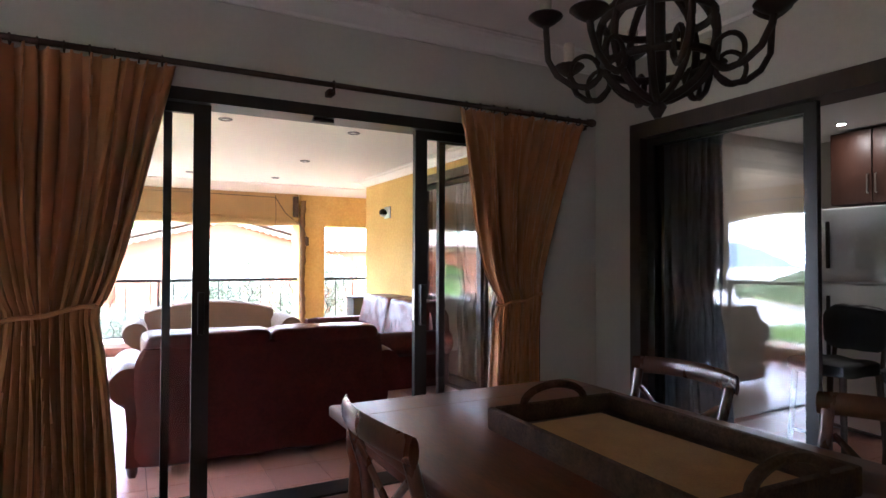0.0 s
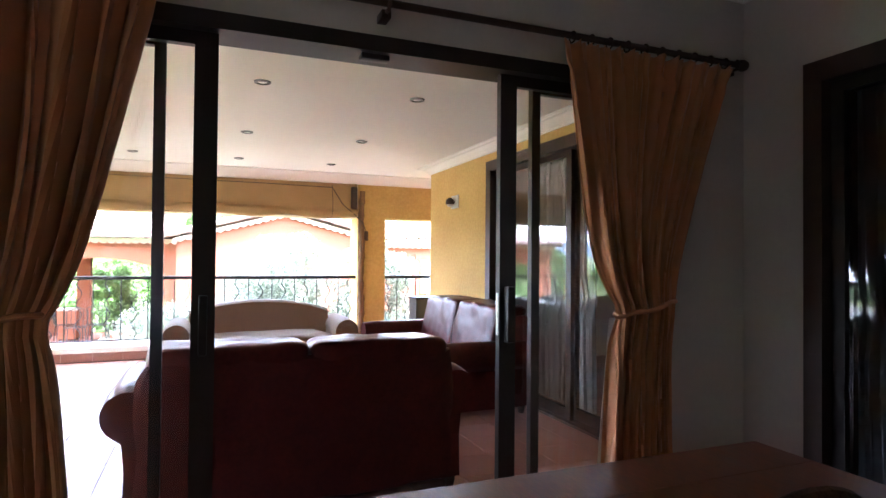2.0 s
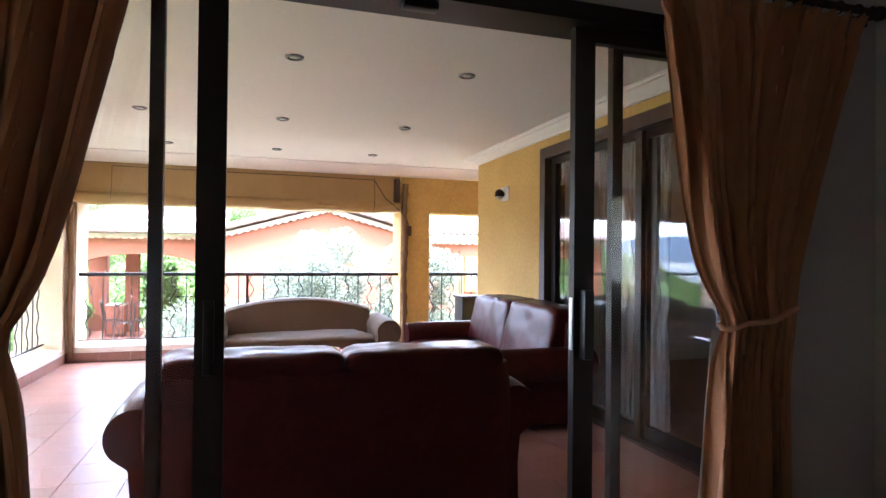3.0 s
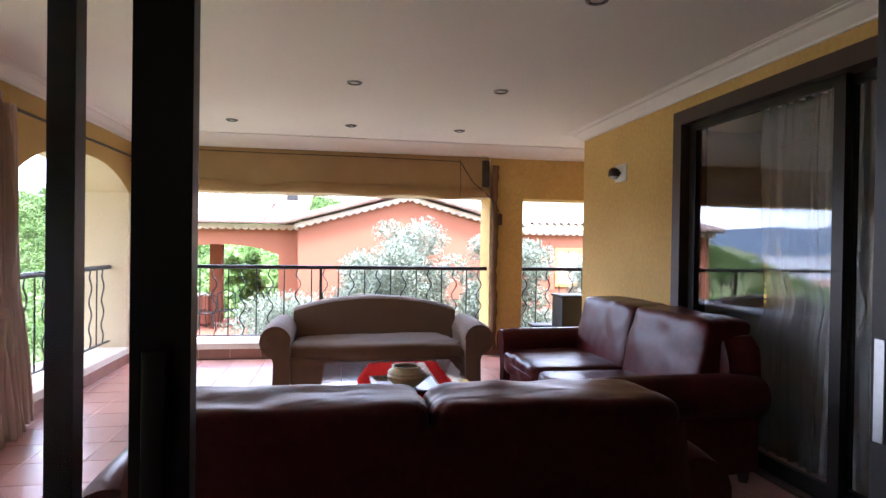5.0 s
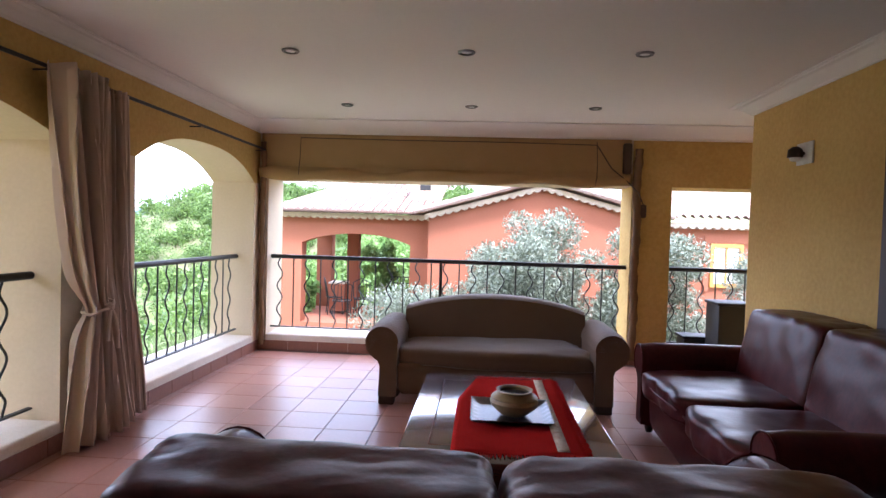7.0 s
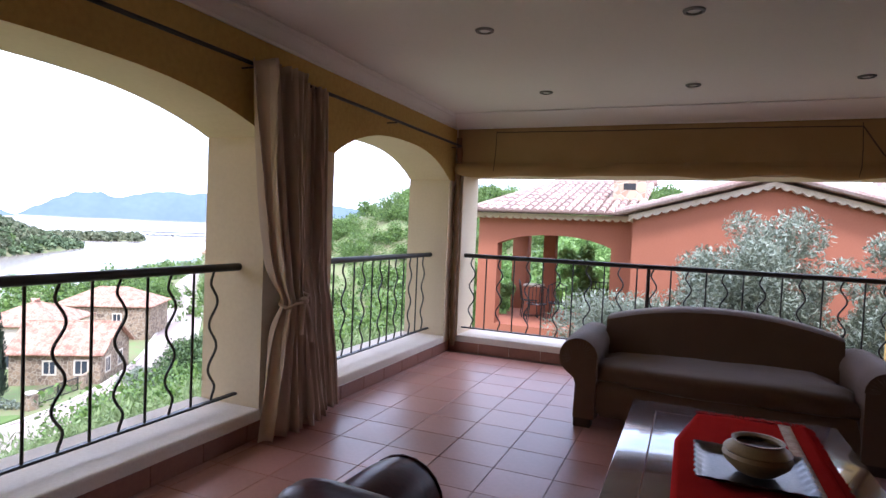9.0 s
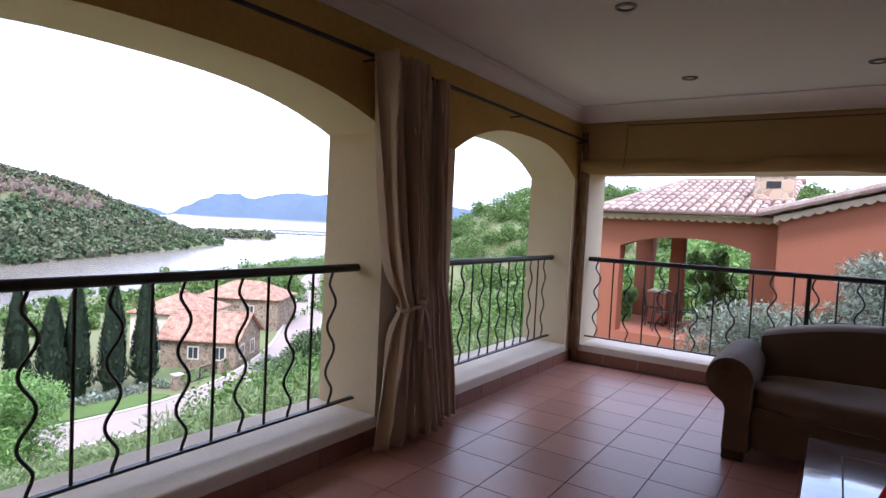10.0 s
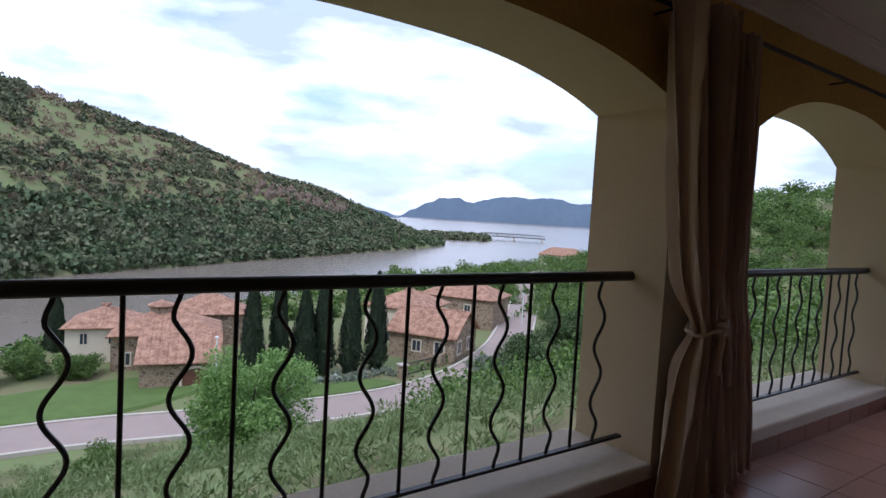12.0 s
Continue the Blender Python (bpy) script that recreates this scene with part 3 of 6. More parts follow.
# ---- curtains ----
def curtain(name, at, zt, top, tie, foot, zb, ztie, folds, cloth, label, turn=0.0, depth=0.05, group="", band=True, heading=True, seed=0.0, bow=(0.62, 0.62), lining=None, cord=0.011):
    """A pleated curtain gathered by a tie-back; top, tie and foot are (from, to) along its rail."""
    ob = thing(name, at, label, "curtain", group, turn=turn)
    bm = bmesh.new()

    def edge(w, k):
        if w > ztie:
            s = (w - ztie) / (zt - ztie)
            s = max(0.0, s) ** bow[k]
            return tie[k] + (top[k] - tie[k]) * s
        s = ((ztie - w) / (ztie - zb)) ** 0.7
        return tie[k] + (foot[k] - tie[k]) * s

    def f(u, v):
        w = zb + (zt - zb) * v
        a, b = edge(w, 0), edge(w, 1)
        near = math.exp(-((w - ztie) / 0.13) ** 2)
        phase = 2 * pi * folds * (u + 0.018 * sin(7 * u + seed) + 0.014 * sin(3.1 * w + 9 * u + seed) + 0.02 * noise.noise(Vector((u * 11 + seed, w * 0.6, 5.0))))
        amp = depth * (1 - 0.55 * near) * max(0.12, 0.72 + 0.75 * noise.noise(Vector((u * 8 + seed, w * 0.7, 1.3))))
        if heading and w > zt - 0.10:
            amp *= 0.55
            phase *= 1.0
        x = a + (b - a) * u + 0.012 * sin(2 * phase + 1)
        y = amp * sin(phase) + 0.35 * amp * sin(2.3 * phase + 1.1) - near * 0.03
        if w > zt - 0.02:
            w += 0.008 * sin(phase * 2.0)
        return (x, y, w)
    sheet(bm, f, folds * 14, 46)
    c = part("cloth", bm, cloth, ob)
    md = c.modifiers.new("thickness", "SOLIDIFY")
    md.thickness = 0.004
    if band:
        bm = bmesh.new()
        m, hw = (tie[0] + tie[1]) / 2, (tie[1] - tie[0]) / 2 + 0.018
        sweep(bm, [(m + hw * cos(t), (depth * 0.62 + 0.03) * sin(t) - 0.02, ztie + 0.035 * cos(t) + 0.006 * sin(5 * t)) for t in [2 * pi * k / 28 for k in range(29)]], cord, 8)
        part("tie_back", bm, cloth, ob)
    if lining:
        bm = bmesh.new()
        edge_y = depth * 0.4

        def lf(u, v):
            w = zb + 0.01 + (ztie - 0.06 - zb) * v
            a = edge(w, 0) - 0.035 * (1 - v)
            return (a + (0.10 - 0.04 * v) * u, edge_y + 0.014 * sin(9 * u + 2 * v + seed) + 0.02 * (1 - u), w)
        sheet(bm, lf, 12, 20)
        c = part("lining", bm, lining, ob, "pale curtain lining turned outward")
        c.modifiers.new("thickness", "SOLIDIFY").thickness = 0.003
    return ob


curtain("curtain", (0, 5.84, 0), 2.27, (0.95, 1.93), (1.255, 1.615), (1.17, 1.72), 0.03, 1.09, 12, GOLD, "gold pleated curtain gathered with a tie-back beside the door", group="dining room curtains", depth=0.055, bow=(0.62, 0.66))
curtain("curtain", (0, 5.84, 0), 2.27, (3.53, 4.52), (3.825, 4.12), (3.745, 4.13), 0.03, 1.085, 12, GOLD, "gold pleated curtain gathered with a tie-back near the room corner", group="dining room curtains", depth=0.055, seed=4.0, bow=(0.62, 1.35), lining=LINING)
rod = thing("curtain_rod", (0, 5.84, 2.295), "dark wooden curtain rod on iron brackets", "curtain rod")
bm = bmesh.new()
sweep(bm, [(0.85, 0, 0), (4.60, 0, 0)], 0.015, 12)
part("pole", bm, WOODFRAME, rod)
for x in (0.85, 4.60):
    bm = bmesh.new()
    lathe(bm, [(0.012, -0.03), (0.026, -0.02), (0.03, 0.0), (0.024, 0.02), (0.01, 0.03)], 14)
    bmesh.ops.rotate(bm, verts=bm.verts[:], matrix=Matrix.Rotation(pi / 2, 3, "Y"))
    bmesh.ops.translate(bm, verts=bm.verts[:], vec=(x, 0, 0))
    part("finial", bm, WOODFRAME, rod)
for x in (0.92, 2.735, 4.56):
    bm = bm_box(x - 0.02, x + 0.02, 0.03, 0.108, -0.045, -0.012, bevel=0.004)
    sweep(bm, [(x, 0.06, -0.02), (x, 0.0, -0.024), (x, -0.02, 0.0), (x, 0.0, 0.02)], 0.008, 8)
    part("bracket", bm, WOODFRAME, rod)
bm_ring = bmesh.new()
sweep(bm_ring, [(0, 0.024 * cos(t), 0.024 * sin(t)) for t in [2 * pi * k / 16 for k in range(17)]], 0.004, 6)
me = mesh_of("ring", bm_ring, WOODFRAME, True)
for k in range(20):
    r = new("ring", me)
    r.parent, r.location = rod, ((0.98 + 0.1 * k if k < 10 else 3.58 + 0.1 * (k - 10)), 0, -0.006)

# the terrace's curtains, gathered on the pier between the arches
knotted = curtain("curtain", (0.25, 0, 0), 2.19, (8.68, 9.05), (8.95, 9.10), (8.79, 9.40), 0.03, 0.84, 7, TAUPE, "taupe curtain knotted with its own cord on the pier", turn=90, depth=0.075, group="terrace curtains", heading=False, seed=2.0, cord=0.009)
curtain("curtain", (0.19, 0, 0), 2.17, (9.08, 9.38), (9.15, 9.46), (9.22, 9.66), 0.03, 0.84, 6, TAUPE, "taupe curtain hanging beside the pier", turn=90, depth=0.05, group="terrace curtains", band=False, heading=False, seed=7.0)
for s, l in ((-1, 0.20), (1, 0.26)):
    bm = bmesh.new()
    sweep(bm, [(9.03, -0.09, 0.84), (9.03 + 0.02 * s, -0.105, 0.79), (9.05 + 0.045 * s, -0.10, 0.84 - l * 0.6), (9.06 + 0.05 * s, -0.09, 0.84 - l)], [0.014, 0.012, 0.011, 0.015], 8)
    part("cord_tail", bm, TAUPE, knotted)
bm = bmesh.new()
lathe(bm, [(0.01, 0.815), (0.026, 0.828), (0.028, 0.85), (0.012, 0.864)], 12, 9.03, -0.09)
part("knot", bm, TAUPE, knotted)
for a, b in ((6.2, 8.76), (9.05, 11.86)):
    rod = thing("curtain_rod", (0.19, 0, 2.17), "thin dark iron curtain rod above an arch", "curtain rod", "terrace curtain rods")
    bm = bmesh.new()
    sweep(bm, [(0, a, 0), (0, b, 0)], 0.012, 10)
    part("pole", bm, IRON, rod)
    for y in (a + 0.05, (a + b) / 2 if a < 7 else 10.40, b - 0.05):
        part("bracket", bm_box(-0.088, 0.006, y - 0.005, y + 0.005, -0.021, -0.011, bevel=0.002, seg=1), IRON, rod)
    bm = bmesh.new()
    lathe(bm, [(0.012, -0.02), (0.022, 0.0), (0.012, 0.02)], 12)
    bmesh.ops.rotate(bm, verts=bm.verts[:], matrix=Matrix.Rotation(pi / 2, 3, "X"))
    bmesh.ops.translate(bm, verts=bm.verts[:], vec=(0, b if a < 7 else a, 0))
    part("finial", bm, IRON, rod)

# louvred shutter in the bedroom window
sh = thing("louvred_shutter", ((BW[0] + BW[1]) / 2, 10.40, BW[2]), "white louvred shutter in the bedroom window", "shutter", turn=90)
SW, SH = (BW[1] - BW[0]) / 2, BW[3] - BW[2]
part("frame", boxes((-0.018, 0.018, -SW, -SW + 0.04, 0, SH), (-0.018, 0.018, SW - 0.04, SW, 0, SH), (-0.018, 0.018, -SW + 0.04, SW - 0.04, 0, 0.05), (-0.018, 0.018, -SW + 0.04, SW - 0.04, SH - 0.05, SH)), WOODFRAME, sh, smooth=False)
slat = mesh_of("slat", bm_box(-0.024, 0.024, -SW + 0.04, SW - 0.04, -0.003, 0.003, bevel=0.002, seg=1), PLASTIC, False)
for k in range(22):
    o = new("slat", slat)
    o.parent, o.matrix_basis = sh, pose(0, 0, 0.085 + 0.06 * k, 0, 25, 0)

# sheer curtains behind the bedroom door
for y0, y1 in ((7.62, 8.45),):
    curtain("net_curtain", (5.02, 0, 0), 2.2, (y0, y1), (y0, y1), (y0, y1), 0.04, 1.0, 9, SHEER, "white net curtain behind the glass", turn=90, depth=0.04, band=False, heading=False, seed=y0)


# ---- rolled canvas blind ----
blind = thing("canvas_blind", (0, 11.90, 0), "tan canvas roll-up blind drawn up over the wide opening", "blind")
bm = bmesh.new()


def blind_f(u, v):
    x = 0.13 + 3.93 * u
    sag = 0.018 * sin(pi * u) + 0.012 * sin(9 * u) + 0.01 * sin(23 * u)
    if v < 0.45:
        return (x, 0.02 - 0.015 * v + 0.006 * sin(11 * u + 3 * v), 2.36 - (0.37 * v / 0.45))
    t = (v - 0.45) / 0.55 * 2 * pi * 0.92
    r = 0.055 + 0.008 * sin(14 * u)
    return (x, -0.01 - r * sin(t) * 0.9, 1.935 + r * cos(t) - sag + 0.008 * sin(31 * u + t))


sheet(bm, blind_f, 90, 30)
c = part("cloth", bm, CANVAS, blind)
c.modifiers.new("thickness", "SOLIDIFY").thickness = 0.005
bm = bmesh.new()
sweep(bm, [(0.57, -0.02, 2.31), (1.6, -0.03, 2.30), (2.8, -0.03, 2.30), (3.70, -0.02, 2.29)], 0.005, 6)
part("cord", bm, WOODFRAME, blind)
for x in (0.57, 3.70):
    bm = bmesh.new()
    sweep(bm, [(x, -0.02, 2.32), (x + 0.005, -0.05, 2.1), (x, -0.075, 1.95), (x - 0.01, -0.05, 1.87)], 0.004, 6)
    part("cord", bm, WOODFRAME, blind)
bm = bmesh.new()
sweep(bm, [(3.70, -0.03, 2.29), (3.85, -0.05, 2.05), (4.0, -0.06, 1.93), (4.13, -0.07, 1.80), (4.19, -0.06, 1.66)], 0.006, 6)
part("cord", bm, WOODFRAME, blind)
for x, r in ((4.135, 0.042), (0.155, 0.03)):
    bm = bmesh.new()
    sweep(bm, [(x + 0.008 * sin(7 * z + x), 0.008 + 0.006 * sin(5 * z), z) for z in [0.06 + 2.2 * k / 30 for k in range(31)]], [r * (1 + 0.18 * sin(2.3 * k)) for k in range(31)], 10)
    part("side_flap", bm, FLAP, blind, "rolled brown canvas side flap")
cleat = thing("blind_cleat", (4.20, NY, 1.62), "dark wooden cord block fixed to the pillar", "cleat")
part("block", bm_box(-0.035, 0.035, -0.05, -0.001, -0.07, 0.07, bevel=0.015), WOODFRAME, cleat)
strap = thing("blind_pulley", (4.02, NY, 2.16), "dark wooden pulley block at the head of the blind", "pulley")
bm = bm_box(-0.045, 0.045, -0.07, -0.001, -0.16, 0.16, bevel=0.02)
part("block", bm, WOODFRAME, strap)

# ---- downlights ----
proto = None
for x in (1.30, 2.41, 3.49):
    for y in (7.67, 9.34, 10.895):
        if proto is None:
            proto = thing("downlight", (x, y, CEIL), "small round recessed ceiling downlight with a steel ring, unlit", "ceiling light", "terrace downlights")
            bm = bmesh.new()
            lathe(bm, [(0.036, -0.002), (0.038, -0.012), (0.052, -0.010), (0.056, -0.001)], 24)
            part("ring", bm, PEWTER, proto)
            bm = bmesh.new()
            lathe(bm, [(0.0345, -0.003), (0.03, -0.006), (0.004, -0.0065)], 20)
            part("lamp", bm, LAMP, proto, "frosted lamp face")
        else:
            copy_thing(proto, pose(x, y, CEIL))

# wall lamp on the ochre wall
lampw = thing("wall_lamp", (EX, 9.87, 1.955), "small brown spotlight on a white wall plate", "wall lamp")
part("plate", bm_box(-0.014, -0.001, -0.10, 0.10, -0.075, 0.075, bevel=0.004), PLASTIC, lampw)
bm = bmesh.new()
sweep(bm, [(-0.012, 0, 0), (-0.035, 0, 0.0), (-0.05, -0.003, -0.004)], 0.012, 10)
part("arm", bm, BRONZE, lampw)
bm = bmesh.new()
lathe(bm, [(0.02, 0.045), (0.045, 0.025), (0.05, -0.025), (0.04, -0.03)], 18)
bmesh.ops.translate(bm, verts=bm.verts[:], vec=(-0.065, 0.015, 0))
part("head", bm, BRONZE, lampw)
bm = bmesh.new()
lathe(bm, [(0.038, -0.026), (0.03, -0.05), (0.01, -0.055)], 16)
bmesh.ops.translate(bm, verts=bm.verts[:], vec=(-0.065, 0.015, 0))
part("bulb", bm, LAMP, lampw)


# ---- sofas ----
def roll_arm(bm, x0, x1, y0, y1, h, r, out):
    """A scrolled arm: an upright slab with a roll along its top. out: -1 or 1, the side to which the roll leans."""
    xi = x1 if out < 0 else x0
    prof = [(xi, 0.06), (xi, h - r)]
    c = (xi + out * (r * 0.95), h - r)
    for k in range(15):
        t = pi - pi * 1.32 * k / 14
        prof.append((c[0] + out * r * cos(t), c[1] + r * sin(t)))
    prof += [(xi + out * r * 1.15, h - 2.1 * r), (xi + out * r * 1.05, 0.3), (xi + out * r * 1.1, 0.06)]
    n = 10
    rows = []
    for j in range(n + 1):
        y = y0 + (y1 - y0) * j / n
        s = 1 - 0.05 * (abs(2 * j / n - 1) ** 6)
        mx, mz = xi + out * r, h * 0.5
        rows.append([bm.verts.new((mx + (px - mx) * s, y, mz + (pz - mz) * s)) for px, pz in prof])
    for a, b in zip(rows, rows[1:]):
        for i in range(len(prof) - 1):
            bm.faces.new((a[i], a[i + 1], b[i + 1], b[i]))
        bm.faces.new((a[-1], a[0], b[0], b[-1]))
    bm.faces.new(rows[0])
    bm.faces.new(rows[-1][::-1])
    return bm


def piping(bm, pts, r=0.006):
    sweep(bm, pts, r, 6)
    return bm


def leather_sofa(at, turn, width, seats, label, group="leather sofas", depth=0.92, back=0.88, arm_h=0.62, arm_r=0.115, inset=0.12, frame_h=0.835):
    """Faces +y; origin at the middle of the back's foot."""
    ob = thing("leather_sofa", at, label, "sofa", group, turn=turn)
    hw, aw = width / 2, arm_r * 1.95
    part("base", puff(bmesh.new(), -hw + aw * 0.7, hw - aw * 0.7, 0.06, depth - 0.05, 0.05, 0.34, e=12, n=6, wob=0.003), LEATHER, ob)
    bmb = puff(bmesh.new(), -hw + inset, hw - inset, 0.02, 0.24, 0.05, frame_h, e=14, n=8, wob=0.004, seed=3)
    part("backrest", bmb, LEATHER, ob)
    for s in (-1, 1):
        bm = bmesh.new()
        x0, x1 = (-hw, -hw + aw) if s < 0 else (hw - aw, hw)
        roll_arm(bm, x0, x1, 0.04, depth - 0.02, arm_h, arm_r, s)
        part("arm", bm, LEATHER, ob)
        bm = bmesh.new()
        xi = x1 if s < 0 else x0
        c = (xi + s * arm_r * 0.95, arm_h - arm_r)
        piping(bm, [(xi + s * 0.05 * arm_r, depth - 0.019, 0.1 + 0.02), (xi + s * 0.05 * arm_r, depth - 0.019, arm_h / 2 + 0.95 * (arm_h / 2 - arm_r))] + [(c[0] - s * arm_r * 0.95 * cos(t), depth - 0.019, arm_h / 2 + 0.95 * (c[1] + arm_r * sin(t) - arm_h / 2)) for t in [pi * 1.25 * k / 12 for k in range(13)]])
        part("piping", bm, LEATHER, ob)
    inner = width - 2 * aw
    w = inner / seats
    for k in range(seats):
        xa, xb = -inner / 2 + w * k, -inner / 2 + w * (k + 1)
        c = part("seat_cushion", puff(bmesh.new(), xa + 0.004, xb - 0.004, 0.24, depth + 0.01, 0.30, 0.475, e=6.5, n=22, wob=0.005, seed=k * 3.1, crease=0.002), LEATHER, ob)
        part("seam", piping(bmesh.new(), [(xa + 0.05, depth - 0.005, 0.395), ((xa + xb) / 2, depth + 0.012, 0.392), (xb - 0.05, depth - 0.005, 0.395)]), LEATHER, c)
        bm = puff(bmesh.new(), xa - (0.05 if k == 0 else -0.004), xb + (0.05 if k == seats - 1 else -0.004), 0.10, 0.42, 0.42, back + 0.01, e=11.0, n=24, wob=0.0045, seed=k * 5.7 + 1, crease=0.002)
        for v in bm.verts:
            v.co.y -= (v.co.z - 0.42) * 0.22
        c = part("back_cushion", bm, LEATHER, ob)
        zt = back - 0.005
        part("seam", piping(bmesh.new(), [(xa + 0.05 + (xb - xa - 0.1) * q / 12, 0.345 - (zt - 0.42) * 0.22, zt - 0.012 * abs(2 * q / 12 - 1) ** 4 * 4 + 0.004 * sin(3.0 * q + k)) for q in range(13)], 0.005), LEATHER, c)
    for x in (-hw + 0.14, hw - 0.14):
        for y in (0.1, depth - 0.1):
            bm = bmesh.new()
            lathe(bm, [(0.022, 0.0), (0.03, 0.03), (0.032, 0.07)], 12, x, y)
            part("foot", bm, WOODFRAME, ob)
    return ob


leather_sofa((2.588, 6.68, 0), 0, 1.90, 2, "burgundy leather sofa with its back to the sliding door", back=0.858, arm_h=0.69, arm_r=0.12, inset=0.15, frame_h=0.80)
leather_sofa((4.68, 8.93, 0), 90, 2.05, 2, "burgundy leather sofa with slouched cushions against the ochre wall", back=0.895, depth=1.04)

# brown fabric sofa with a camel back
so = thing("fabric_sofa", (2.67, 10.98, 0), "brown fabric sofa with rolled arms and a curved back", "sofa", turn=180)
W3, D3 = 1.86, 0.90


def camel(u):
    return 0.685 + 0.115 * (1 - abs(2 * u - 1) ** 2.1)


bm = bmesh.new()
rows = []
for side in (0.02, 0.06, 0.20, 0.24):
    dz = -0.02 if side in (0.02, 0.24) else 0.0
    rows.append([bm.verts.new((-W3 / 2 + 0.16 + (W3 - 0.32) * k / 30, side - 0.05 * (1 if side < 0.1 else 0), camel(k / 30) + dz)) for k in range(31)])
low0 = [bm.verts.new((-W3 / 2 + 0.16 + (W3 - 0.32) * k / 30, 0.04, 0.08)) for k in range(31)]
low1 = [bm.verts.new((-W3 / 2 + 0.16 + (W3 - 0.32) * k / 30, 0.30, 0.40)) for k in range(31)]
rows = [low0] + rows + [low1]
for a, b in zip(rows, rows[1:]):
    for k in range(30):
        bm.faces.new((a[k], a[k + 1], b[k + 1], b[k]))
bm.faces.new([r[0] for r in rows])
bm.faces.new([r[-1] for r in rows][::-1])
part("backrest", bm, FABRIC, so)
part("base", puff(bmesh.new(), -W3 / 2 + 0.16, W3 / 2 - 0.16, 0.1, D3 - 0.03, 0.08, 0.34, e=14, n=6, wob=0.003), FABRIC, so)
part("seat_cushion", puff(bmesh.new(), -W3 / 2 + 0.2, W3 / 2 - 0.2, 0.22, D3 + 0.01, 0.30, 0.46, e=5.5, n=12, wob=0.006), FABRIC, so)
for s in (-1, 1):
    bm = bmesh.new()
    x0, x1 = (-W3 / 2 - 0.08, -W3 / 2 + 0.19) if s < 0 else (W3 / 2 - 0.19, W3 / 2 + 0.08)
    roll_arm(bm, x0, x1, 0.06, D3 - 0.02, 0.625, 0.135, s)
    a = part("arm", bm, FABRIC, so)
    xi = x1 if s < 0 else x0
    for k in range(18):
        t = pi * 1.15 * k / 17
        c = (xi + s * 0.128, 0.485)
        bm = bmesh.new()
        sweep(bm, [(c[0] - s * 0.05 * cos(t), D3 - 0.02, c[1] + 0.05 * sin(t)), (c[0] - s * 0.09 * cos(t), D3 - 0.019, c[1] + 0.09 * sin(t)), (c[0] - s * 0.122 * cos(t), D3 - 0.024, c[1] + 0.12 * sin(t))], [0.002, 0.005, 0.003], 5)
        part("pleat", bm, FABRIC, a)
for x in (-W3 / 2 + 0.1, W3 / 2 - 0.1):
    for y in (0.12, D3 - 0.1):
        part("foot", bm_box(x - 0.06, x + 0.06, y - 0.05, y + 0.05, 0, 0.09, bevel=0.01), WOODFRAME, so)

# ---- coffee table ----
ct = thing("coffee_table", (2.68, 8.635, 0), "square dark polished wooden coffee table with a panelled top", "coffee table")
CW, CL = 0.455, 0.705
part("tabletop", bm_box(-CW, CW, -CL, CL, 0.42, 0.46, bevel=0.006), TABLEWOOD, ct)
for y in (-CL + 0.17, CL - 0.17):
    part("inlay_line", bm_box(-CW + 0.12, CW - 0.12, y - 0.003, y + 0.003, 0.4585, 0.4612), GROUT, ct)
for x in (-CW + 0.12, CW - 0.12):
    part("inlay_line", bm_box(x - 0.003, x + 0.003, -CL + 0.17, CL - 0.17, 0.4585, 0.4612), GROUT, ct)
part("apron", boxes((-CW + 0.06, CW - 0.06, -CL + 0.06, -CL + 0.085, 0.33, 0.42), (-CW + 0.06, CW - 0.06, CL - 0.085, CL - 0.06, 0.33, 0.42), (-CW + 0.06, -CW + 0.085, -CL + 0.085, CL - 0.085, 0.33, 0.42), (CW - 0.085, CW - 0.06, -CL + 0.085, CL - 0.085, 0.33, 0.42)), TABLEWOOD, ct, smooth=False)
for x in (-1, 1):
    for y in (-1, 1):
        cx, cy = x * (CW - 0.075), y * (CL - 0.075)
        part("leg", bm_box(cx - 0.04, cx + 0.04, cy - 0.04, cy + 0.04, 0, 0.42, bevel=0.006), TABLEWOOD, ct)

cl = thing("table_runner", (2.72, 8.62, 0.463), "red woven cloth with fringed ends and a cream stripe", "cloth")
bm = bmesh.new()
sheet(bm, lambda u, v: (-0.28 + 0.24 * max(0, v - 0.62) * (1 - u) + 0.55 * u, -0.60 + 1.20 * v + 0.02 * u, 0.003 + 0.002 * sin(9 * u + 5 * v)), 24, 36)
c = part("cloth", bm, REDCLOTH, cl)
c.modifiers.new("thickness", "SOLIDIFY").thickness = 0.003
bm = bmesh.new()
sheet(bm, lambda u, v: (0.155 + 0.05 * u, -0.58 + 1.16 * v + 0.02, 0.0085 + 0.002 * sin(9 * 0.8 + 5 * v)), 2, 36)
c = part("stripe", bm, STRIPE, cl, "cream woven stripe")
c.modifiers.new("thickness", "SOLIDIFY").thickness = 0.002
bm = bmesh.new()
for k in range(70):
    for x, y, d in ((-0.28 + 0.55 * k / 69, -0.60 + 0.02 * k / 69, -1), (-0.19 + 0.46 * k / 69, 0.60 + 0.02 * k / 69, 1)):
        sweep(bm, [(x, y, 0.005), (x + random.uniform(-0.006, 0.006), y + d * random.uniform(0.03, 0.055), 0.003)], 0.003, 4)
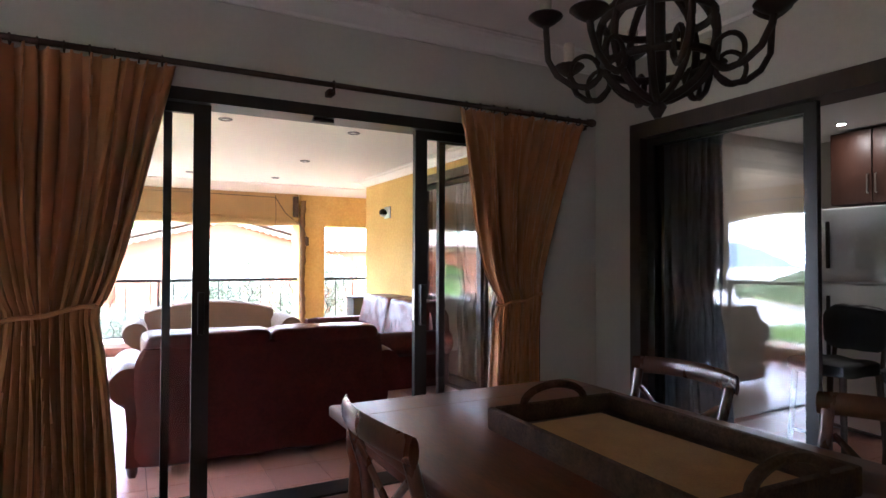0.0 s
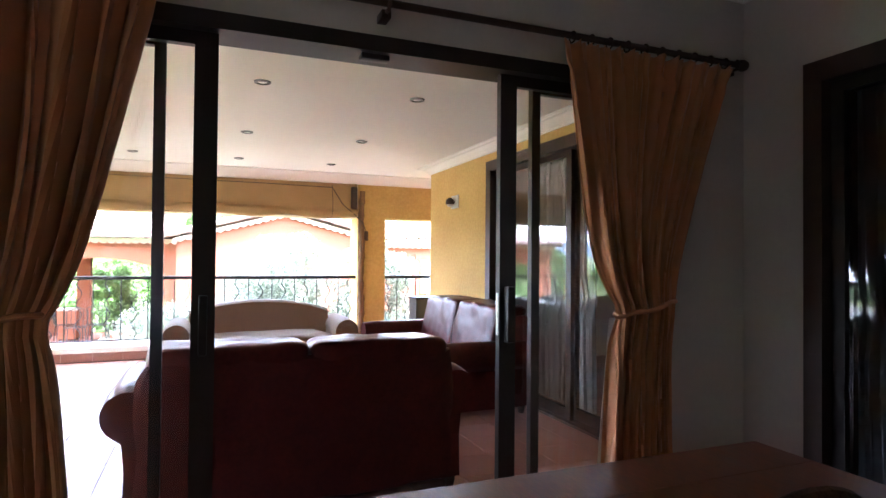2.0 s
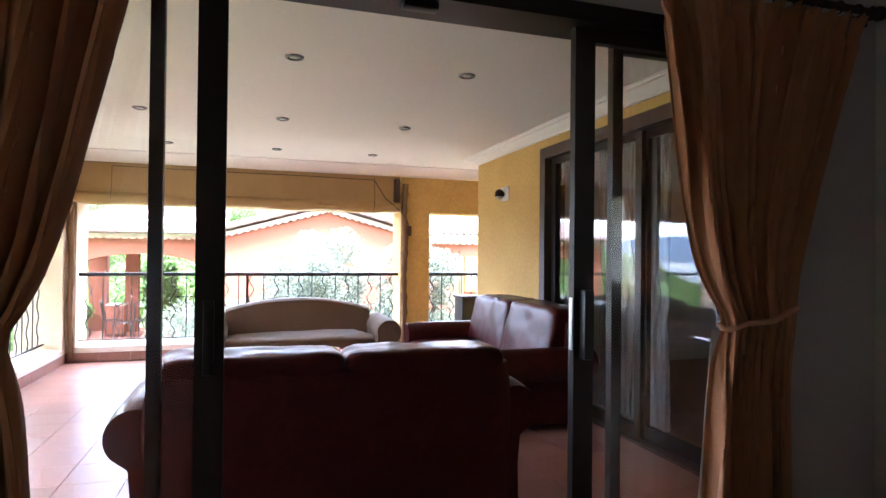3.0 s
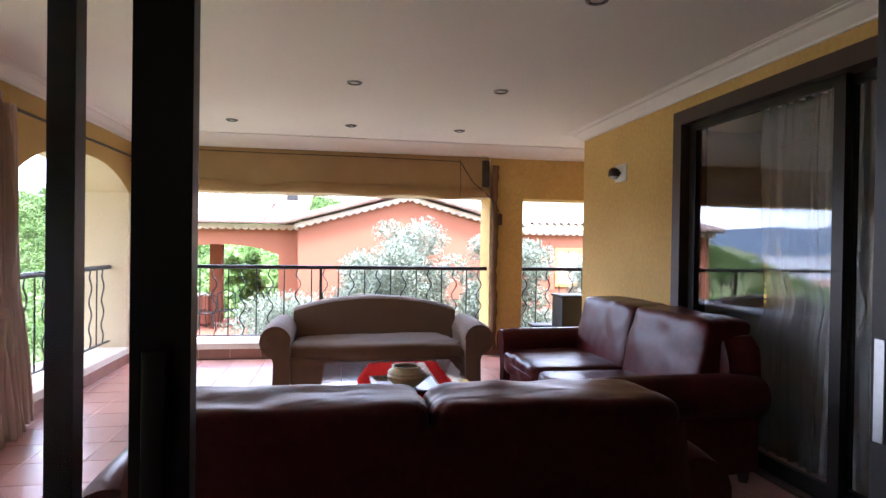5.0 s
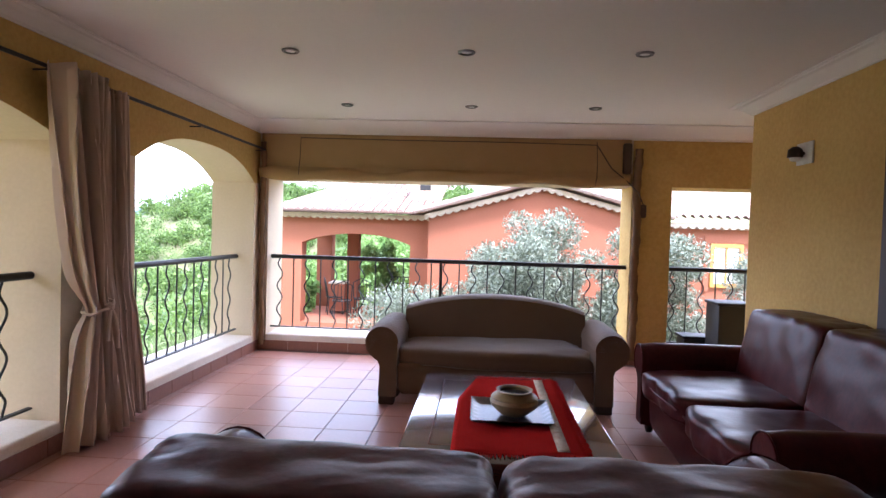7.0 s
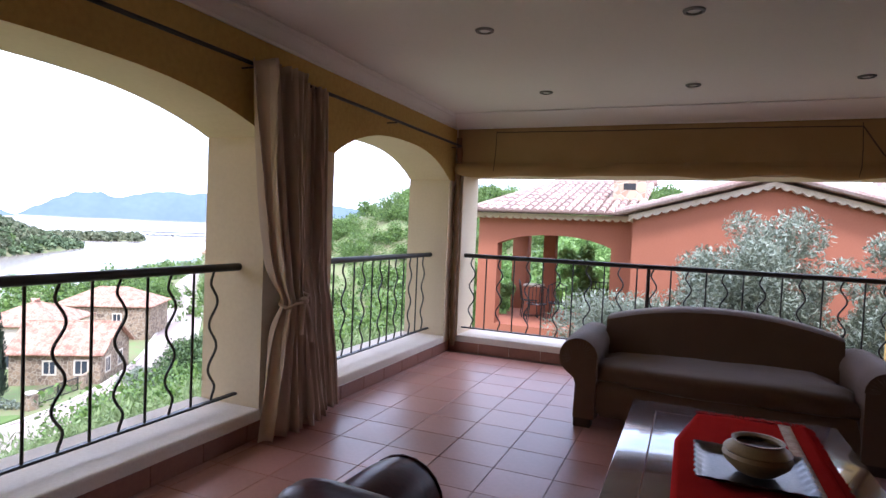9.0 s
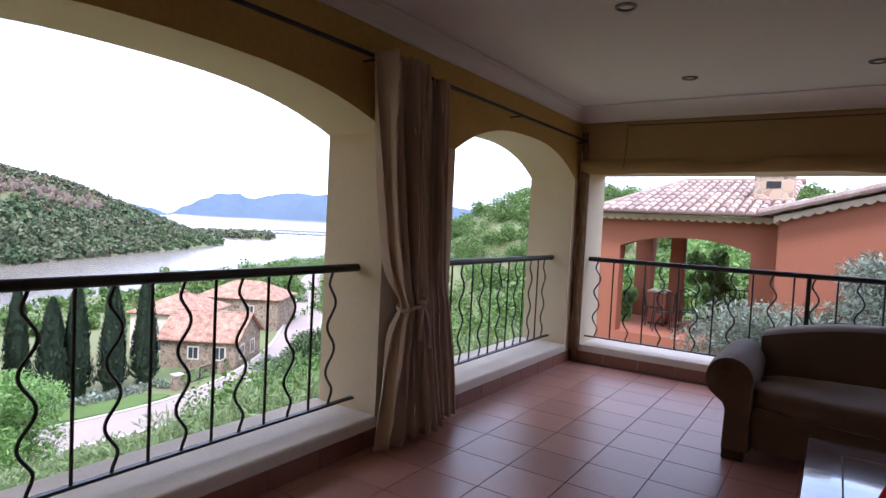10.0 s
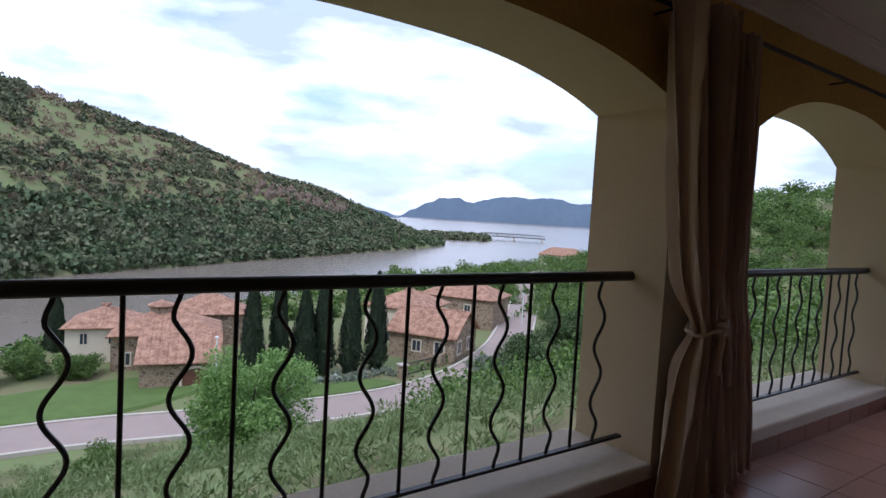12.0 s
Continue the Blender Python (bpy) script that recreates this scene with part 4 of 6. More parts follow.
for k in range(120):
    y = -0.60 + 1.18 * k / 119
    sweep(bm, [(0.27, y + 0.03, 0.005), (0.27 + random.uniform(0.018, 0.03), y + 0.03 + random.uniform(-0.006, 0.006), 0.003)], 0.003, 4)
part("fringe", bm, REDCLOTH, cl)
tr = thing("serving_tray", (2.705, 8.52, 0.476), "pewter serving tray with a wavy raised rim", "tray")
bm = bmesh.new()


def tray_f(u, v):
    x, y = (u - 0.5) * 2, (v - 0.5) * 2
    e = max(abs(x), abs(y))
    wav = 1 + 0.02 * sin(22 * (x - y)) * (e > 0.85)
    return (x * 0.19 * wav, y * 0.19 * wav, 0.022 * max(0, (e - 0.75) / 0.25) ** 1.5)


sheet(bm, tray_f, 32, 32)
c = part("body", bm, PEWTER, tr)
c.modifiers.new("thickness", "SOLIDIFY").thickness = 0.003
pot = thing("clay_pot", (2.72, 8.50, 0.481), "squat ochre clay pot with a dark mouth", "pot")
bm = bmesh.new()
lathe(bm, [(0.055, 0.0), (0.07, 0.008), (0.108, 0.042), (0.116, 0.064), (0.108, 0.078), (0.113, 0.083), (0.108, 0.090), (0.088, 0.103), (0.082, 0.113), (0.088, 0.120), (0.078, 0.120), (0.072, 0.110), (0.085, 0.09), (0.075, 0.04), (0.02, 0.025)], 36)
part("body", bm, CLAY, pot)
bm = bmesh.new()
lathe(bm, [(0.076, 0.096), (0.07, 0.099), (0.01, 0.099)], 28)
part("mouth_disc", bm, CLAYDARK, pot, "dark disc inside the mouth")

# dark box beside the ochre wall's end
bx = thing("planter_box", (4.90, 11.40, 0), "tall dark brown square planter beside the railing", "planter")
part("body", bm_box(-0.155, 0.155, -0.155, 0.155, 0.0, 0.735, bevel=0.012), DARKHIDE, bx)
part("rim", bm_box(-0.17, 0.17, -0.17, 0.17, 0.735, 0.765, bevel=0.008), DARKHIDE, bx)
lb = thing("planter_box", (4.72, 11.76, 0), "low black planter box beside the taller one", "planter")
part("body", bm_box(-0.14, 0.14, -0.11, 0.11, 0.0, 0.35, bevel=0.012), DARKHIDE, lb)
part("rim", bm_box(-0.155, 0.155, -0.125, 0.125, 0.35, 0.38, bevel=0.008), DARKHIDE, lb)


# ---- outdoors ----
ORANGE = mat("orange_plaster", (0.33, 0.125, 0.072), (0.28, 0.10, 0.055), rough=0.9, scale=1.2, fine=30, bump=0.2, var=0.35, spec=0.2)
# bed coloured dark to paint the shade in the gaps between roof tiles
SHADEDBED = mat("shaded_mortar_bed", (0.13, 0.08, 0.06), (0.09, 0.055, 0.04), rough=0.95, scale=4)
ROOFTILE = mat("weathered_roof_tile", (0.46, 0.365, 0.305), (0.27, 0.155, 0.115), rough=0.75, scale=3, fine=30, bump=0.2, var=0.65, random_hue=0.34)
ROOFRED = mat("terracotta_roof", (0.43, 0.25, 0.165), (0.21, 0.105, 0.066), rough=0.85, scale=1.2, fine=5, bump=0.3, var=0.85)
EAVE = mat("cream_eave_plaster", (0.70, 0.60, 0.48), (0.52, 0.40, 0.30), rough=0.9, scale=6, fine=40)
CREAMWALL = mat("cream_house_plaster", (0.66, 0.58, 0.44), (0.58, 0.50, 0.37), rough=0.9, scale=0.8, fine=10, bump=0.1)
RUBBLE = stone_mat("brown_rubble_stone", (0.30, 0.21, 0.13), (0.13, 0.09, 0.06), (0.34, 0.28, 0.2), 2.3)
CHIMNEY = stone_mat("pale_rubble_stone", (0.46, 0.34, 0.22), (0.28, 0.17, 0.11), (0.40, 0.33, 0.25), 5.0)
ASPHALT = mat("pinkish_grey_road_paving", (0.33, 0.26, 0.225), (0.27, 0.21, 0.185), rough=0.9, scale=0.5, fine=9, bump=0.1)
KERB = mat("pale_concrete_kerb", (0.50, 0.45, 0.38), (0.42, 0.37, 0.31), rough=0.9, scale=2, fine=14)
EARTH = mat("grassy_veld_ground", (0.155, 0.20, 0.08), (0.18, 0.16, 0.088), rough=0.95, scale=0.2, fine=2.2, bump=0.8, var=0.85, spec=0.1)
LAWN = mat("mown_lawn", (0.125, 0.18, 0.055), (0.085, 0.125, 0.04), rough=0.95, scale=0.6, fine=14, bump=0.3, spec=0.1)
WATER = mat("brown_river_water", (0.20, 0.165, 0.13), (0.17, 0.14, 0.11), rough=0.18, rough2=0.26, scale=0.02, fine=0.4, bump=0.03, spec=0.4)
# bluish base colour paints the air's haze onto the far ridges
HAZEHILL = mat("far_hazed_mountain", (0.125, 0.16, 0.205), (0.10, 0.132, 0.175), rough=1.0, scale=0.004, fine=0.03, bump=0.0, spec=0.0)
ROCK = mat("reddish_cliff_rock", (0.215, 0.155, 0.115), (0.11, 0.08, 0.06), rough=0.95, scale=0.3, fine=2.5, bump=0.5, var=0.7)
BARK = mat("grey_brown_bark", (0.14, 0.105, 0.075), (0.08, 0.06, 0.045), rough=0.95, scale=6, fine=40, bump=0.6)
OLIVE = leafy("silver_olive_leaf", (0.27, 0.30, 0.22), (0.14, 0.17, 0.115), rough=0.5, through_light=0.15)
FRESH = leafy("fresh_green_leaf", (0.28, 0.42, 0.125), (0.13, 0.24, 0.055), rough=0.55, through_light=0.35)
GREEN = leafy("bush_green_leaf", (0.15, 0.235, 0.045), (0.05, 0.095, 0.02), rough=0.6, through_light=0.25)
DARKLEAF = leafy("dark_bush_leaf", (0.10, 0.155, 0.042), (0.03, 0.058, 0.018), rough=0.6, through_light=0.15)
SCRUB = leafy("hill_scrub", (0.185, 0.19, 0.10), (0.05, 0.07, 0.036), rough=0.9, through_light=0, patch_scale=0.09, own=0.35)
BANK = leafy("bank_tree_leaf", (0.14, 0.185, 0.078), (0.045, 0.075, 0.034), rough=0.8, through_light=0, patch_scale=0.12, own=0.35)
CYP = leafy("cypress_leaf", (0.045, 0.07, 0.032), (0.016, 0.028, 0.013), rough=0.8, through_light=0.05)
WINGLASS = mat("dark_window_glass", (0.05, 0.06, 0.07), (0.035, 0.04, 0.05), rough=0.08, scale=2, bump=0, spec=0.6)
WINTRIM = mat("cream_window_surround", (0.62, 0.54, 0.42), (0.52, 0.45, 0.34), rough=0.8, scale=6)
YELLOWTRIM = mat("yellow_window_frame", (0.52, 0.27, 0.06), (0.44, 0.22, 0.05), rough=0.5, scale=6)
GARAGE = mat("red_brown_garage_wood", (0.15, 0.06, 0.035), (0.10, 0.04, 0.025), rough=0.6, scale=2, fine=20)
WATER_Z = -24.0


def smooth(a, b, x):
    t = np.clip((np.asarray(x, float) - a) / (b - a), 0, 1)
    return t * t * (3 - 2 * t)


def land(x, y):
    """Height of the ground: garden terrace, slope to the road, river, the hill across it."""
    x, y = np.asarray(x, float), np.asarray(y, float)
    px, py = x + 115.0, y - 7.0
    v, u = -0.78 * px - 0.625 * py, -0.625 * px + 0.78 * py
    back = -v - 0.30 * np.clip(u - 60, 0, 400)
    near = -24.6 + 6.4 * smooth(-2, 32, back) + 0.02 * np.clip(back - 32, 0, 60)
    rise = smooth(-46, -3, x) * (1 - smooth(70, 130, y))
    near = near + rise * (-3.9 - near)
    up = smooth(8, 17, y) * smooth(-16, -4, x) * (1 - smooth(60, 120, y))
    near = near + up * 1.7
    hill = np.clip(0.4 * (back - 45), 0, 29) * smooth(85, 190, y)
    near = near + hill
    width = 74.0 - 0.10 * u
    crest = np.clip(230 - 0.88 * (u - 169), 84, 420)
    high = np.clip(58 - 0.35 * (u - 169), -26.5, 150)
    s = np.clip((v - width) / np.maximum(crest - width, 20), 0, 3)
    far = -25.0 + (high + 25.0) * (1 - (1 - np.clip(s, 0, 1)) ** 1.5) + np.clip(s - 1, 0, 2) * 10 * (high > -20)
    far = far + np.where(s > 0, 2.2 * np.sin(x * 0.071 + 1.3) * np.sin(y * 0.063) * np.clip(s * 2, 0, 1), 0)
    bed = np.full_like(x, -27.0)
    h = np.where(back > -2, near, np.where(s > 0, far, bed))
    r = np.hypot(x, y - 8)
    strip = smooth(560, 600, r) * (1 - smooth(690, 740, r)) * smooth(-0.02, 0.02, np.cos(np.arctan2(-x, y - 8) - radians(53.6)) - cos(radians(3.6)))
    h = np.where((r > 520), np.where(back > 4, np.minimum(h, 12 + 0 * h), -27.0 + 6.0 * strip), h)
    return h


rings = [3.0 * 1.041 ** k for k in range(182)]
NA = 300
pts, faces = [], []
ang = np.linspace(0, 2 * pi, NA, endpoint=False)
for r in rings:
    gx, gy = r * np.cos(ang), 8 + r * np.sin(ang)
    pts += list(zip(gx.tolist(), gy.tolist(), land(gx, gy).tolist()))
for j in range(len(rings) - 1):
    for k in range(NA):
        a, b = j * NA + k, j * NA + (k + 1) % NA
        faces.append((a, b, b + NA, a + NA))
pts.append((0.0, 8.0, -3.3))
for k in range(NA):
    faces.append((len(pts) - 1, (k + 1) % NA, k))
me = bpy.data.meshes.new("ground")
me.from_pydata(pts, [], faces)
me.shade_smooth()
me.materials.append(EARTH)
tagged(new("ground", me), "grassy veld ground sloping down to a river valley", "ground", kind="structure")
me = bpy.data.meshes.new("water")
me.from_pydata([(-4500, -1500, WATER_Z), (300, -1500, WATER_Z), (300, 4500, WATER_Z), (-4500, 4500, WATER_Z)], [], [(0, 1, 2, 3)])
me.materials.append(WATER)
tagged(new("water", me), "muddy brown river widening into a far lake", "water", kind="structure")

# far mountains beyond the lake; their blue is distance haze put into the colour
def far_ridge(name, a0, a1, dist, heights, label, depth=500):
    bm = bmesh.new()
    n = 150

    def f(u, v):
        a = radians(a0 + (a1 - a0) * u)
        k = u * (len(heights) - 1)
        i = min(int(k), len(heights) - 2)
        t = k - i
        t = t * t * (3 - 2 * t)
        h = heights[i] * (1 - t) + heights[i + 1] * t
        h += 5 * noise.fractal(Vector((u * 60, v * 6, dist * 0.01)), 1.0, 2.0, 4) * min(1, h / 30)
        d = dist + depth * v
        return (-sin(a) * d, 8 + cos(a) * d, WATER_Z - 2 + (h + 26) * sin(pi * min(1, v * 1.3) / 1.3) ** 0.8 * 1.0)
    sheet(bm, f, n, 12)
    structure(name, bm, HAZEHILL, label, True)


far_ridge("backdrop_mountain", 59.2, 28.0, 3000, (-24, 20, 62, 92, 98, 74, 96, 114, 120, 112, 122, 118, 96, 102, 108, 104, 100, 88, 92, 84, 70, 60, 72), "mountain range beyond the lake, distance haze painted in as blue")
far_ridge("backdrop_mountain_2", 71.5, 58.9, 2400, (30, 70, 84, 58, 34, 16, 2, -24), "hill behind the river bend, distance haze painted in as blue")

# ---- road ----
PTS = [(-53.0, -60), (-52.5, -20), (-51.9, 5.7), (-49.5, 18), (-47.3, 30), (-47.6, 40), (-51.5, 50), (-59, 61), (-68, 71), (-90, 94), (-114, 118), (-140, 152), (-170, 196)]


def along(points, n):
    """Evenly spread points on a smooth line through points."""
    out = []
    for i in range(len(points) - 1):
        p0, p1, p2, p3 = (Vector(points[max(0, min(len(points) - 1, i + k))]) for k in (-1, 0, 1, 2))
        for j in range(n):
            t = j / n
            out.append(0.5 * ((2 * p1) + (p2 - p0) * t + (2 * p0 - 5 * p1 + 4 * p2 - p3) * t * t + (3 * p1 - p0 - 3 * p2 + p3) * t ** 3))
    out.append(Vector(points[-1]))
    return out


line = along(PTS, 14)


def ribbon(off0, off1, lift0, lift1):
    bm = bmesh.new()
    rows = []
    for i, p in enumerate(line):
        d = (line[min(i + 1, len(line) - 1)] - line[max(i - 1, 0)]).normalized()
        n = Vector((-d.y, d.x))
        row = []
        for k in range(5):
            q = p + n * (off0 + (off1 - off0) * k / 4)
            row.append(bm.verts.new((q.x, q.y, float(land(p.x, p.y)) + lift0 + (lift1 - lift0) * k / 4)))
        rows.append(row)
    for a, b in zip(rows, rows[1:]):
        for k in range(4):
            bm.faces.new((a[k], a[k + 1], b[k + 1], b[k]))
    ret = bmesh.ops.extrude_face_region(bm, geom=bm.faces[:])
    bmesh.ops.translate(bm, verts=[g for g in ret["geom"] if isinstance(g, bmesh.types.BMVert)], vec=(0, 0, -0.8))
    return bm


structure("road", ribbon(-2.8, 2.8, 0.25, 0.25), ASPHALT, "pinkish grey paved road along the slope", True)
structure("trim_kerb", ribbon(2.8, 3.15, 0.37, 0.37), KERB, "pale concrete kerb along the road")
structure("trim_kerb_2", ribbon(-3.15, -2.8, 0.37, 0.37), KERB, "pale concrete kerb along the road")


def patch(name, cx, cy, rx, ry, turn, material, label, lift=0.2):
    bm = bmesh.new()
    rows = []
    for j in range(11):
        for_k = []
        for k in range(40):
            a = 2 * pi * k / 40
            r = j / 10 * (1 + 0.08 * sin(3 * a) + 0.05 * sin(5 * a + 1))
            ux, uy = rx * r * cos(a), ry * r * sin(a)
            x, y = cx + ux * cos(turn) - uy * sin(turn), cy + ux * sin(turn) + uy * cos(turn)
            for_k.append(bm.verts.new((x, y, float(land(x, y)) + lift - 0.9 * (j == 10))))
        rows.append(for_k)
    for a, b in zip(rows, rows[1:]):
        for k in range(40):
            bm.faces.new((a[k], a[(k + 1) % 40], b[(k + 1) % 40], b[k]))
    bmesh.ops.remove_doubles(bm, verts=bm.verts[:], dist=1e-4)
    structure(name, bm, material, label, True)


patch("lawn", -60.5, 8.5, 5.6, 15, 0.05, LAWN, "mown green lawn beside the road", lift=0.3)
patch("lawn_2", -53.2, 31.5, 2.2, 9, -0.12, LAWN, "strip of mown lawn beside the road", lift=0.3)


# ---- houses in the valley ----
def villa(at, turn, w, d, h, roof_h, wallmat, label, hip=False, windows=(), garage=None, over=0.5, roofmat=None):
    """A house block: front wall along local +x at y = 0, depth towards +y. windows: (x, z, width, height, face)."""
    z = float(land(at[0], at[1]))
    ob = thing("house", (at[0], at[1], z - 0.3), label, "house", "houses in the valley", turn=turn)
    bm = boxes((0, w, 0, d, -2, h))
    if not hip:
        for x in (0.0, w):
            a = [bm.verts.new(p) for p in ((x, 0, h), (x, d, h), (x, d / 2, h + roof_h * 0.97))]
            bm.faces.new(a)
    part("wall", bm, wallmat, ob, smooth=False)
    bm = bmesh.new()
    inset = d / 2 if hip else 0
    n = max(10, int(w / 0.21))

    def slope(side):
        def f(u, v):
            e0, e1 = -over + (inset + over) * v if hip else -over, w + over - (inset + over) * v if hip else w + over
            x = e0 + (e1 - e0) * u
            y = -over + (d / 2 + over) * v
            zz = h + 0.06 + roof_h * ((y) / (d / 2)) + 0.10 * abs(sin(pi * (x / 0.42))) + 0.03 * ((v * 9) % 1)
            return (x, y if side > 0 else d - y, zz)
        return f
    for side in (1, -1):
        sheet(bm, slope(side), n * 2, 18)
    if hip:
        for side in (0, 1):
            def f(u, v, side=side):
                x = -over + (inset + over) * v
                y0, y1 = -over + (d / 2 + over) * v, d + over - (d / 2 + over) * v
                y = y0 + (y1 - y0) * u
                return (x if side == 0 else w - x, y, h + 0.06 + roof_h * (x / inset) + 0.10 * abs(sin(pi * (y / 0.42))))
            sheet(bm, f, 40, 14)
    r = part("roof", bm, roofmat or ROOFRED, ob)
    r.modifiers.new("thickness", "SOLIDIFY").thickness = 0.14
    bm = bmesh.new()
    if not hip:
        sweep(bm, [(-over, d / 2, h + roof_h + 0.08), (w + over, d / 2, h + roof_h + 0.08)], 0.14, 8)
        part("ridge", bm, ROOFRED, r)
    else:
        bm.free()
    for x, z0, ww, wh, face in windows:
        def to(a0, a1, b0, b1, c0, c1):
            return {"front": (a0, a1, b0, b1, c0, c1), "right": (w - b1, w - b0, a0, a1, c0, c1), "left": (b0, b1, a0, a1, c0, c1)}[face]
        t = 0.16
        f = part("window", boxes(to(x - t, x + ww + t, -0.07, 0.03, z0 - t, z0), to(x - t, x + ww + t, -0.07, 0.03, z0 + wh, z0 + wh + t), to(x - t, x, -0.07, 0.03, z0, z0 + wh), to(x + ww, x + ww + t, -0.07, 0.03, z0, z0 + wh), to(x + ww / 2 - 0.04, x + ww / 2 + 0.04, -0.05, 0.02, z0, z0 + wh)), WINTRIM, ob, "cream framed window", smooth=False)
        part("pane", boxes(to(x, x + ww, -0.02, 0.01, z0, z0 + wh)), WINGLASS, f, "dark window glass", smooth=False)
    if garage:
        gx, gw, gh = garage
        bm = bmesh.new()
        for k in range(12):
            a0, a1 = k / 12, (k + 1) / 12
            zt = [gh - 0.5 * (2 * q - 1) ** 2 for q in (a0, a1)]
            x0, x1 = gx + gw * a0, gx + gw * a1
            v = [bm.verts.new(q) for q in ((x0, -0.06, 0), (x1, -0.06, 0), (x1, -0.06, zt[1]), (x0, -0.06, zt[0]))]
            bm.faces.new(v)
        bmesh.ops.remove_doubles(bm, verts=bm.verts[:], dist=1e-5)
        g = part("garage_door", bm, GARAGE, ob, "red-brown arched garage door", smooth=False)
        g.modifiers.new("thickness", "SOLIDIFY").thickness = 0.05
        bm = bmesh.new()
        sweep(bm, [(gx - 0.12, -0.06, 0)] + [(gx - 0.12 + (gw + 0.24) * k / 12, -0.06, gh + 0.14 - 0.5 * (2 * k / 12 - 1) ** 2) for k in range(13)] + [(gx + gw + 0.12, -0.06, 0)], 0.14, 6)
        part("door_arch", bm, WINTRIM, ob, "cream door surround")
    return ob


# stone house beside the gate, gable towards the road
TU = math.degrees(math.atan2(0.535, 0.84))
villa((-63.4, 45.0), TU, 9.0, 8.5, 3.9, 2.6, RUBBLE, "rubble stone house with a terracotta tiled gable roof", windows=((3.4, 1.6, 1.1, 1.3, "front"), (6.5, 1.6, 1.2, 1.4, "front"), (1.4, 1.5, 1.2, 1.5, "right"), (5.0, 1.5, 1.2, 1.5, "right")))
villa((-74.0, 47.0), TU, 9.0, 10.0, 5.6, 2.3, CREAMWALL, "cream plastered house with a terracotta hip roof", hip=True, windows=((1.2, 3.3, 0.9, 1.4, "front"), (5.2, 3.3, 0.9, 1.4, "front"), (3.2, 0.6, 1.0, 2.0, "front")))
villa((-82.0, 62.0), TU, 13.0, 9.0, 5.6, 2.2, RUBBLE, "stone house with a broad terracotta hip roof", hip=True, windows=((2, 3.0, 1.0, 1.3, "front"), (8, 3.0, 1.0, 1.3, "front")))
# house group behind the lawn
TG = 76.0
villa((-61.5, 15.6), TG, 7.2, 8.0, 3.1, 2.0, RUBBLE, "stone garage wing with an arched wooden door", hip=False, windows=(), garage=(3.9, 2.6, 2.4))
villa((-70.5, 14.0), TG, 11.0, 8.0, 4.3, 2.0, RUBBLE, "stone house with a terracotta hip roof", hip=True, windows=((1.0, 1.0, 0.9, 1.3, "front"), (4.0, 1.0, 0.9, 1.3, "front")))
villa((-76.0, 10.0), TG, 7.0, 8.0, 4.6, 1.9, CREAMWALL, "cream plastered house end with a hip roof", hip=True, windows=((1.5, 2.6, 0.7, 1.2, "front"), (4.4, 2.6, 0.7, 1.2, "front")))
villa((-80.0, 22.0), TG, 9.0, 7.0, 4.8, 2.0, RUBBLE, "stone house wing with a terracotta hip roof", hip=True)
villa((-193.0, 199.4), 44, 22.0, 11.0, 6.5, 3.2, CREAMWALL, "distant cream house with a pale terracotta roof", hip=True, windows=((2.5, 3.0, 1.8, 2.0, "front"), (8, 3.0, 1.8, 2.0, "front"), (15, 3.0, 1.8, 2.0, "front")))

cz = float(land(-74, 18)) + 6.6
cup = thing("roof_cupola", (-73.6, 19.6, cz - 1.0), "round stone cupola on the house roof", "cupola")
bm = bmesh.new()
lathe(bm, [(1.3, -1.2), (1.3, 0.9), (1.5, 0.95), (1.4, 1.1)], 20)
part("drum", bm, RUBBLE, cup)
bm = bmesh.new()
lathe(bm, [(1.6, 1.1), (1.5, 1.2), (0.1, 1.7)], 20)
part("cap", bm, ROOFRED, cup)
# street lamp poles
for x, y in ((-57.2, 21.8), (-72.0, 76.5)):
    sl = thing("street_lamp", (x, y, float(land(x, y))), "white steel street lamp pole beside the road", "street lamp", "street lamps")
    bm = bmesh.new()
    sweep(bm, [(0, 0, -0.3), (0, 0, 5.6)], [0.11, 0.07], 10)
    part("pole", bm, PLASTIC, sl)
    part("lamp_head", bm_box(-0.25, 0.25, -0.14, 0.14, 5.6, 5.78, bevel=0.04), PLASTIC, sl)
# garden wall, pillar and gate
gw = thing("garden_wall", (-55.6, 47.6, float(land(-55.6, 47.6))), "low stone garden wall beside the gate", "wall", turn=122)
part("wall", bm_box(0, 9, -0.2, 0.2, -1, 1.5, bevel=0.05), RUBBLE, gw)
gp = thing("gate_pillar", (-53.6, 41.2, float(land(-53.6, 41.2))), "square stone gate pillar", "pillar")
part("pillar", bm_box(-0.45, 0.45, -0.45, 0.45, -1, 1.5, bevel=0.05), RUBBLE, gp)
part("cap", bm_box(-0.55, 0.55, -0.55, 0.55, 1.5, 1.65, bevel=0.03), KERB, gp)
gt = thing("driveway_gate", (-53.8, 41.8, float(land(-53.8, 44))), "dark iron driveway gate", "gate", turn=106)
part("gate_frame", boxes((0, 5.4, -0.04, 0.04, 0.2, 0.3), (0, 5.4, -0.04, 0.04, 1.45, 1.55), (0, 0.1, -0.04, 0.04, 0.2, 1.55), (5.3, 5.4, -0.04, 0.04, 0.2, 1.55), (2.65, 2.75, -0.04, 0.04, 0.2, 1.55)), IRON, gt, smooth=False)
for k in range(36):
    if k % 18:
        part("bar", boxes((k * 0.15 - 0.02, k * 0.15 + 0.02, -0.015, 0.015, 0.3, 1.45)), IRON, gt, smooth=False)

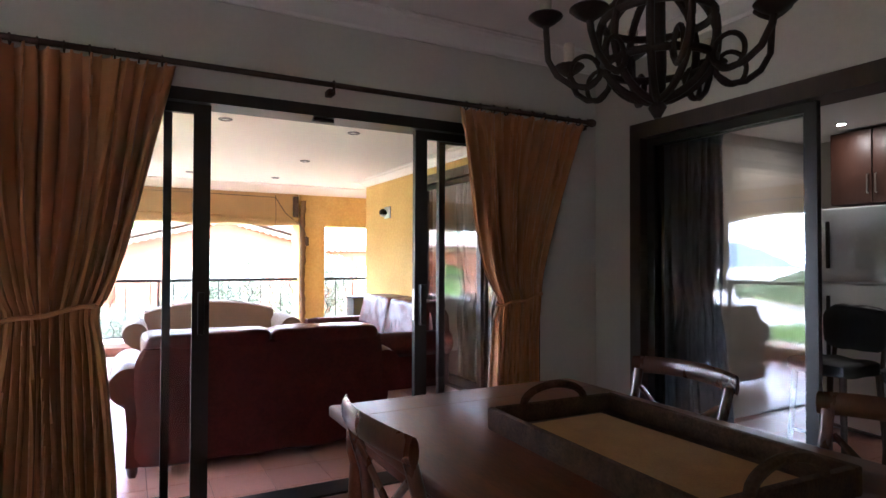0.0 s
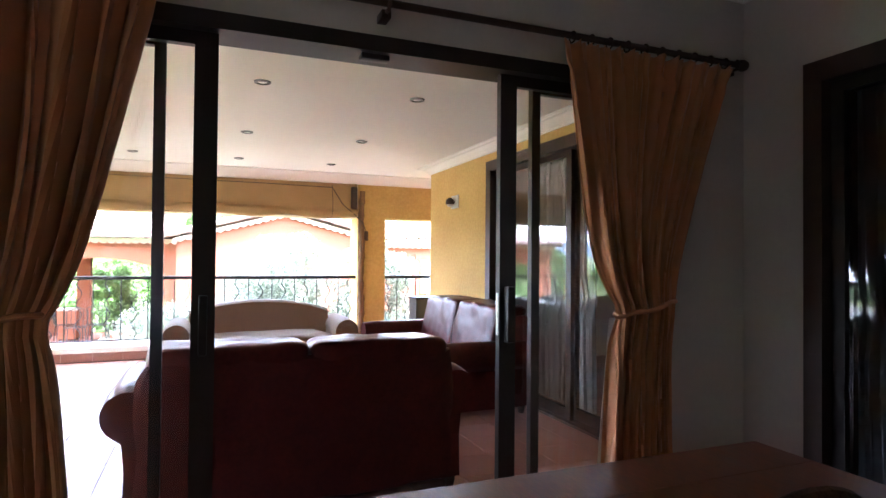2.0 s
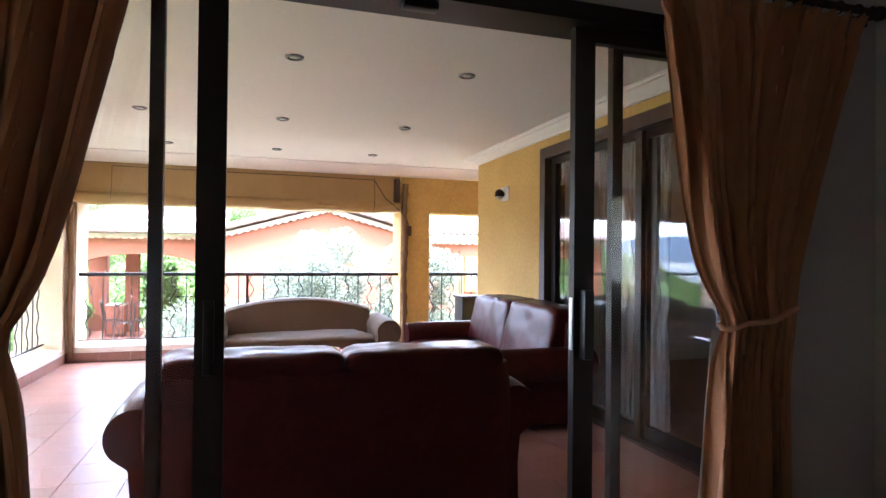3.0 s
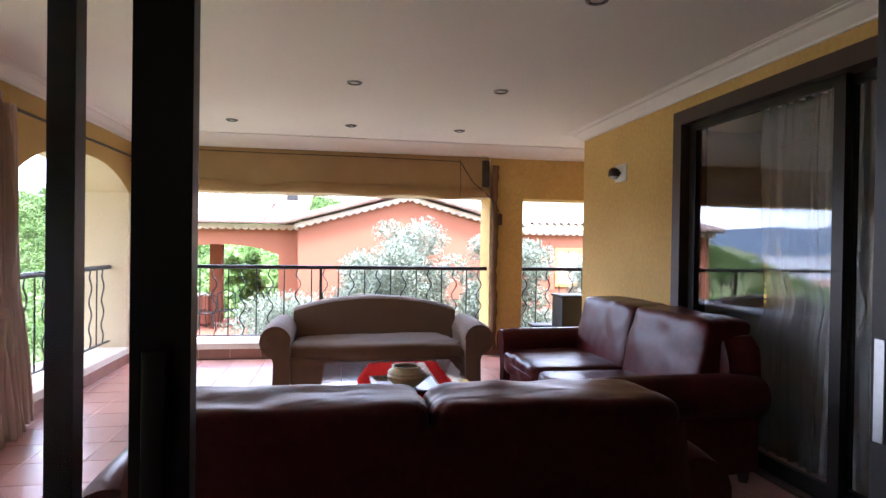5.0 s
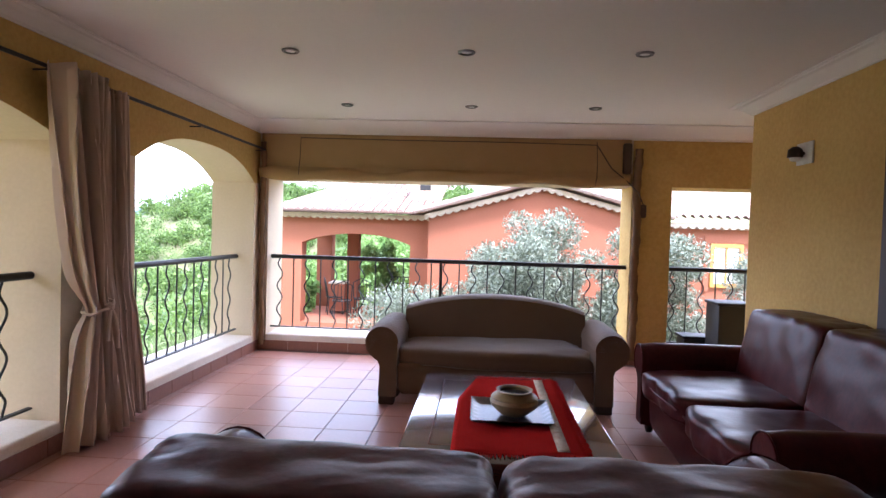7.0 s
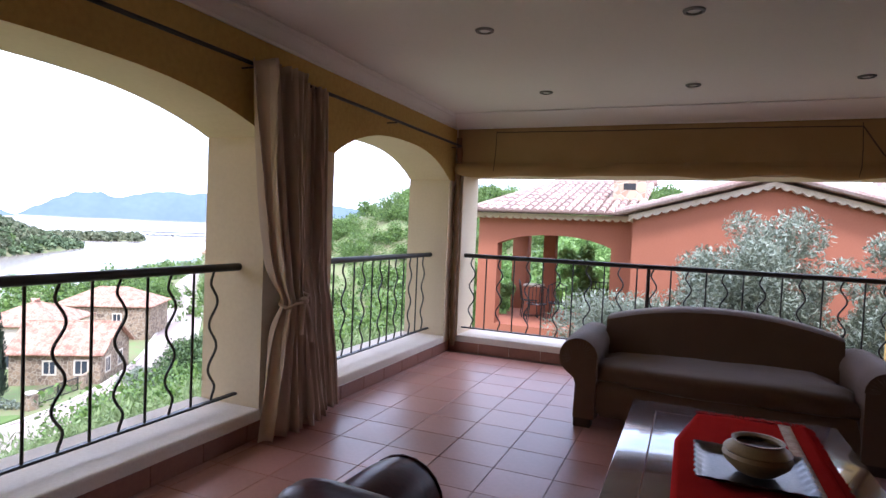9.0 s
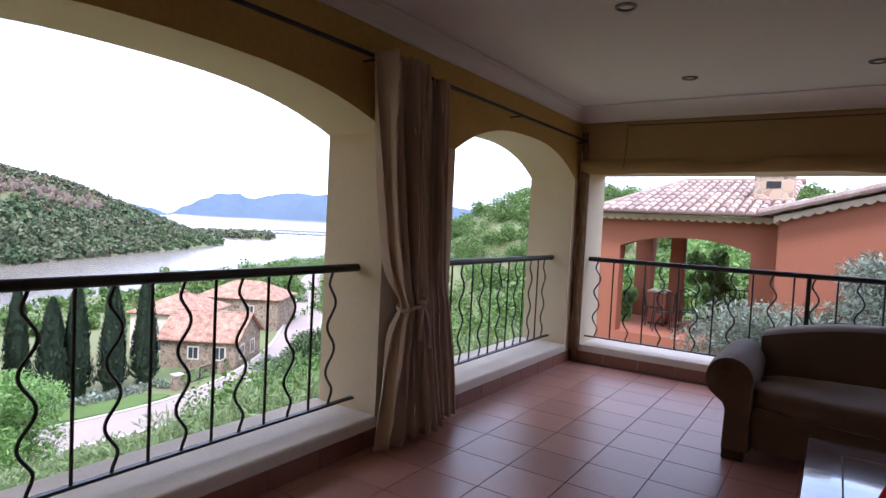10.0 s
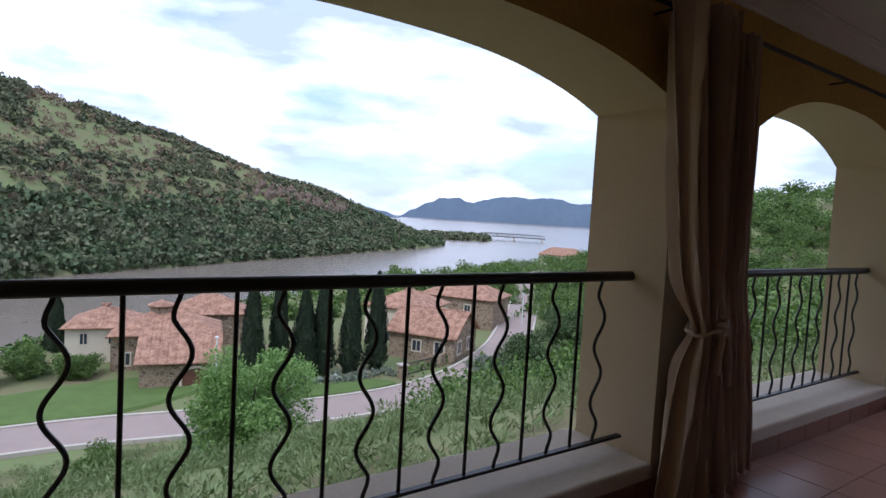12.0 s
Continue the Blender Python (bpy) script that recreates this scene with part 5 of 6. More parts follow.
# ---- bridge ----
br = thing("bridge", (-521, 446, -20.5), "long steel truss bridge over the far water", "bridge", turn=43)
part("deck", bm_box(-12, 62, -2, 2, -0.4, 0.4, bevel=0.05), IRON, br)
bm = bmesh.new()
for s in (-2, 2):
    sweep(bm, [(-8, s, 3.6), (58, s, 3.6)], 0.4, 5)
    for k in range(12):
        x = -10 + 6 * k
        sweep(bm, [(x, s, 0), (x + 3, s, 3.6), (x + 6, s, 0)], 0.3, 4)
part("truss", bm, IRON, br)
for x in (-10, 26, 58):
    part("pier", bm_box(x - 1, x + 1, -2, 2, -7, -0.4, bevel=0.05), KERB, br)


# ---- trees ----
def leaves(rng, centres, radii, count, size, aspect=2.2, droop=0.0, up=0.0, rel=False):
    """Small leaf blades scattered in clumps; arrays of points and faces."""
    centres, radii = np.asarray(centres, float), np.asarray(radii, float)
    w = radii ** 2
    idx = rng.choice(len(centres), count, p=w / w.sum())
    d = rng.normal(size=(count, 3))
    d /= np.linalg.norm(d, axis=1)[:, None]
    rr = radii[idx] * rng.uniform(0.45, 1.08, count)
    p = centres[idx] + d * rr[:, None] * np.array((1, 1, 0.85))
    a = rng.normal(size=(count, 3)) + d * 0.6 + np.array((0, 0, up - droop))
    a /= np.linalg.norm(a, axis=1)[:, None]
    b = np.cross(a, rng.normal(size=(count, 3)))
    b /= np.linalg.norm(b, axis=1)[:, None]
    s = size * rng.uniform(0.6, 1.4, count)[:, None] * (radii[idx][:, None] * 2.3 if rel else 1.0)
    n = np.cross(a, b)
    v = np.stack([p - a * s, p + b * s / aspect + n * s * 0.12, p + a * s, p - b * s / aspect + n * s * 0.12], 1).reshape(-1, 3)
    f = np.arange(count * 4).reshape(-1, 4)
    return v, f


def leaf_mesh(name, v, f, material):
    me = bpy.data.meshes.new(name)
    n = len(f)
    me.vertices.add(len(v))
    me.vertices.foreach_set("co", np.asarray(v, np.float32).ravel())
    me.loops.add(4 * n)
    me.loops.foreach_set("vertex_index", np.asarray(f, np.int32).ravel())
    me.polygons.add(n)
    me.polygons.foreach_set("loop_start", np.arange(0, 4 * n, 4, dtype=np.int32))
    me.update(calc_edges=True)
    me.materials.append(material)
    return me


def tree(at, height, crown_r, leaf, count, material, label, seed, low=0.3, name="tree", clumps=26, squash=0.8, category="tree", aspect=2.2, up=0.0, limbs=7):
    """A tapered trunk with limbs and a crown of leaf clumps; at is the foot."""
    rng = np.random.default_rng(seed)
    ob = thing(name, at, label, category)
    c, r = [], []
    zc = height * (low + (1 - low) / 2)
    hz = height * (1 - low) / 2
    for k in range(clumps):
        d = rng.normal(size=3)
        d /= np.linalg.norm(d)
        q = rng.uniform(0.35, 0.95)
        c.append((d[0] * crown_r * q, d[1] * crown_r * q, zc + d[2] * hz * q))
        r.append(crown_r * rng.uniform(0.2, 0.42))
    bm = bmesh.new()
    sweep(bm, [(0, 0, -0.4), (0.03 * height * rng.normal(), 0.03 * height * rng.normal(), zc * 0.5), (0, 0, zc)], [0.035 * height, 0.026 * height, 0.01 * height], 9)
    for k in range(limbs):
        q = c[k]
        sweep(bm, [(0, 0, zc * 0.4 + 0.3 * zc * k / limbs), (q[0] * 0.5, q[1] * 0.5, zc * 0.45 + q[2] * 0.4), q], [0.016 * height, 0.01 * height, 0.003 * height], 6)
    part("trunk", bm, BARK, ob)
    v, f = leaves(rng, c, r, count, leaf, aspect=aspect, up=up)
    o = new("crown", leaf_mesh("crown", v, f, material))
    o.parent = ob
    return ob


def foot(x, y):
    return (x, y, float(land(x, y)))


# olive trees between the houses
tree((3.45, 15.3, -1.6), 3.42, 1.2, 0.04, 32000, OLIVE, "silver-green olive tree below the terrace", 11, low=0.2, clumps=40, aspect=3.6, up=0.5, name="olive_tree")
tree((5.3, 15.1, -1.6), 3.1, 1.0, 0.04, 24000, OLIVE, "silver-green olive tree below the terrace", 12, low=0.15, clumps=34, aspect=3.6, up=0.5, name="olive_tree")
tree((1.75, 14.9, -1.7), 2.35, 1.2, 0.04, 26000, OLIVE, "low silver-green olive bush below the terrace", 13, low=0.1, clumps=40, aspect=3.6, up=0.4, name="olive_tree")
tree((7.3, 15.4, -1.7), 2.9, 1.1, 0.04, 18000, OLIVE, "silver-green olive tree beside the orange house", 14, low=0.15, clumps=30, aspect=3.6, up=0.4, name="olive_tree")
tree((2.9, 14.5, -1.7), 2.5, 1.1, 0.04, 22000, OLIVE, "low silver-green olive bush below the terrace", 15, low=0.05, clumps=40, aspect=3.6, up=0.4, name="olive_tree")
tree((4.6, 14.6, -1.7), 2.5, 1.0, 0.04, 20000, OLIVE, "low silver-green olive bush below the terrace", 16, low=0.05, clumps=36, aspect=3.6, up=0.4, name="olive_tree")
# the light green tree on the slope
tree(foot(-27.0, 15.6), 6.0, 3.2, 0.085, 30000, FRESH, "light green leafy tree on the slope", 21, low=0.1, clumps=46)
# trees beside the porch of the orange house and behind it
tree((-0.6, 29.0, -2.2), 4.3, 2.2, 0.10, 9000, FRESH, "dense green tree behind the porch", 31, low=0.1, clumps=34)
tree((2.6, 30.5, -2.2), 4.3, 2.3, 0.10, 9000, FRESH, "dense green tree behind the porch", 32, low=0.1, clumps=34)
tree((-0.35, 22.8, -2.0), 3.2, 0.7, 0.08, 5000, FRESH, "slender green shrub seen through the porch", 33, low=0.05, clumps=24)
tree((-2.4, 20.5, -2.2), 2.9, 0.8, 0.08, 4500, FRESH, "bright green shrub beside the porch", 34, low=0.05, clumps=24)
tree((-4.4, 28.0, -3.6), 4.2, 1.9, 0.10, 6000, FRESH, "dense green tree beyond the porch", 35, low=0.1, clumps=30)


def cypress(x, y, h, r, seed):
    rng = np.random.default_rng(seed)
    ob = thing("cypress", foot(x, y), "tall dark green columnar cypress", "tree", "row of cypresses")
    bm = bmesh.new()
    sweep(bm, [(0, 0, -0.4), (0, 0, h * 0.8)], [0.2, 0.05], 8)
    part("trunk", bm, BARK, ob)
    n = 5200
    t = rng.uniform(0, 1, n) ** 0.85
    a = rng.uniform(0, 2 * pi, n)
    prof = r * np.clip(t * 9, 0.55, 1) * np.clip(1 - t, 0, 1) ** 0.55 * (1 + 0.13 * np.sin(3 * a + 9 * t + seed) + 0.08 * np.sin(7 * a - 15 * t)) * 1.15
    rr = prof * rng.uniform(0.72, 1.04, n)
    p = np.stack([rr * np.cos(a), rr * np.sin(a), 0.15 + t * (h - 0.3)], 1)
    d = np.stack([np.cos(a) * 0.35, np.sin(a) * 0.35, np.ones(n)], 1) + rng.normal(size=(n, 3)) * 0.18
    d /= np.linalg.norm(d, axis=1)[:, None]
    b = np.stack([-np.sin(a), np.cos(a), np.zeros(n)], 1)
    s = rng.uniform(0.16, 0.4, n)[:, None]
    v = np.stack([p - d * s * 0.6, p + b * s * 0.45, p + d * s, p - b * s * 0.45], 1).reshape(-1, 3)
    o = new("crown", leaf_mesh("crown", v, np.arange(4 * n).reshape(-1, 4), CYP))
    o.parent = ob


for x, y, h, r, sd in ((-58.2, 25.6, 11.0, 1.35, 1), (-59.5, 28.9, 11.3, 1.2, 2), (-58.5, 31.4, 10.0, 1.45, 3), (-58.6, 33.6, 11.2, 1.4, 4), (-58.2, 36.9, 11.4, 1.35, 5), (-58.0, 40.1, 11.7, 1.35, 6), (-86, 9.5, 7.5, 1.3, 7)):
    cypress(x, y, h, r, sd)

# named bushes near the road
for k, (x, y, h, r, m, lab) in enumerate(((-38.5, 10.2, 2.2, 1.9, GREEN, "round green bush beside the road"), (-34.0, 16.0, 2.4, 1.7, OLIVE, "grey-green bush on the slope"), (-42.6, 49.6, 6.4, 4.2, DARKLEAF, "large dense green tree beside the road"), (-52.0, 66.0, 7.0, 4.4, DARKLEAF, "large dense green tree beside the road"), (-46.6, 47.6, 3.6, 2.2, OLIVE, "grey-green tree beside the road"), (-69.5, 11.0, 2.6, 2.4, GREEN, "green garden bush beside the lawn"), (-72.0, 6.5, 3.0, 2.6, GREEN, "green garden bush beside the lawn"), (-70.0, 2.0, 3.4, 2.6, GREEN, "green garden bush beside the lawn"))):
    tree(foot(x, y), h, r, 0.15 if r > 3 else 0.10 if r > 2 else 0.075, 13000, m, lab, 50 + k, low=0.0, clumps=34, name="bush", category="bush")


def scatter(name, spots, sizes, material, label, seed, per=110, leaf=0.16, aspect=1.6, up=0.0):
    """Many bushes of leaf blades as one mass; spots are feet on the ground."""
    rng = np.random.default_rng(seed)
    s, xy = np.repeat(np.array(sizes), 6), np.repeat(np.array(spots), 6, axis=0)
    z = land(xy[:, 0], xy[:, 1]) + s * rng.uniform(0.1, 0.75, len(s))
    xy = xy + rng.normal(size=xy.shape) * s[:, None] * 0.4
    v, f = leaves(rng, np.column_stack([xy, z]), s * rng.uniform(0.3, 0.55, len(s)), per * len(sizes), leaf, aspect=aspect, up=up, rel=True)
    tagged(new(name, leaf_mesh(name, v, f, material)), label, name.replace("_", " "), kind="stuff")


rng = np.random.default_rng(77)
# slope on the near side of the river, north of the road: thick bush
sp, sz = [], []
while len(sp) < 900:
    a, d = radians(rng.uniform(-8, 56)), rng.uniform(16, 175)
    x, y = -sin(a) * d, 9 + cos(a) * d
    if y < 27 and x > -6 or min((Vector((x, y)) - q).length for q in line) < 4.5 or (-88 < x < -50 and 38 < y < 75):
        continue
    sp.append((x, y))
    sz.append(rng.uniform(1.3, 2.4) * (1 + d / 160))
scatter("bushland", sp, sz, GREEN, "thick green bush covering the valley side", 78, per=650, leaf=0.045)
sp, sz = [], []
while len(sp) < 1000:
    a, d = radians(rng.uniform(-5, 60)), rng.uniform(130, 420)
    x, y = -sin(a) * d, 9 + cos(a) * d
    if float(land(x, y)) < WATER_Z + 1 or min((Vector((x, y)) - q).length for q in line) < 6:
        continue
    sp.append((x, y))
    sz.append(rng.uniform(2.5, 5.0))
scatter("far_bushland", sp, sz, GREEN, "green scrub on the farther valley side", 79, per=260, leaf=0.07)
# shore reeds and shrubs behind the houses
sp, sz = [], []
while len(sp) < 260:
    x, y = rng.uniform(-135, -72), rng.uniform(-60, 110)
    if float(land(x, y)) < WATER_Z + 0.2 or (-92 < x and 6 < y < 75):
        continue
    sp.append((x, y))
    sz.append(rng.uniform(1.2, 2.6))
scatter("shore_shrubs", sp, sz, GREEN, "green shrubs along the river bank", 80, per=90)
# grass tufts on the near slope
sp, sz = [], []
while len(sp) < 3200:
    x, y = rng.uniform(-46, -5), rng.uniform(-14, 48)
    if min((Vector((x, y)) - q).length for q in line) < 4.2:
        continue
    sp.append((x, y))
    sz.append(rng.uniform(0.3, 0.95))
GRASS = leafy("wild_grass", (0.215, 0.275, 0.11), (0.12, 0.165, 0.06), rough=0.8, through_light=0.2)
scatter("grass_tufts", sp, sz, GRASS, "tufts of wild grass and weeds on the slope", 81, per=80, leaf=0.13, aspect=5.0, up=1.2)
sp = [(-54.6 - rng.uniform(0, 2.0), 26 + 15 * k / 45) for k in range(46)]
scatter("flower_bed", sp, [rng.uniform(0.5, 1.0) for _ in sp], OLIVE, "low planting along the cypresses", 82, per=60, leaf=0.2)


def clumps(name, spots, sizes, material, label, seed, per=30, leaf=0.5):
    """Scrub seen from far off, one mass of leafy tufts."""
    rng = np.random.default_rng(seed)
    s = np.array(sizes)
    xy = np.array(spots)
    z = land(xy[:, 0], xy[:, 1]) + s * 0.35
    v, f = leaves(rng, np.column_stack([xy, z]), s, per * len(s), leaf, aspect=1.25, up=0.3)
    tagged(new(name, leaf_mesh(name, v, f, material)), label, name.replace("_", " "), kind="stuff")


sp, sz = [], []
while len(sp) < 7000:
    u, v = rng.uniform(-60, 400), rng.uniform(50, 330) ** 1.0
    x, y = -115 - 0.78 * v - 0.625 * u, 7 - 0.625 * v + 0.78 * u
    z = float(land(x, y))
    dens = 0.97 if z < 0 else 0.55
    if abs(0.905 * (x + 347) + 0.425 * (y - 148)) < 8 and 108 < y < 188 and rng.uniform() < 0.7:
        continue
    if z < WATER_Z + 0.6 or rng.uniform() > dens or noise.noise(Vector((x * 0.03, y * 0.03, 3.0))) < (-0.5 if z < 0 else -0.15):
        continue
    sp.append((x, y))
    sz.append(rng.uniform(1.2, 3.4) * (1.15 if z < -8 else 0.85))
clumps("hill_scrub", sp, sz, SCRUB, "dark green scrub covering the hill across the river", 90, per=34, leaf=0.85)
sp, sz = [], []
while len(sp) < 2000:
    u, v = rng.uniform(-40, 400), rng.uniform(40, 200)
    x, y = -115 - 0.78 * v - 0.625 * u, 7 - 0.625 * v + 0.78 * u
    z = float(land(x, y))
    if z < WATER_Z + 0.5 or z > rng.uniform(-20, 4):
        continue
    sp.append((x, y))
    sz.append(rng.uniform(1.6, 3.2))
clumps("bank_trees", sp, sz, BANK, "green trees along the foot of the hill", 94, per=44, leaf=0.9)
sp, sz = [], []
while len(sp) < 260:
    u = rng.uniform(-40, 340)
    v = float(np.clip(230 - 0.88 * (u - 169), 84, 420)) * rng.uniform(0.96, 1.03)
    sp.append((-115 - 0.78 * v - 0.625 * u, 7 - 0.625 * v + 0.78 * u))
    sz.append(rng.uniform(1.3, 3.2))
clumps("crest_trees", sp, sz, SCRUB, "trees along the crest of the hill", 95, per=60, leaf=0.5)
DRY = leafy("dry_scrub", (0.29, 0.215, 0.14), (0.12, 0.09, 0.06), rough=0.95, through_light=0, patch_scale=0.05, own=0.4)
sp, sz = [], []
while len(sp) < 3000:
    u, v = rng.uniform(-60, 360), rng.uniform(80, 330)
    x, y = -115 - 0.78 * v - 0.625 * u, 7 - 0.625 * v + 0.78 * u
    if float(land(x, y)) < rng.uniform(-14, 4):
        continue
    sp.append((x, y))
    sz.append(rng.uniform(1.2, 2.8))
clumps("dry_scrub", sp, sz, DRY, "brown dry scrub on the upper hill", 93)
sp, sz = [], []
while len(sp) < 170:
    a, d = radians(rng.uniform(50.2, 57.3)), rng.uniform(590, 690)
    sp.append((-sin(a) * d, 8 + cos(a) * d))
    sz.append(rng.uniform(3, 6))
clumps("far_shore_trees", sp, sz, SCRUB, "dark trees along the far shore", 91, per=60, leaf=1.3)

# reddish cliff band near the hill's crest
bm = bmesh.new()
for k in range(110):
    q = k / 109
    x, y = -330 - 34 * q + rng.uniform(-7, 7), 112 + 72 * q + rng.uniform(-5, 5)
    z = float(land(x, y))
    st = len(bm.verts)
    bmesh.ops.create_icosphere(bm, subdivisions=1, radius=rng.uniform(1.1, 2.5))
    bm.verts.ensure_lookup_table()
    for v in bm.verts[st:]:
        v.co = Vector((v.co.x * rng.uniform(0.5, 1.0), v.co.y * rng.uniform(0.5, 1.0), v.co.z * rng.uniform(0.9, 1.7))) + Vector((x, y, z + 1.2))
solo("cliff_rocks", bm, ROCK, "reddish rock outcrops along the crest of the hill", "rocks", "stuff", False)

# ---- the orange house next door ----
oh = thing("orange_house", (0, 0, 0), "orange plastered neighbour house with a porch and barrel tiled roofs", "house")
EZ = 1.62
# porch: front arch, corner piers, back beam
bm = boxes((-1.95, -1.50, 18.6, 18.95, -3.2, EZ), (0.95, 1.45, 18.6, 18.95, -3.2, EZ), (-1.95, -1.55, 21.4, 21.8, -3.2, EZ), (-1.02, -0.72, 21.0, 21.3, -3.2, EZ), (-1.95, 1.45, 21.4, 21.8, 1.25, EZ), (-1.95, -1.6, 18.95, 21.4, 1.25, EZ), (-1.5, 0.95, 18.6, 21.8, -3.2, -0.78), (-1.95, -1.5, 18.95, 21.4, -3.2, -0.78))
n = 24
for k in range(n):
    x0, x1 = -1.5 + 2.45 * k / n, -1.5 + 2.45 * (k + 1) / n
    z0, z1 = (1.02 + 0.22 * (1 - abs(2 * q / n - 1) ** 2.4) for q in (k, k + 1))
    a = [bm.verts.new(p) for p in ((x0, 18.6, z0), (x1, 18.6, z1), (x1, 18.6, EZ), (x0, 18.6, EZ))]
    b = [bm.verts.new(p) for p in ((x0, 18.95, z0), (x1, 18.95, z1), (x1, 18.95, EZ), (x0, 18.95, EZ))]
    bm.faces.new(a)
    bm.faces.new(b[::-1])
    bm.faces.new((a[0], b[0], b[1], a[1]))
part("porch", bm, ORANGE, oh, "orange porch with an arched opening", smooth=False)
# gable wing
bm = boxes((1.45, 6.0, 17.5, 26.0, -3.2, 1.66))
a = [bm.verts.new(p) for p in ((1.45, 17.5, 1.66), (6.0, 17.5, 1.66), (3.72, 17.5, 2.28))]
bm.faces.new(a)
part("wall", bm, ORANGE, oh, smooth=False)
part("wall", boxes((6.0, 11.0, 17.9, 26.0, -3.2, 1.62)), ORANGE, oh, smooth=False)
w = part("window", boxes((7.16, 7.80, 17.84, 17.93, 1.19, 1.27), (7.16, 7.80, 17.84, 17.93, 0.38, 0.46), (7.16, 7.23, 17.84, 17.93, 0.46, 1.19), (7.73, 7.80, 17.84, 17.93, 0.46, 1.19), (7.46, 7.49, 17.85, 17.93, 0.46, 1.19)), YELLOWTRIM, oh, "yellow framed window", smooth=False)
part("pane", boxes((7.23, 7.73, 17.88, 17.897, 0.46, 1.19)), PLASTIC, w, "pale curtained pane", smooth=False)
part("window_surround", boxes((7.03, 7.93, 17.86, 17.898, 1.28, 1.40), (7.03, 7.14, 17.86, 17.898, 0.30, 1.28)), ORANGE, oh, smooth=False)


def scallops(x0, x1, y, z, parent, step=0.16, rake=0.0):
    """A wavy plaster course under an eave."""
    bm = bmesh.new()
    n = int((x1 - x0) / step * 8)
    for k in range(n):
        xa, xb = x0 + (x1 - x0) * k / n, x0 + (x1 - x0) * (k + 1) / n
        za, zb = (z + rake * (q - x0) - 0.05 * abs(cos(pi * (q - x0) / step)) for q in (xa, xb))
        t = (z + 0.07 + rake * (xa - x0), z + 0.07 + rake * (xb - x0))
        a = [bm.verts.new(p) for p in ((xa, y, za), (xb, y, zb), (xb, y, t[1]), (xa, y, t[0]))]
        b = [bm.verts.new(p) for p in ((xa, y + 0.2, za), (xb, y + 0.2, zb), (xb, y + 0.2, t[1]), (xa, y + 0.2, t[0]))]
        bm.faces.new(a)
        bm.faces.new((a[0], b[0], b[1], a[1]))
        bm.faces.new((a[2], b[2], b[3], a[3]))
    bmesh.ops.remove_doubles(bm, verts=bm.verts[:], dist=1e-5)
    part("scalloped_eave", bm, EAVE, parent, "cream scalloped eave course")


scallops(-2.0, 1.45, 18.42, 1.62, oh)
scallops(6.1, 11.0, 17.72, 1.60, oh)
scallops(1.38, 3.72, 17.38, 1.62, oh, rake=0.272)
scallops(3.72, 6.1, 17.38, 2.257, oh, rake=-0.262)
# the right wing's roof and the gable's roof: rippled barrel tiles
def ripple_roof(p00, p10, p01, p11, pitch, parent, rows=12):
    """A tiled slope between eave corners p00, p10 and ridge corners p01, p11; barrels run up the slope."""
    p00, p10, p01, p11 = (Vector(p) for p in (p00, p10, p01, p11))
    n = max(2, int((p10 - p00).length / pitch))
    nor = (p10 - p00).cross(p01 - p00).normalized()
    if nor.z < 0:
        nor = -nor
    bm = bmesh.new()

    def f(u, v):
        q = p00.lerp(p10, u).lerp(p01.lerp(p11, u), v)
        return q + nor * (0.085 * abs(sin(pi * u * n)) + 0.03 * (1 - (v * rows) % 1.0))
    sheet(bm, f, n * 6, rows * 4)
    r = part("roof", bm, ROOFTILE, parent, "weathered barrel tiled roof")
    return r


ripple_roof((6.05, 17.55, 1.72), (11.0, 17.55, 1.72), (6.05, 22.0, 2.75), (11.0, 22.0, 2.75), 0.17, oh)
ripple_roof((3.72, 17.25, 2.40), (3.72, 26.0, 2.40), (1.2, 17.25, 1.70), (1.2, 26.0, 1.70), 0.17, oh, rows=8)
ripple_roof((3.72, 17.25, 2.40), (3.72, 26.0, 2.40), (6.2, 17.25, 1.72), (6.2, 26.0, 1.72), 0.17, oh, rows=8)
bm = bmesh.new()
rk = [Vector((1.18, 17.22, 1.73)), Vector((3.72, 17.22, 2.43)), Vector((6.22, 17.22, 1.75))]
vp = [rk[0].lerp(rk[1], k / 32) for k in range(32)] + [rk[1].lerp(rk[2], k / 32) for k in range(33)]
sweep(bm, vp, [0.058 if k % 4 < 2 else 0.07 for k in range(len(vp))], 8)
part("verge", bm, ROOFTILE, oh, "row of pale verge tiles")
ch_ = thing("chimney", (1.15, 20.0, 1.7), "pale rubble stone chimney with a dark flue slot", "chimney")
part("shaft", bm_box(-0.35, 0.35, -0.35, 0.35, -0.2, 0.92, bevel=0.03), CHIMNEY, ch_)
# black plate on the face stands in for the slot's shade, no hole is cut
part("flue_slot_shade", bm_box(-0.13, 0.13, -0.358, -0.34, 0.62, 0.76), IRON, ch_, smooth=False)
part("cap", bm_box(-0.42, 0.42, -0.42, 0.42, 0.92, 1.0, bevel=0.02), CHIMNEY, ch_)
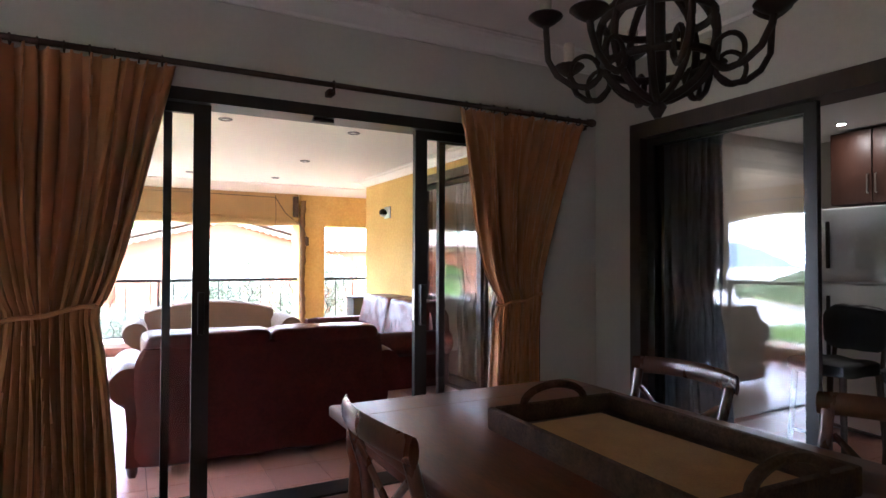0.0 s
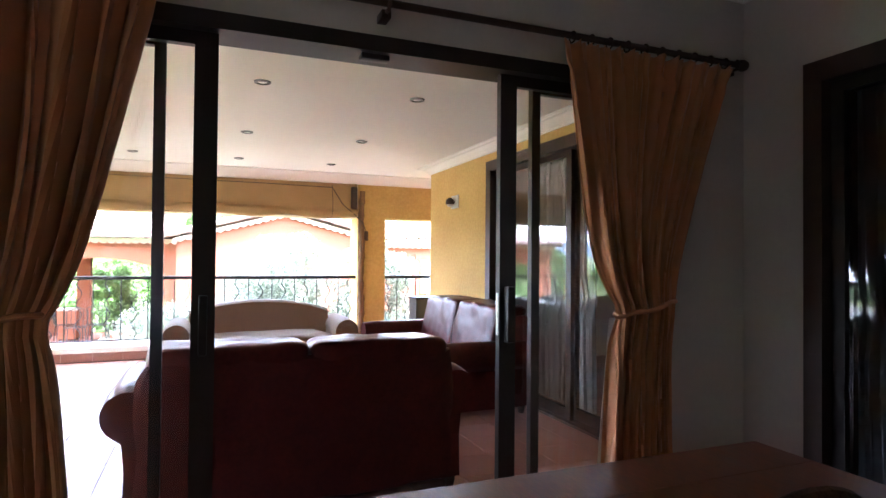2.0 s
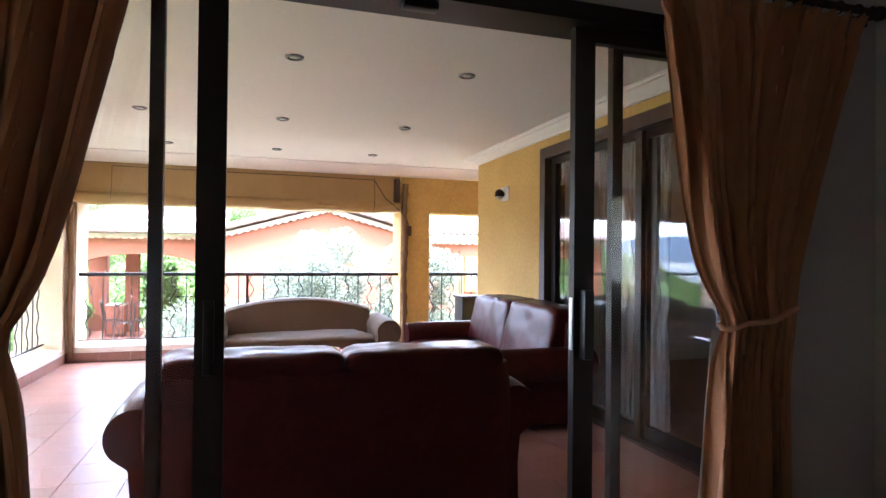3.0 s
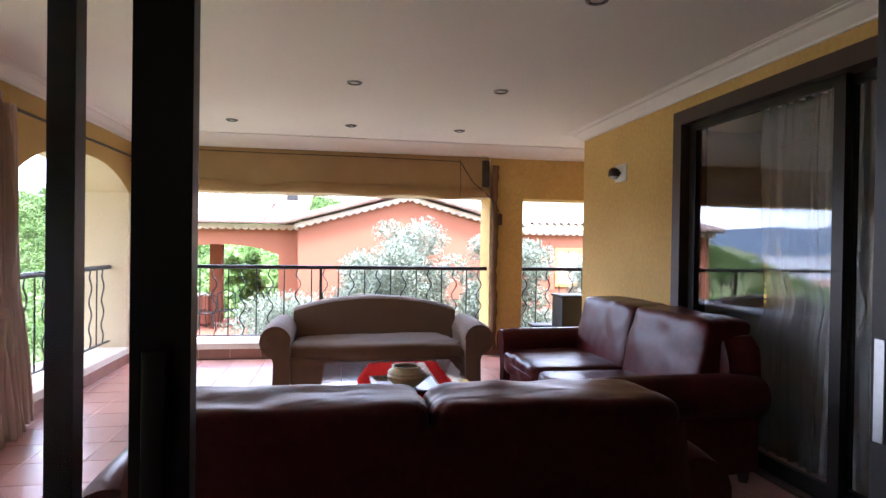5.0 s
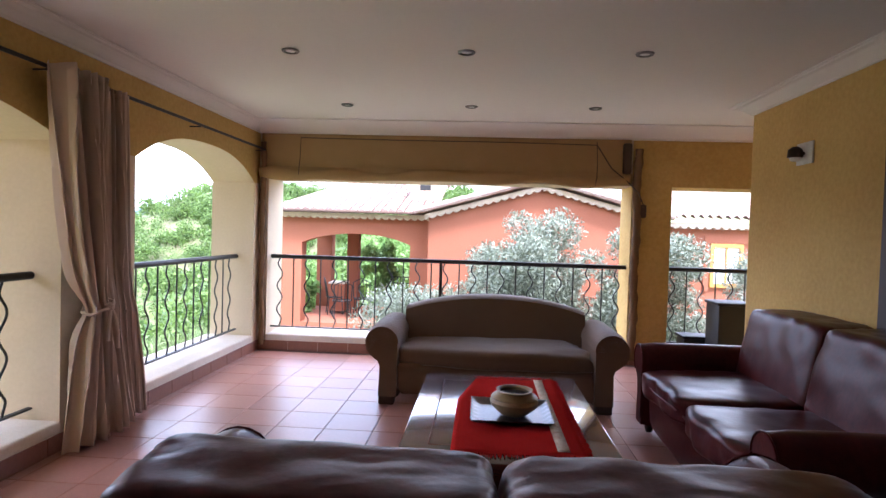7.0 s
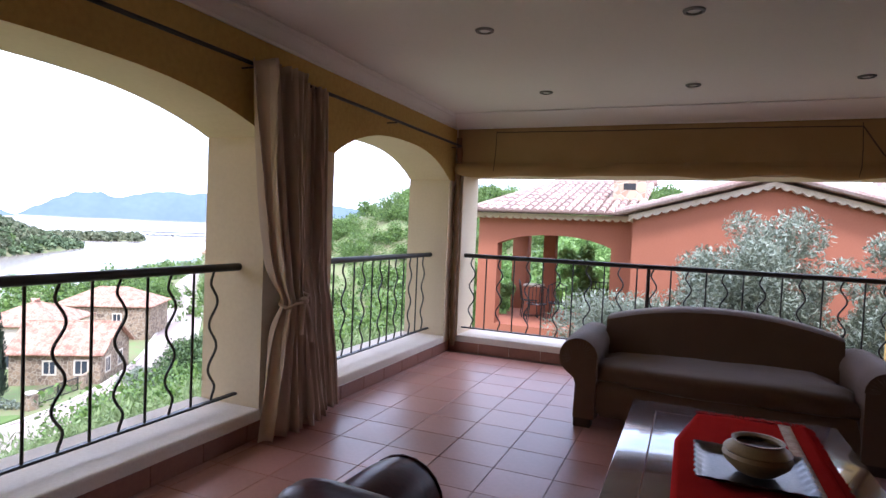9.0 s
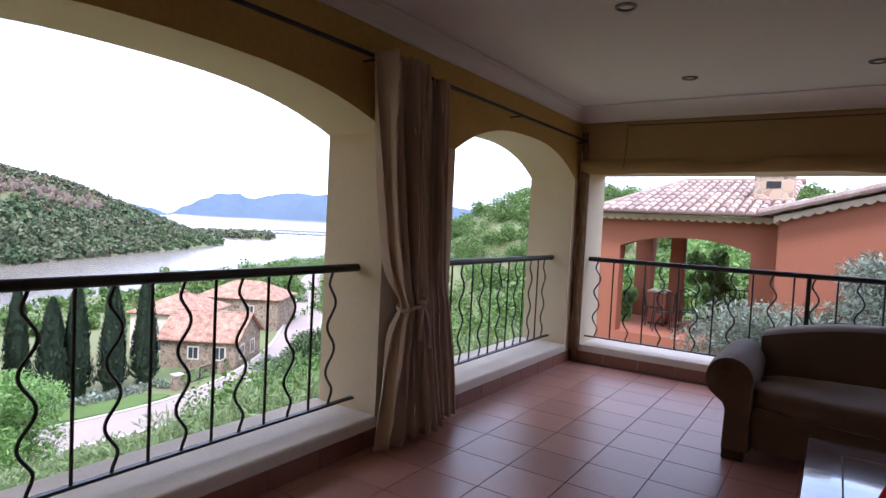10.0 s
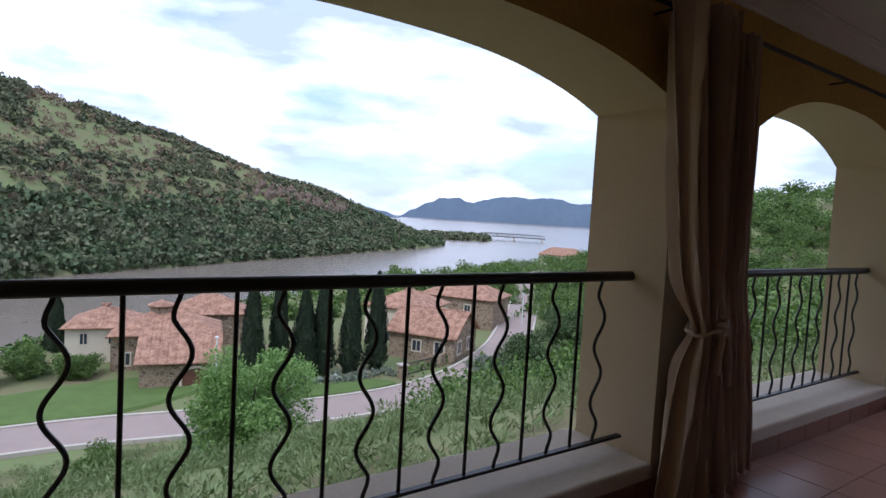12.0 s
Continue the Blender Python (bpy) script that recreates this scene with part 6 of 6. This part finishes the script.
# porch roof of single barrel tiles
porch_roof = part("porch_roof", boxes((-1.9, 1.4, 18.45, 21.7, 1.6, 1.68)), ORANGE, oh, smooth=False)
bm = bmesh.new()
L, Wt = 0.50, 0.084
prev = None
for j, (yy, sc) in enumerate(((0.0, 1.0), (L, 0.82))):
    row = [bm.verts.new((Wt * sc * cos(pi * k / 8), yy, Wt * 1.1 * sc * sin(pi * k / 8))) for k in range(9)]
    if prev:
        for k in range(8):
            bm.faces.new((prev[k], prev[k + 1], row[k + 1], row[k]))
    else:
        bm.faces.new(row)
    prev = row
barrel = mesh_of("roof_tile", bm, ROOFTILE, True)
tiltx = math.degrees(math.atan2(0.90, 3.7))
for c in range(21):
    for r in range(9):
        x, y = -2.0 + 0.172 * c + 0.01 * ((c * 7 + r * 3) % 3 - 1), 18.25 + 0.42 * r
        if x < -2.05 + max(0, (r - 0.5)) * 0.13:
            continue
        t = new("roof_tile", barrel)
        t.parent = porch_roof
        t.matrix_basis = pose(x, y, 1.70 + 0.2432 * (y - 18.25) + 0.012, tiltx - 2.0, 0, 0)
bm = bmesh.new()
v = [bm.verts.new(p) for p in ((-2.08, 18.22, 1.69), (1.5, 18.22, 1.69), (1.5, 22.0, 2.61), (-1.0, 22.0, 2.61))]
bm.faces.new(v)
v2 = [bm.verts.new(p) for p in ((-2.08, 18.22, 1.685), (-1.0, 22.0, 2.605), (-2.08, 25.5, 1.685))]
bm.faces.new(v2)
o = part("roof_bed", bm, SHADEDBED, porch_roof)
o.modifiers.new("thickness", "SOLIDIFY").thickness = 0.05
bm = bmesh.new()
sweep(bm, [(-2.08, 18.22, 1.73), (-1.0, 22.0, 2.66), (1.6, 22.0, 2.66)], 0.075, 8)
part("ridge", bm, ROOFTILE, porch_roof)


# porch furniture: iron chairs and a clay urn, railing
def garden_chair(x, y, turn):
    ob = thing("garden_chair", (x, y, -0.78), "black wrought iron garden chair on the porch", "chair", "porch chairs", turn=turn)
    bm = bmesh.new()
    sweep(bm, [(0.22 * cos(t), 0.2 * sin(t), 0.42) for t in [2 * pi * k / 16 for k in range(17)]], 0.014, 6)
    for k in range(5):
        sweep(bm, [(-0.16 + 0.08 * k, -0.17, 0.42), (-0.16 + 0.08 * k, 0.17, 0.42)], 0.009, 5)
    part("seat", bm, IRON, ob)
    bm = bmesh.new()
    sweep(bm, [(-0.2, -0.18, 0.42), (-0.21, -0.24, 0.8), (0, -0.26, 0.9), (0.21, -0.24, 0.8), (0.2, -0.18, 0.42)], 0.014, 6)
    for k in range(4):
        sweep(bm, [(-0.12 + 0.08 * k, -0.19, 0.42), (-0.12 + 0.08 * k, -0.25, 0.86)], 0.008, 5)
    part("backrest", bm, IRON, ob)
    for sx in (-1, 1):
        for sy in (-1, 1):
            bm = bmesh.new()
            sweep(bm, [(sx * 0.17, sy * 0.15, 0.42), (sx * 0.2, sy * 0.19, 0)], 0.012, 6)
            part("leg", bm, IRON, ob)
    return ob


garden_chair(-0.75, 19.4, 20)
garden_chair(-0.35, 19.9, 200)
garden_chair(-1.1, 20.1, -70)
ch_box = thing("porch_chest", (-1.05, 20.3, -0.78), "red-brown chest with a pale top on the porch", "chest")
part("body", bm_box(-0.20, 0.20, -0.2, 0.2, 0.06, 0.74, bevel=0.02), ORANGE, ch_box)
part("lid", bm_box(-0.22, 0.22, -0.22, 0.22, 0.74, 0.79, bevel=0.02), WINTRIM, ch_box, "pale lid")
for x in (-0.15, 0.15):
    for y in (-0.15, 0.15):
        part("foot", bm_box(x - 0.03, x + 0.03, y - 0.03, y + 0.03, 0.0, 0.06, bevel=0.004, seg=1), WOODFRAME, ch_box)
pr = thing("porch_railing", (0.15, 21.6, -0.78), "dark lattice railing at the back of the porch", "railing")
bm = bmesh.new()
for k in range(9):
    sweep(bm, [(k * 0.1, 0, 0), (k * 0.1, 0, 0.85)], 0.012, 5)
part("bars", bm, IRON, pr)
bm = bmesh.new()
for z in (0.12, 0.5, 0.68, 0.85):
    sweep(bm, [(-0.05, 0, z), (0.85, 0, z)], 0.014, 5)
part("rails", bm, IRON, pr)


# ---- dining room ----
DRAPE = mat("blue_grey_drape_cloth", (0.30, 0.33, 0.37), (0.20, 0.225, 0.26), rough=0.9, scale=5, fine=200, bump=0.2, var=0.35, spec=0.1)
curtain("curtain", (5.03, 0, 0), 2.18, (5.12, 5.62), (5.16, 5.60), (5.02, 5.60), 0.03, 1.0, 8, DRAPE, "blue-grey curtain hanging behind the kitchen door glass", turn=90, depth=0.045, band=False, heading=False, seed=3.0)
dt = thing("dining_table", (3.05, 3.85, 0), "large polished dark wooden dining table", "dining table")
TX, TY = 0.60, 1.12
part("tabletop", bm_box(-TX, TX, -TY, TY, 0.715, 0.76, bevel=0.012, seg=3), DINEWOOD, dt)
for y in (-TY + 0.2, TY - 0.2):
    part("inlay_line", bm_box(-TX + 0.01, TX - 0.01, y - 0.002, y + 0.002, 0.7585, 0.7608), GROUT, dt)
part("apron", boxes((-TX + 0.08, TX - 0.08, -TY + 0.08, -TY + 0.105, 0.62, 0.715), (-TX + 0.08, TX - 0.08, TY - 0.105, TY - 0.08, 0.62, 0.715), (-TX + 0.08, -TX + 0.105, -TY + 0.105, TY - 0.105, 0.62, 0.715), (TX - 0.105, TX - 0.08, -TY + 0.105, TY - 0.105, 0.62, 0.715)), DINEWOOD, dt, smooth=False)
for x in (-1, 1):
    for y in (-1, 1):
        bm = bmesh.new()
        lathe(bm, [(0.03, 0), (0.04, 0.05), (0.032, 0.12), (0.05, 0.4), (0.042, 0.55), (0.055, 0.6), (0.055, 0.715)], 16, x * (TX - 0.1), y * (TY - 0.1))
        part("leg", bm, DINEWOOD, dt)


def dining_chair():
    """Faces +y; the back is at -y."""
    ob = thing("dining_chair", (0, 0, 0), "polished red-brown wooden dining chair with a crossed back", "chair", "chairs round the table")
    part("seat", bm_box(-0.22, 0.22, -0.2, 0.22, 0.43, 0.465, bevel=0.012), CHAIRWOOD, ob)
    for s in (-1, 1):
        bm = bmesh.new()
        sweep(bm, [(s * 0.20, -0.20, 0), (s * 0.20, -0.205, 0.44), (s * 0.205, -0.235, 0.7), (s * 0.215, -0.285, 0.87)], 0.019, 10)
        part("back_post", bm, CHAIRWOOD, ob)
        bm = bmesh.new()
        sweep(bm, [(s * 0.19, 0.18, 0), (s * 0.19, 0.18, 0.44)], [0.016, 0.021], 10)
        part("leg", bm, CHAIRWOOD, ob)
        bm = bmesh.new()
        sweep(bm, [(s * 0.19, -0.21, 0.52), (0, -0.243, 0.66), (-s * 0.19, -0.27, 0.80)], 0.011, 8)
        part("cross_slat", bm, CHAIRWOOD, ob)
        bm = bmesh.new()
        sweep(bm, [(s * 0.20, -0.2, 0.2), (s * 0.19, 0.18, 0.2)], 0.011, 8)
        part("stretcher", bm, CHAIRWOOD, ob)
    bm = bmesh.new()

    def rail(u, v):
        x = -0.245 + 0.49 * u
        t = 2 * pi * v
        return (x, -0.285 - 0.045 * (1 - (2 * u - 1) ** 2) - 0.014 * cos(t), 0.885 + 0.036 * sin(t) + 0.012 * (1 - (2 * u - 1) ** 2))
    g = sheet(bm, rail, 20, 12)
    bmesh.ops.remove_doubles(bm, verts=bm.verts[:], dist=1e-5)
    bmesh.ops.holes_fill(bm, edges=bm.edges[:])
    part("top_rail", bm, CHAIRWOOD, ob)
    return ob


ch = dining_chair()
ch.matrix_basis = pose(3.40, 4.33, 0, 0, 0, 90)
copy_thing(ch, pose(3.40, 3.56, 0, 0, 0, 90))
copy_thing(ch, pose(2.63, 4.20, 0, 0, 0, -90))

ty = thing("wicker_tray", (3.08, 3.95, 0.762), "dark wicker serving tray with loop handles on the table", "tray", turn=-2)
part("base", bm_box(-0.25, 0.25, -0.42, 0.42, 0.0, 0.014, bevel=0.004), WICKER, ty)
for b in ((-0.27, -0.245, -0.44, 0.44), (0.245, 0.27, -0.44, 0.44), (-0.245, 0.245, -0.44, -0.415), (-0.245, 0.245, 0.415, 0.44)):
    part("side", bm_box(*b, 0.0, 0.075, bevel=0.008), WICKER, ty)
for y in (-0.43, 0.43):
    bm = bmesh.new()
    sweep(bm, [(0.13 * cos(t), y, 0.07 + 0.06 * sin(t)) for t in [pi * k / 12 for k in range(13)]], 0.014, 8)
    part("handle", bm, WICKER, ty)
mt = solo("woven_mat", bm_box(-0.17, 0.17, -0.36, 0.36, 0.0, 0.01, bevel=0.003), MATGOLD, "golden woven mat lying in the wicker tray", "mat", at=(3.08, 3.95, 0.779))

# ---- chandelier ----
cd = thing("chandelier", (2.885, 3.725, 1.862), "bronze iron globe chandelier with eight candle arms, unlit", "chandelier")
R = 0.14
for k in range(5):
    a = pi * k / 5
    bm = bmesh.new()
    sweep(bm, [(R * sin(t) * cos(a), R * sin(t) * sin(a), -R * 1.02 * cos(t)) for t in [2 * pi * j / 36 for j in range(37)]], 0.0095, 8, cap=False)
    part("globe_hoop", bm, BRONZE, cd)
for z in (-0.055, 0.055):
    rr = sqrt(R * R - z * z)
    bm = bmesh.new()
    sweep(bm, [(rr * cos(t), rr * sin(t), z) for t in [2 * pi * j / 36 for j in range(37)]], 0.010, 8, cap=False)
    part("globe_band", bm, BRONZE, cd)
bm = bmesh.new()
sweep(bm, [(0, 0, -R), (0, 0, 0.30), (0, 0, RCEIL - 1.857 - 0.03)], [0.02, 0.02, 0.009], 10)
part("stem", bm, BRONZE, cd)
bm = bmesh.new()
lathe(bm, [(0.008, -R - 0.045), (0.022, -R - 0.02), (0.012, -R)], 14)
part("finial", bm, BRONZE, cd)
bm = bmesh.new()
lathe(bm, [(0.02, RCEIL - 1.857 - 0.05), (0.06, RCEIL - 1.857 - 0.012), (0.062, RCEIL - 1.857 - 0.002)], 20)
part("ceiling_rose", bm, BRONZE, cd)
for k in range(8):
    a = 2 * pi * (k + 0.25) / 8
    ca, sa = cos(a), sin(a)
    hi = 0.06 if k % 2 else -0.005
    bm = bmesh.new()
    pts = [(0.125, -0.05), (0.14, -0.085), (0.17, -0.105), (0.205, -0.10), (0.24, -0.075), (0.262, -0.035), (0.268, 0.0 + hi)]
    sweep(bm, [(r * ca, r * sa, z) for r, z in pts], 0.0078, 8)
    arm = part("arm", bm, BRONZE, cd)
    bm = bmesh.new()
    sweep(bm, [((0.172 + 0.035 * cos(t)) * ca, (0.172 + 0.035 * cos(t)) * sa, -0.068 + 0.04 * sin(t)) for t in [2 * pi * j / 20 for j in range(21)]], 0.006, 6, cap=False)
    part("scroll", bm, BRONZE, arm)
    bm = bmesh.new()
    lathe(bm, [(0.012, hi - 0.012), (0.03, hi), (0.043, hi + 0.012), (0.04, hi + 0.016), (0.012, hi + 0.008)], 18, 0.268 * ca, 0.268 * sa)
    part("drip_pan", bm, BRONZE, arm)
    bm = bmesh.new()
    lathe(bm, [(0.015, hi + 0.01), (0.015, hi + 0.075), (0.009, hi + 0.08)], 14, 0.268 * ca, 0.268 * sa)
    part("candle", bm, CANDLE, arm, "ivory candle sleeve")

# ---- kitchen beyond the glass door ----
for y in (5.22, 4.57, 3.92):
    cab = thing("wall_cabinet", (7.0, y, 1.80), "dark wooden kitchen wall cabinet with steel handles", "cabinet", "kitchen wall cabinets")
    part("body", bm_box(-0.02, 0.345, -0.32, 0.32, 0, 0.60, bevel=0.004), CABINET, cab)
    for s in (-1, 1):
        d = part("door", bm_box(-0.04, -0.021, s * 0.16 - 0.155, s * 0.16 + 0.155, 0.005, 0.595, bevel=0.004), CABINET, cab)
        bm = bmesh.new()
        sweep(bm, [(-0.04, s * 0.03, 0.08), (-0.06, s * 0.03, 0.085), (-0.06, s * 0.03, 0.23), (-0.04, s * 0.03, 0.235)], 0.005, 6)
        part("handle", bm, STEEL, d, "steel handle")
base = thing("kitchen_counter", (7.0, 3.64, 0), "white kitchen counter block under the wall cabinets", "counter")
part("body", bm_box(-0.25, 0.345, -1.0, 1.0, 0, 0.86, bevel=0.004), ENAMEL, base)
part("worktop", bm_box(-0.28, 0.345, -1.02, 1.02, 0.86, 0.90, bevel=0.006), WOODFRAME, base)
fr = thing("fridge", (6.74, 5.12, 0), "tall white fridge freezer with dark handles", "fridge")
part("body", bm_box(0, 0.6, -0.42, 0.42, 0.0, 1.76, bevel=0.012), ENAMEL, fr)
for z0, z1 in ((0.04, 1.16), (1.175, 1.75)):
    d = part("door", bm_box(-0.06, -0.003, -0.415, 0.415, z0, z1, bevel=0.015), ENAMEL, fr)
    part("handle", bm_box(-0.085, -0.06, 0.27, 0.295, z0 + 0.1, z1 - 0.1, bevel=0.006), FRAME, d, "dark handle")
sp = thing("ceiling_spotlight", (6.70, 5.31, 2.42), "small lit recessed ceiling spotlight", "ceiling light")
bm = bmesh.new()
lathe(bm, [(0.03, -0.002), (0.032, -0.01), (0.045, -0.008), (0.048, -0.001)], 20)
part("ring", bm, STEEL, sp)
bm = bmesh.new()
lathe(bm, [(0.029, -0.003), (0.028, -0.007), (0.004, -0.008)], 16)
part("lamp", bm, SPOTON, sp, "lit lamp face")


def bar_stool():
    ob = thing("bar_stool", (0, 0, 0), "dark upholstered bar stool with a low padded back", "stool", "bar stools")
    part("seat", puff(bmesh.new(), -0.21, 0.21, -0.2, 0.2, 0.62, 0.72, e=5, n=5), DARKHIDE, ob)
    bm = puff(bmesh.new(), -0.21, 0.21, -0.23, -0.15, 0.76, 1.05, e=5, n=6)
    part("backrest", bm, DARKHIDE, ob)
    for x in (-0.16, 0.16):
        bm = bmesh.new()
        sweep(bm, [(x, -0.18, 0.66), (x, -0.2, 0.8)], 0.014, 8)
        part("back_post", bm, WOODFRAME, ob)
        for y in (-0.15, 0.15):
            bm = bmesh.new()
            sweep(bm, [(x * 1.2, y * 1.2, 0), (x, y, 0.64)], [0.016, 0.02], 8)
            part("leg", bm, WOODFRAME, ob)
    for y in (-0.165, 0.165):
        bm = bmesh.new()
        sweep(bm, [(-0.18, y, 0.25), (0.18, y, 0.25)], 0.011, 8)
        part("stretcher", bm, WOODFRAME, ob)
    return ob


st = bar_stool()
st.matrix_basis = pose(5.70, 4.83, 0, 0, 0, 80)
copy_thing(st, pose(5.75, 4.33, 0, 0, 0, 95))


# ---- floor tiles and skirting ----
T = 0.333
bm = bm_box(-T / 2 + 0.002, T / 2 - 0.002, -T / 2 + 0.002, T / 2 - 0.002, -0.007, 0.0, bevel=0.0015, seg=1)
tile_mesh = mesh_of("tile", bm, TILE, False)
floor_ob = bpy.data.objects["floor"]
rest = []
for j in range(-32, 9):
    for i in range(-11, 23):
        x, y = 1.188 + T * (i - 0.5), 9.86 + T * (j + 0.5)
        if x > 8.1 or y < -0.5 or y > NY + 0.05 or x < -2.3 or (x < WX - 0.1 and y > 6.1):
            continue
        if 6.0 < y and x < EX:
            t = new("tile", tile_mesh)
            t.location, t.parent = (x, y, 0), floor_ob
        else:
            rest.append((x, y))
bm = bmesh.new()
for x, y in rest:
    box(bm, x - T / 2 + 0.003, x + T / 2 - 0.003, y - T / 2 + 0.003, y + T / 2 - 0.003, -0.007, 0.0)
solo("tile_field", bm, TILE, "terracotta floor tiles of the rooms", "tiles", "stuff", False)
structure("floor_room", boxes((-2.6, WO, -0.8, 6.15, -0.25, -0.006)), GROUT, "dark joints of the dining room floor")
SK = bm_box(-0.165, 0.165, -0.008, 0.0, 0.0, 0.105, bevel=0.002, seg=1)
skm = mesh_of("skirting_tile", SK, SKIRT, False)
sk = tagged(new("baseboard"), "brown tile skirting along the terrace walls", "baseboard", kind="structure")
for k in range(18):
    t = new("skirting_tile", skm)
    t.parent, t.matrix_basis = sk, pose(WX + 0.016, 6.32 + 0.333 * k, 0, 0, 0, 90)
for k in range(13):
    t = new("skirting_tile", skm)
    t.parent, t.matrix_basis = sk, pose(WX + 0.19 + 0.333 * k, NY - 0.016, 0)
for k in range(5):
    t = new("skirting_tile", skm)
    t.parent, t.matrix_basis = sk, pose(EX, 9.22 + 0.333 * k, 0, 0, 0, -90)
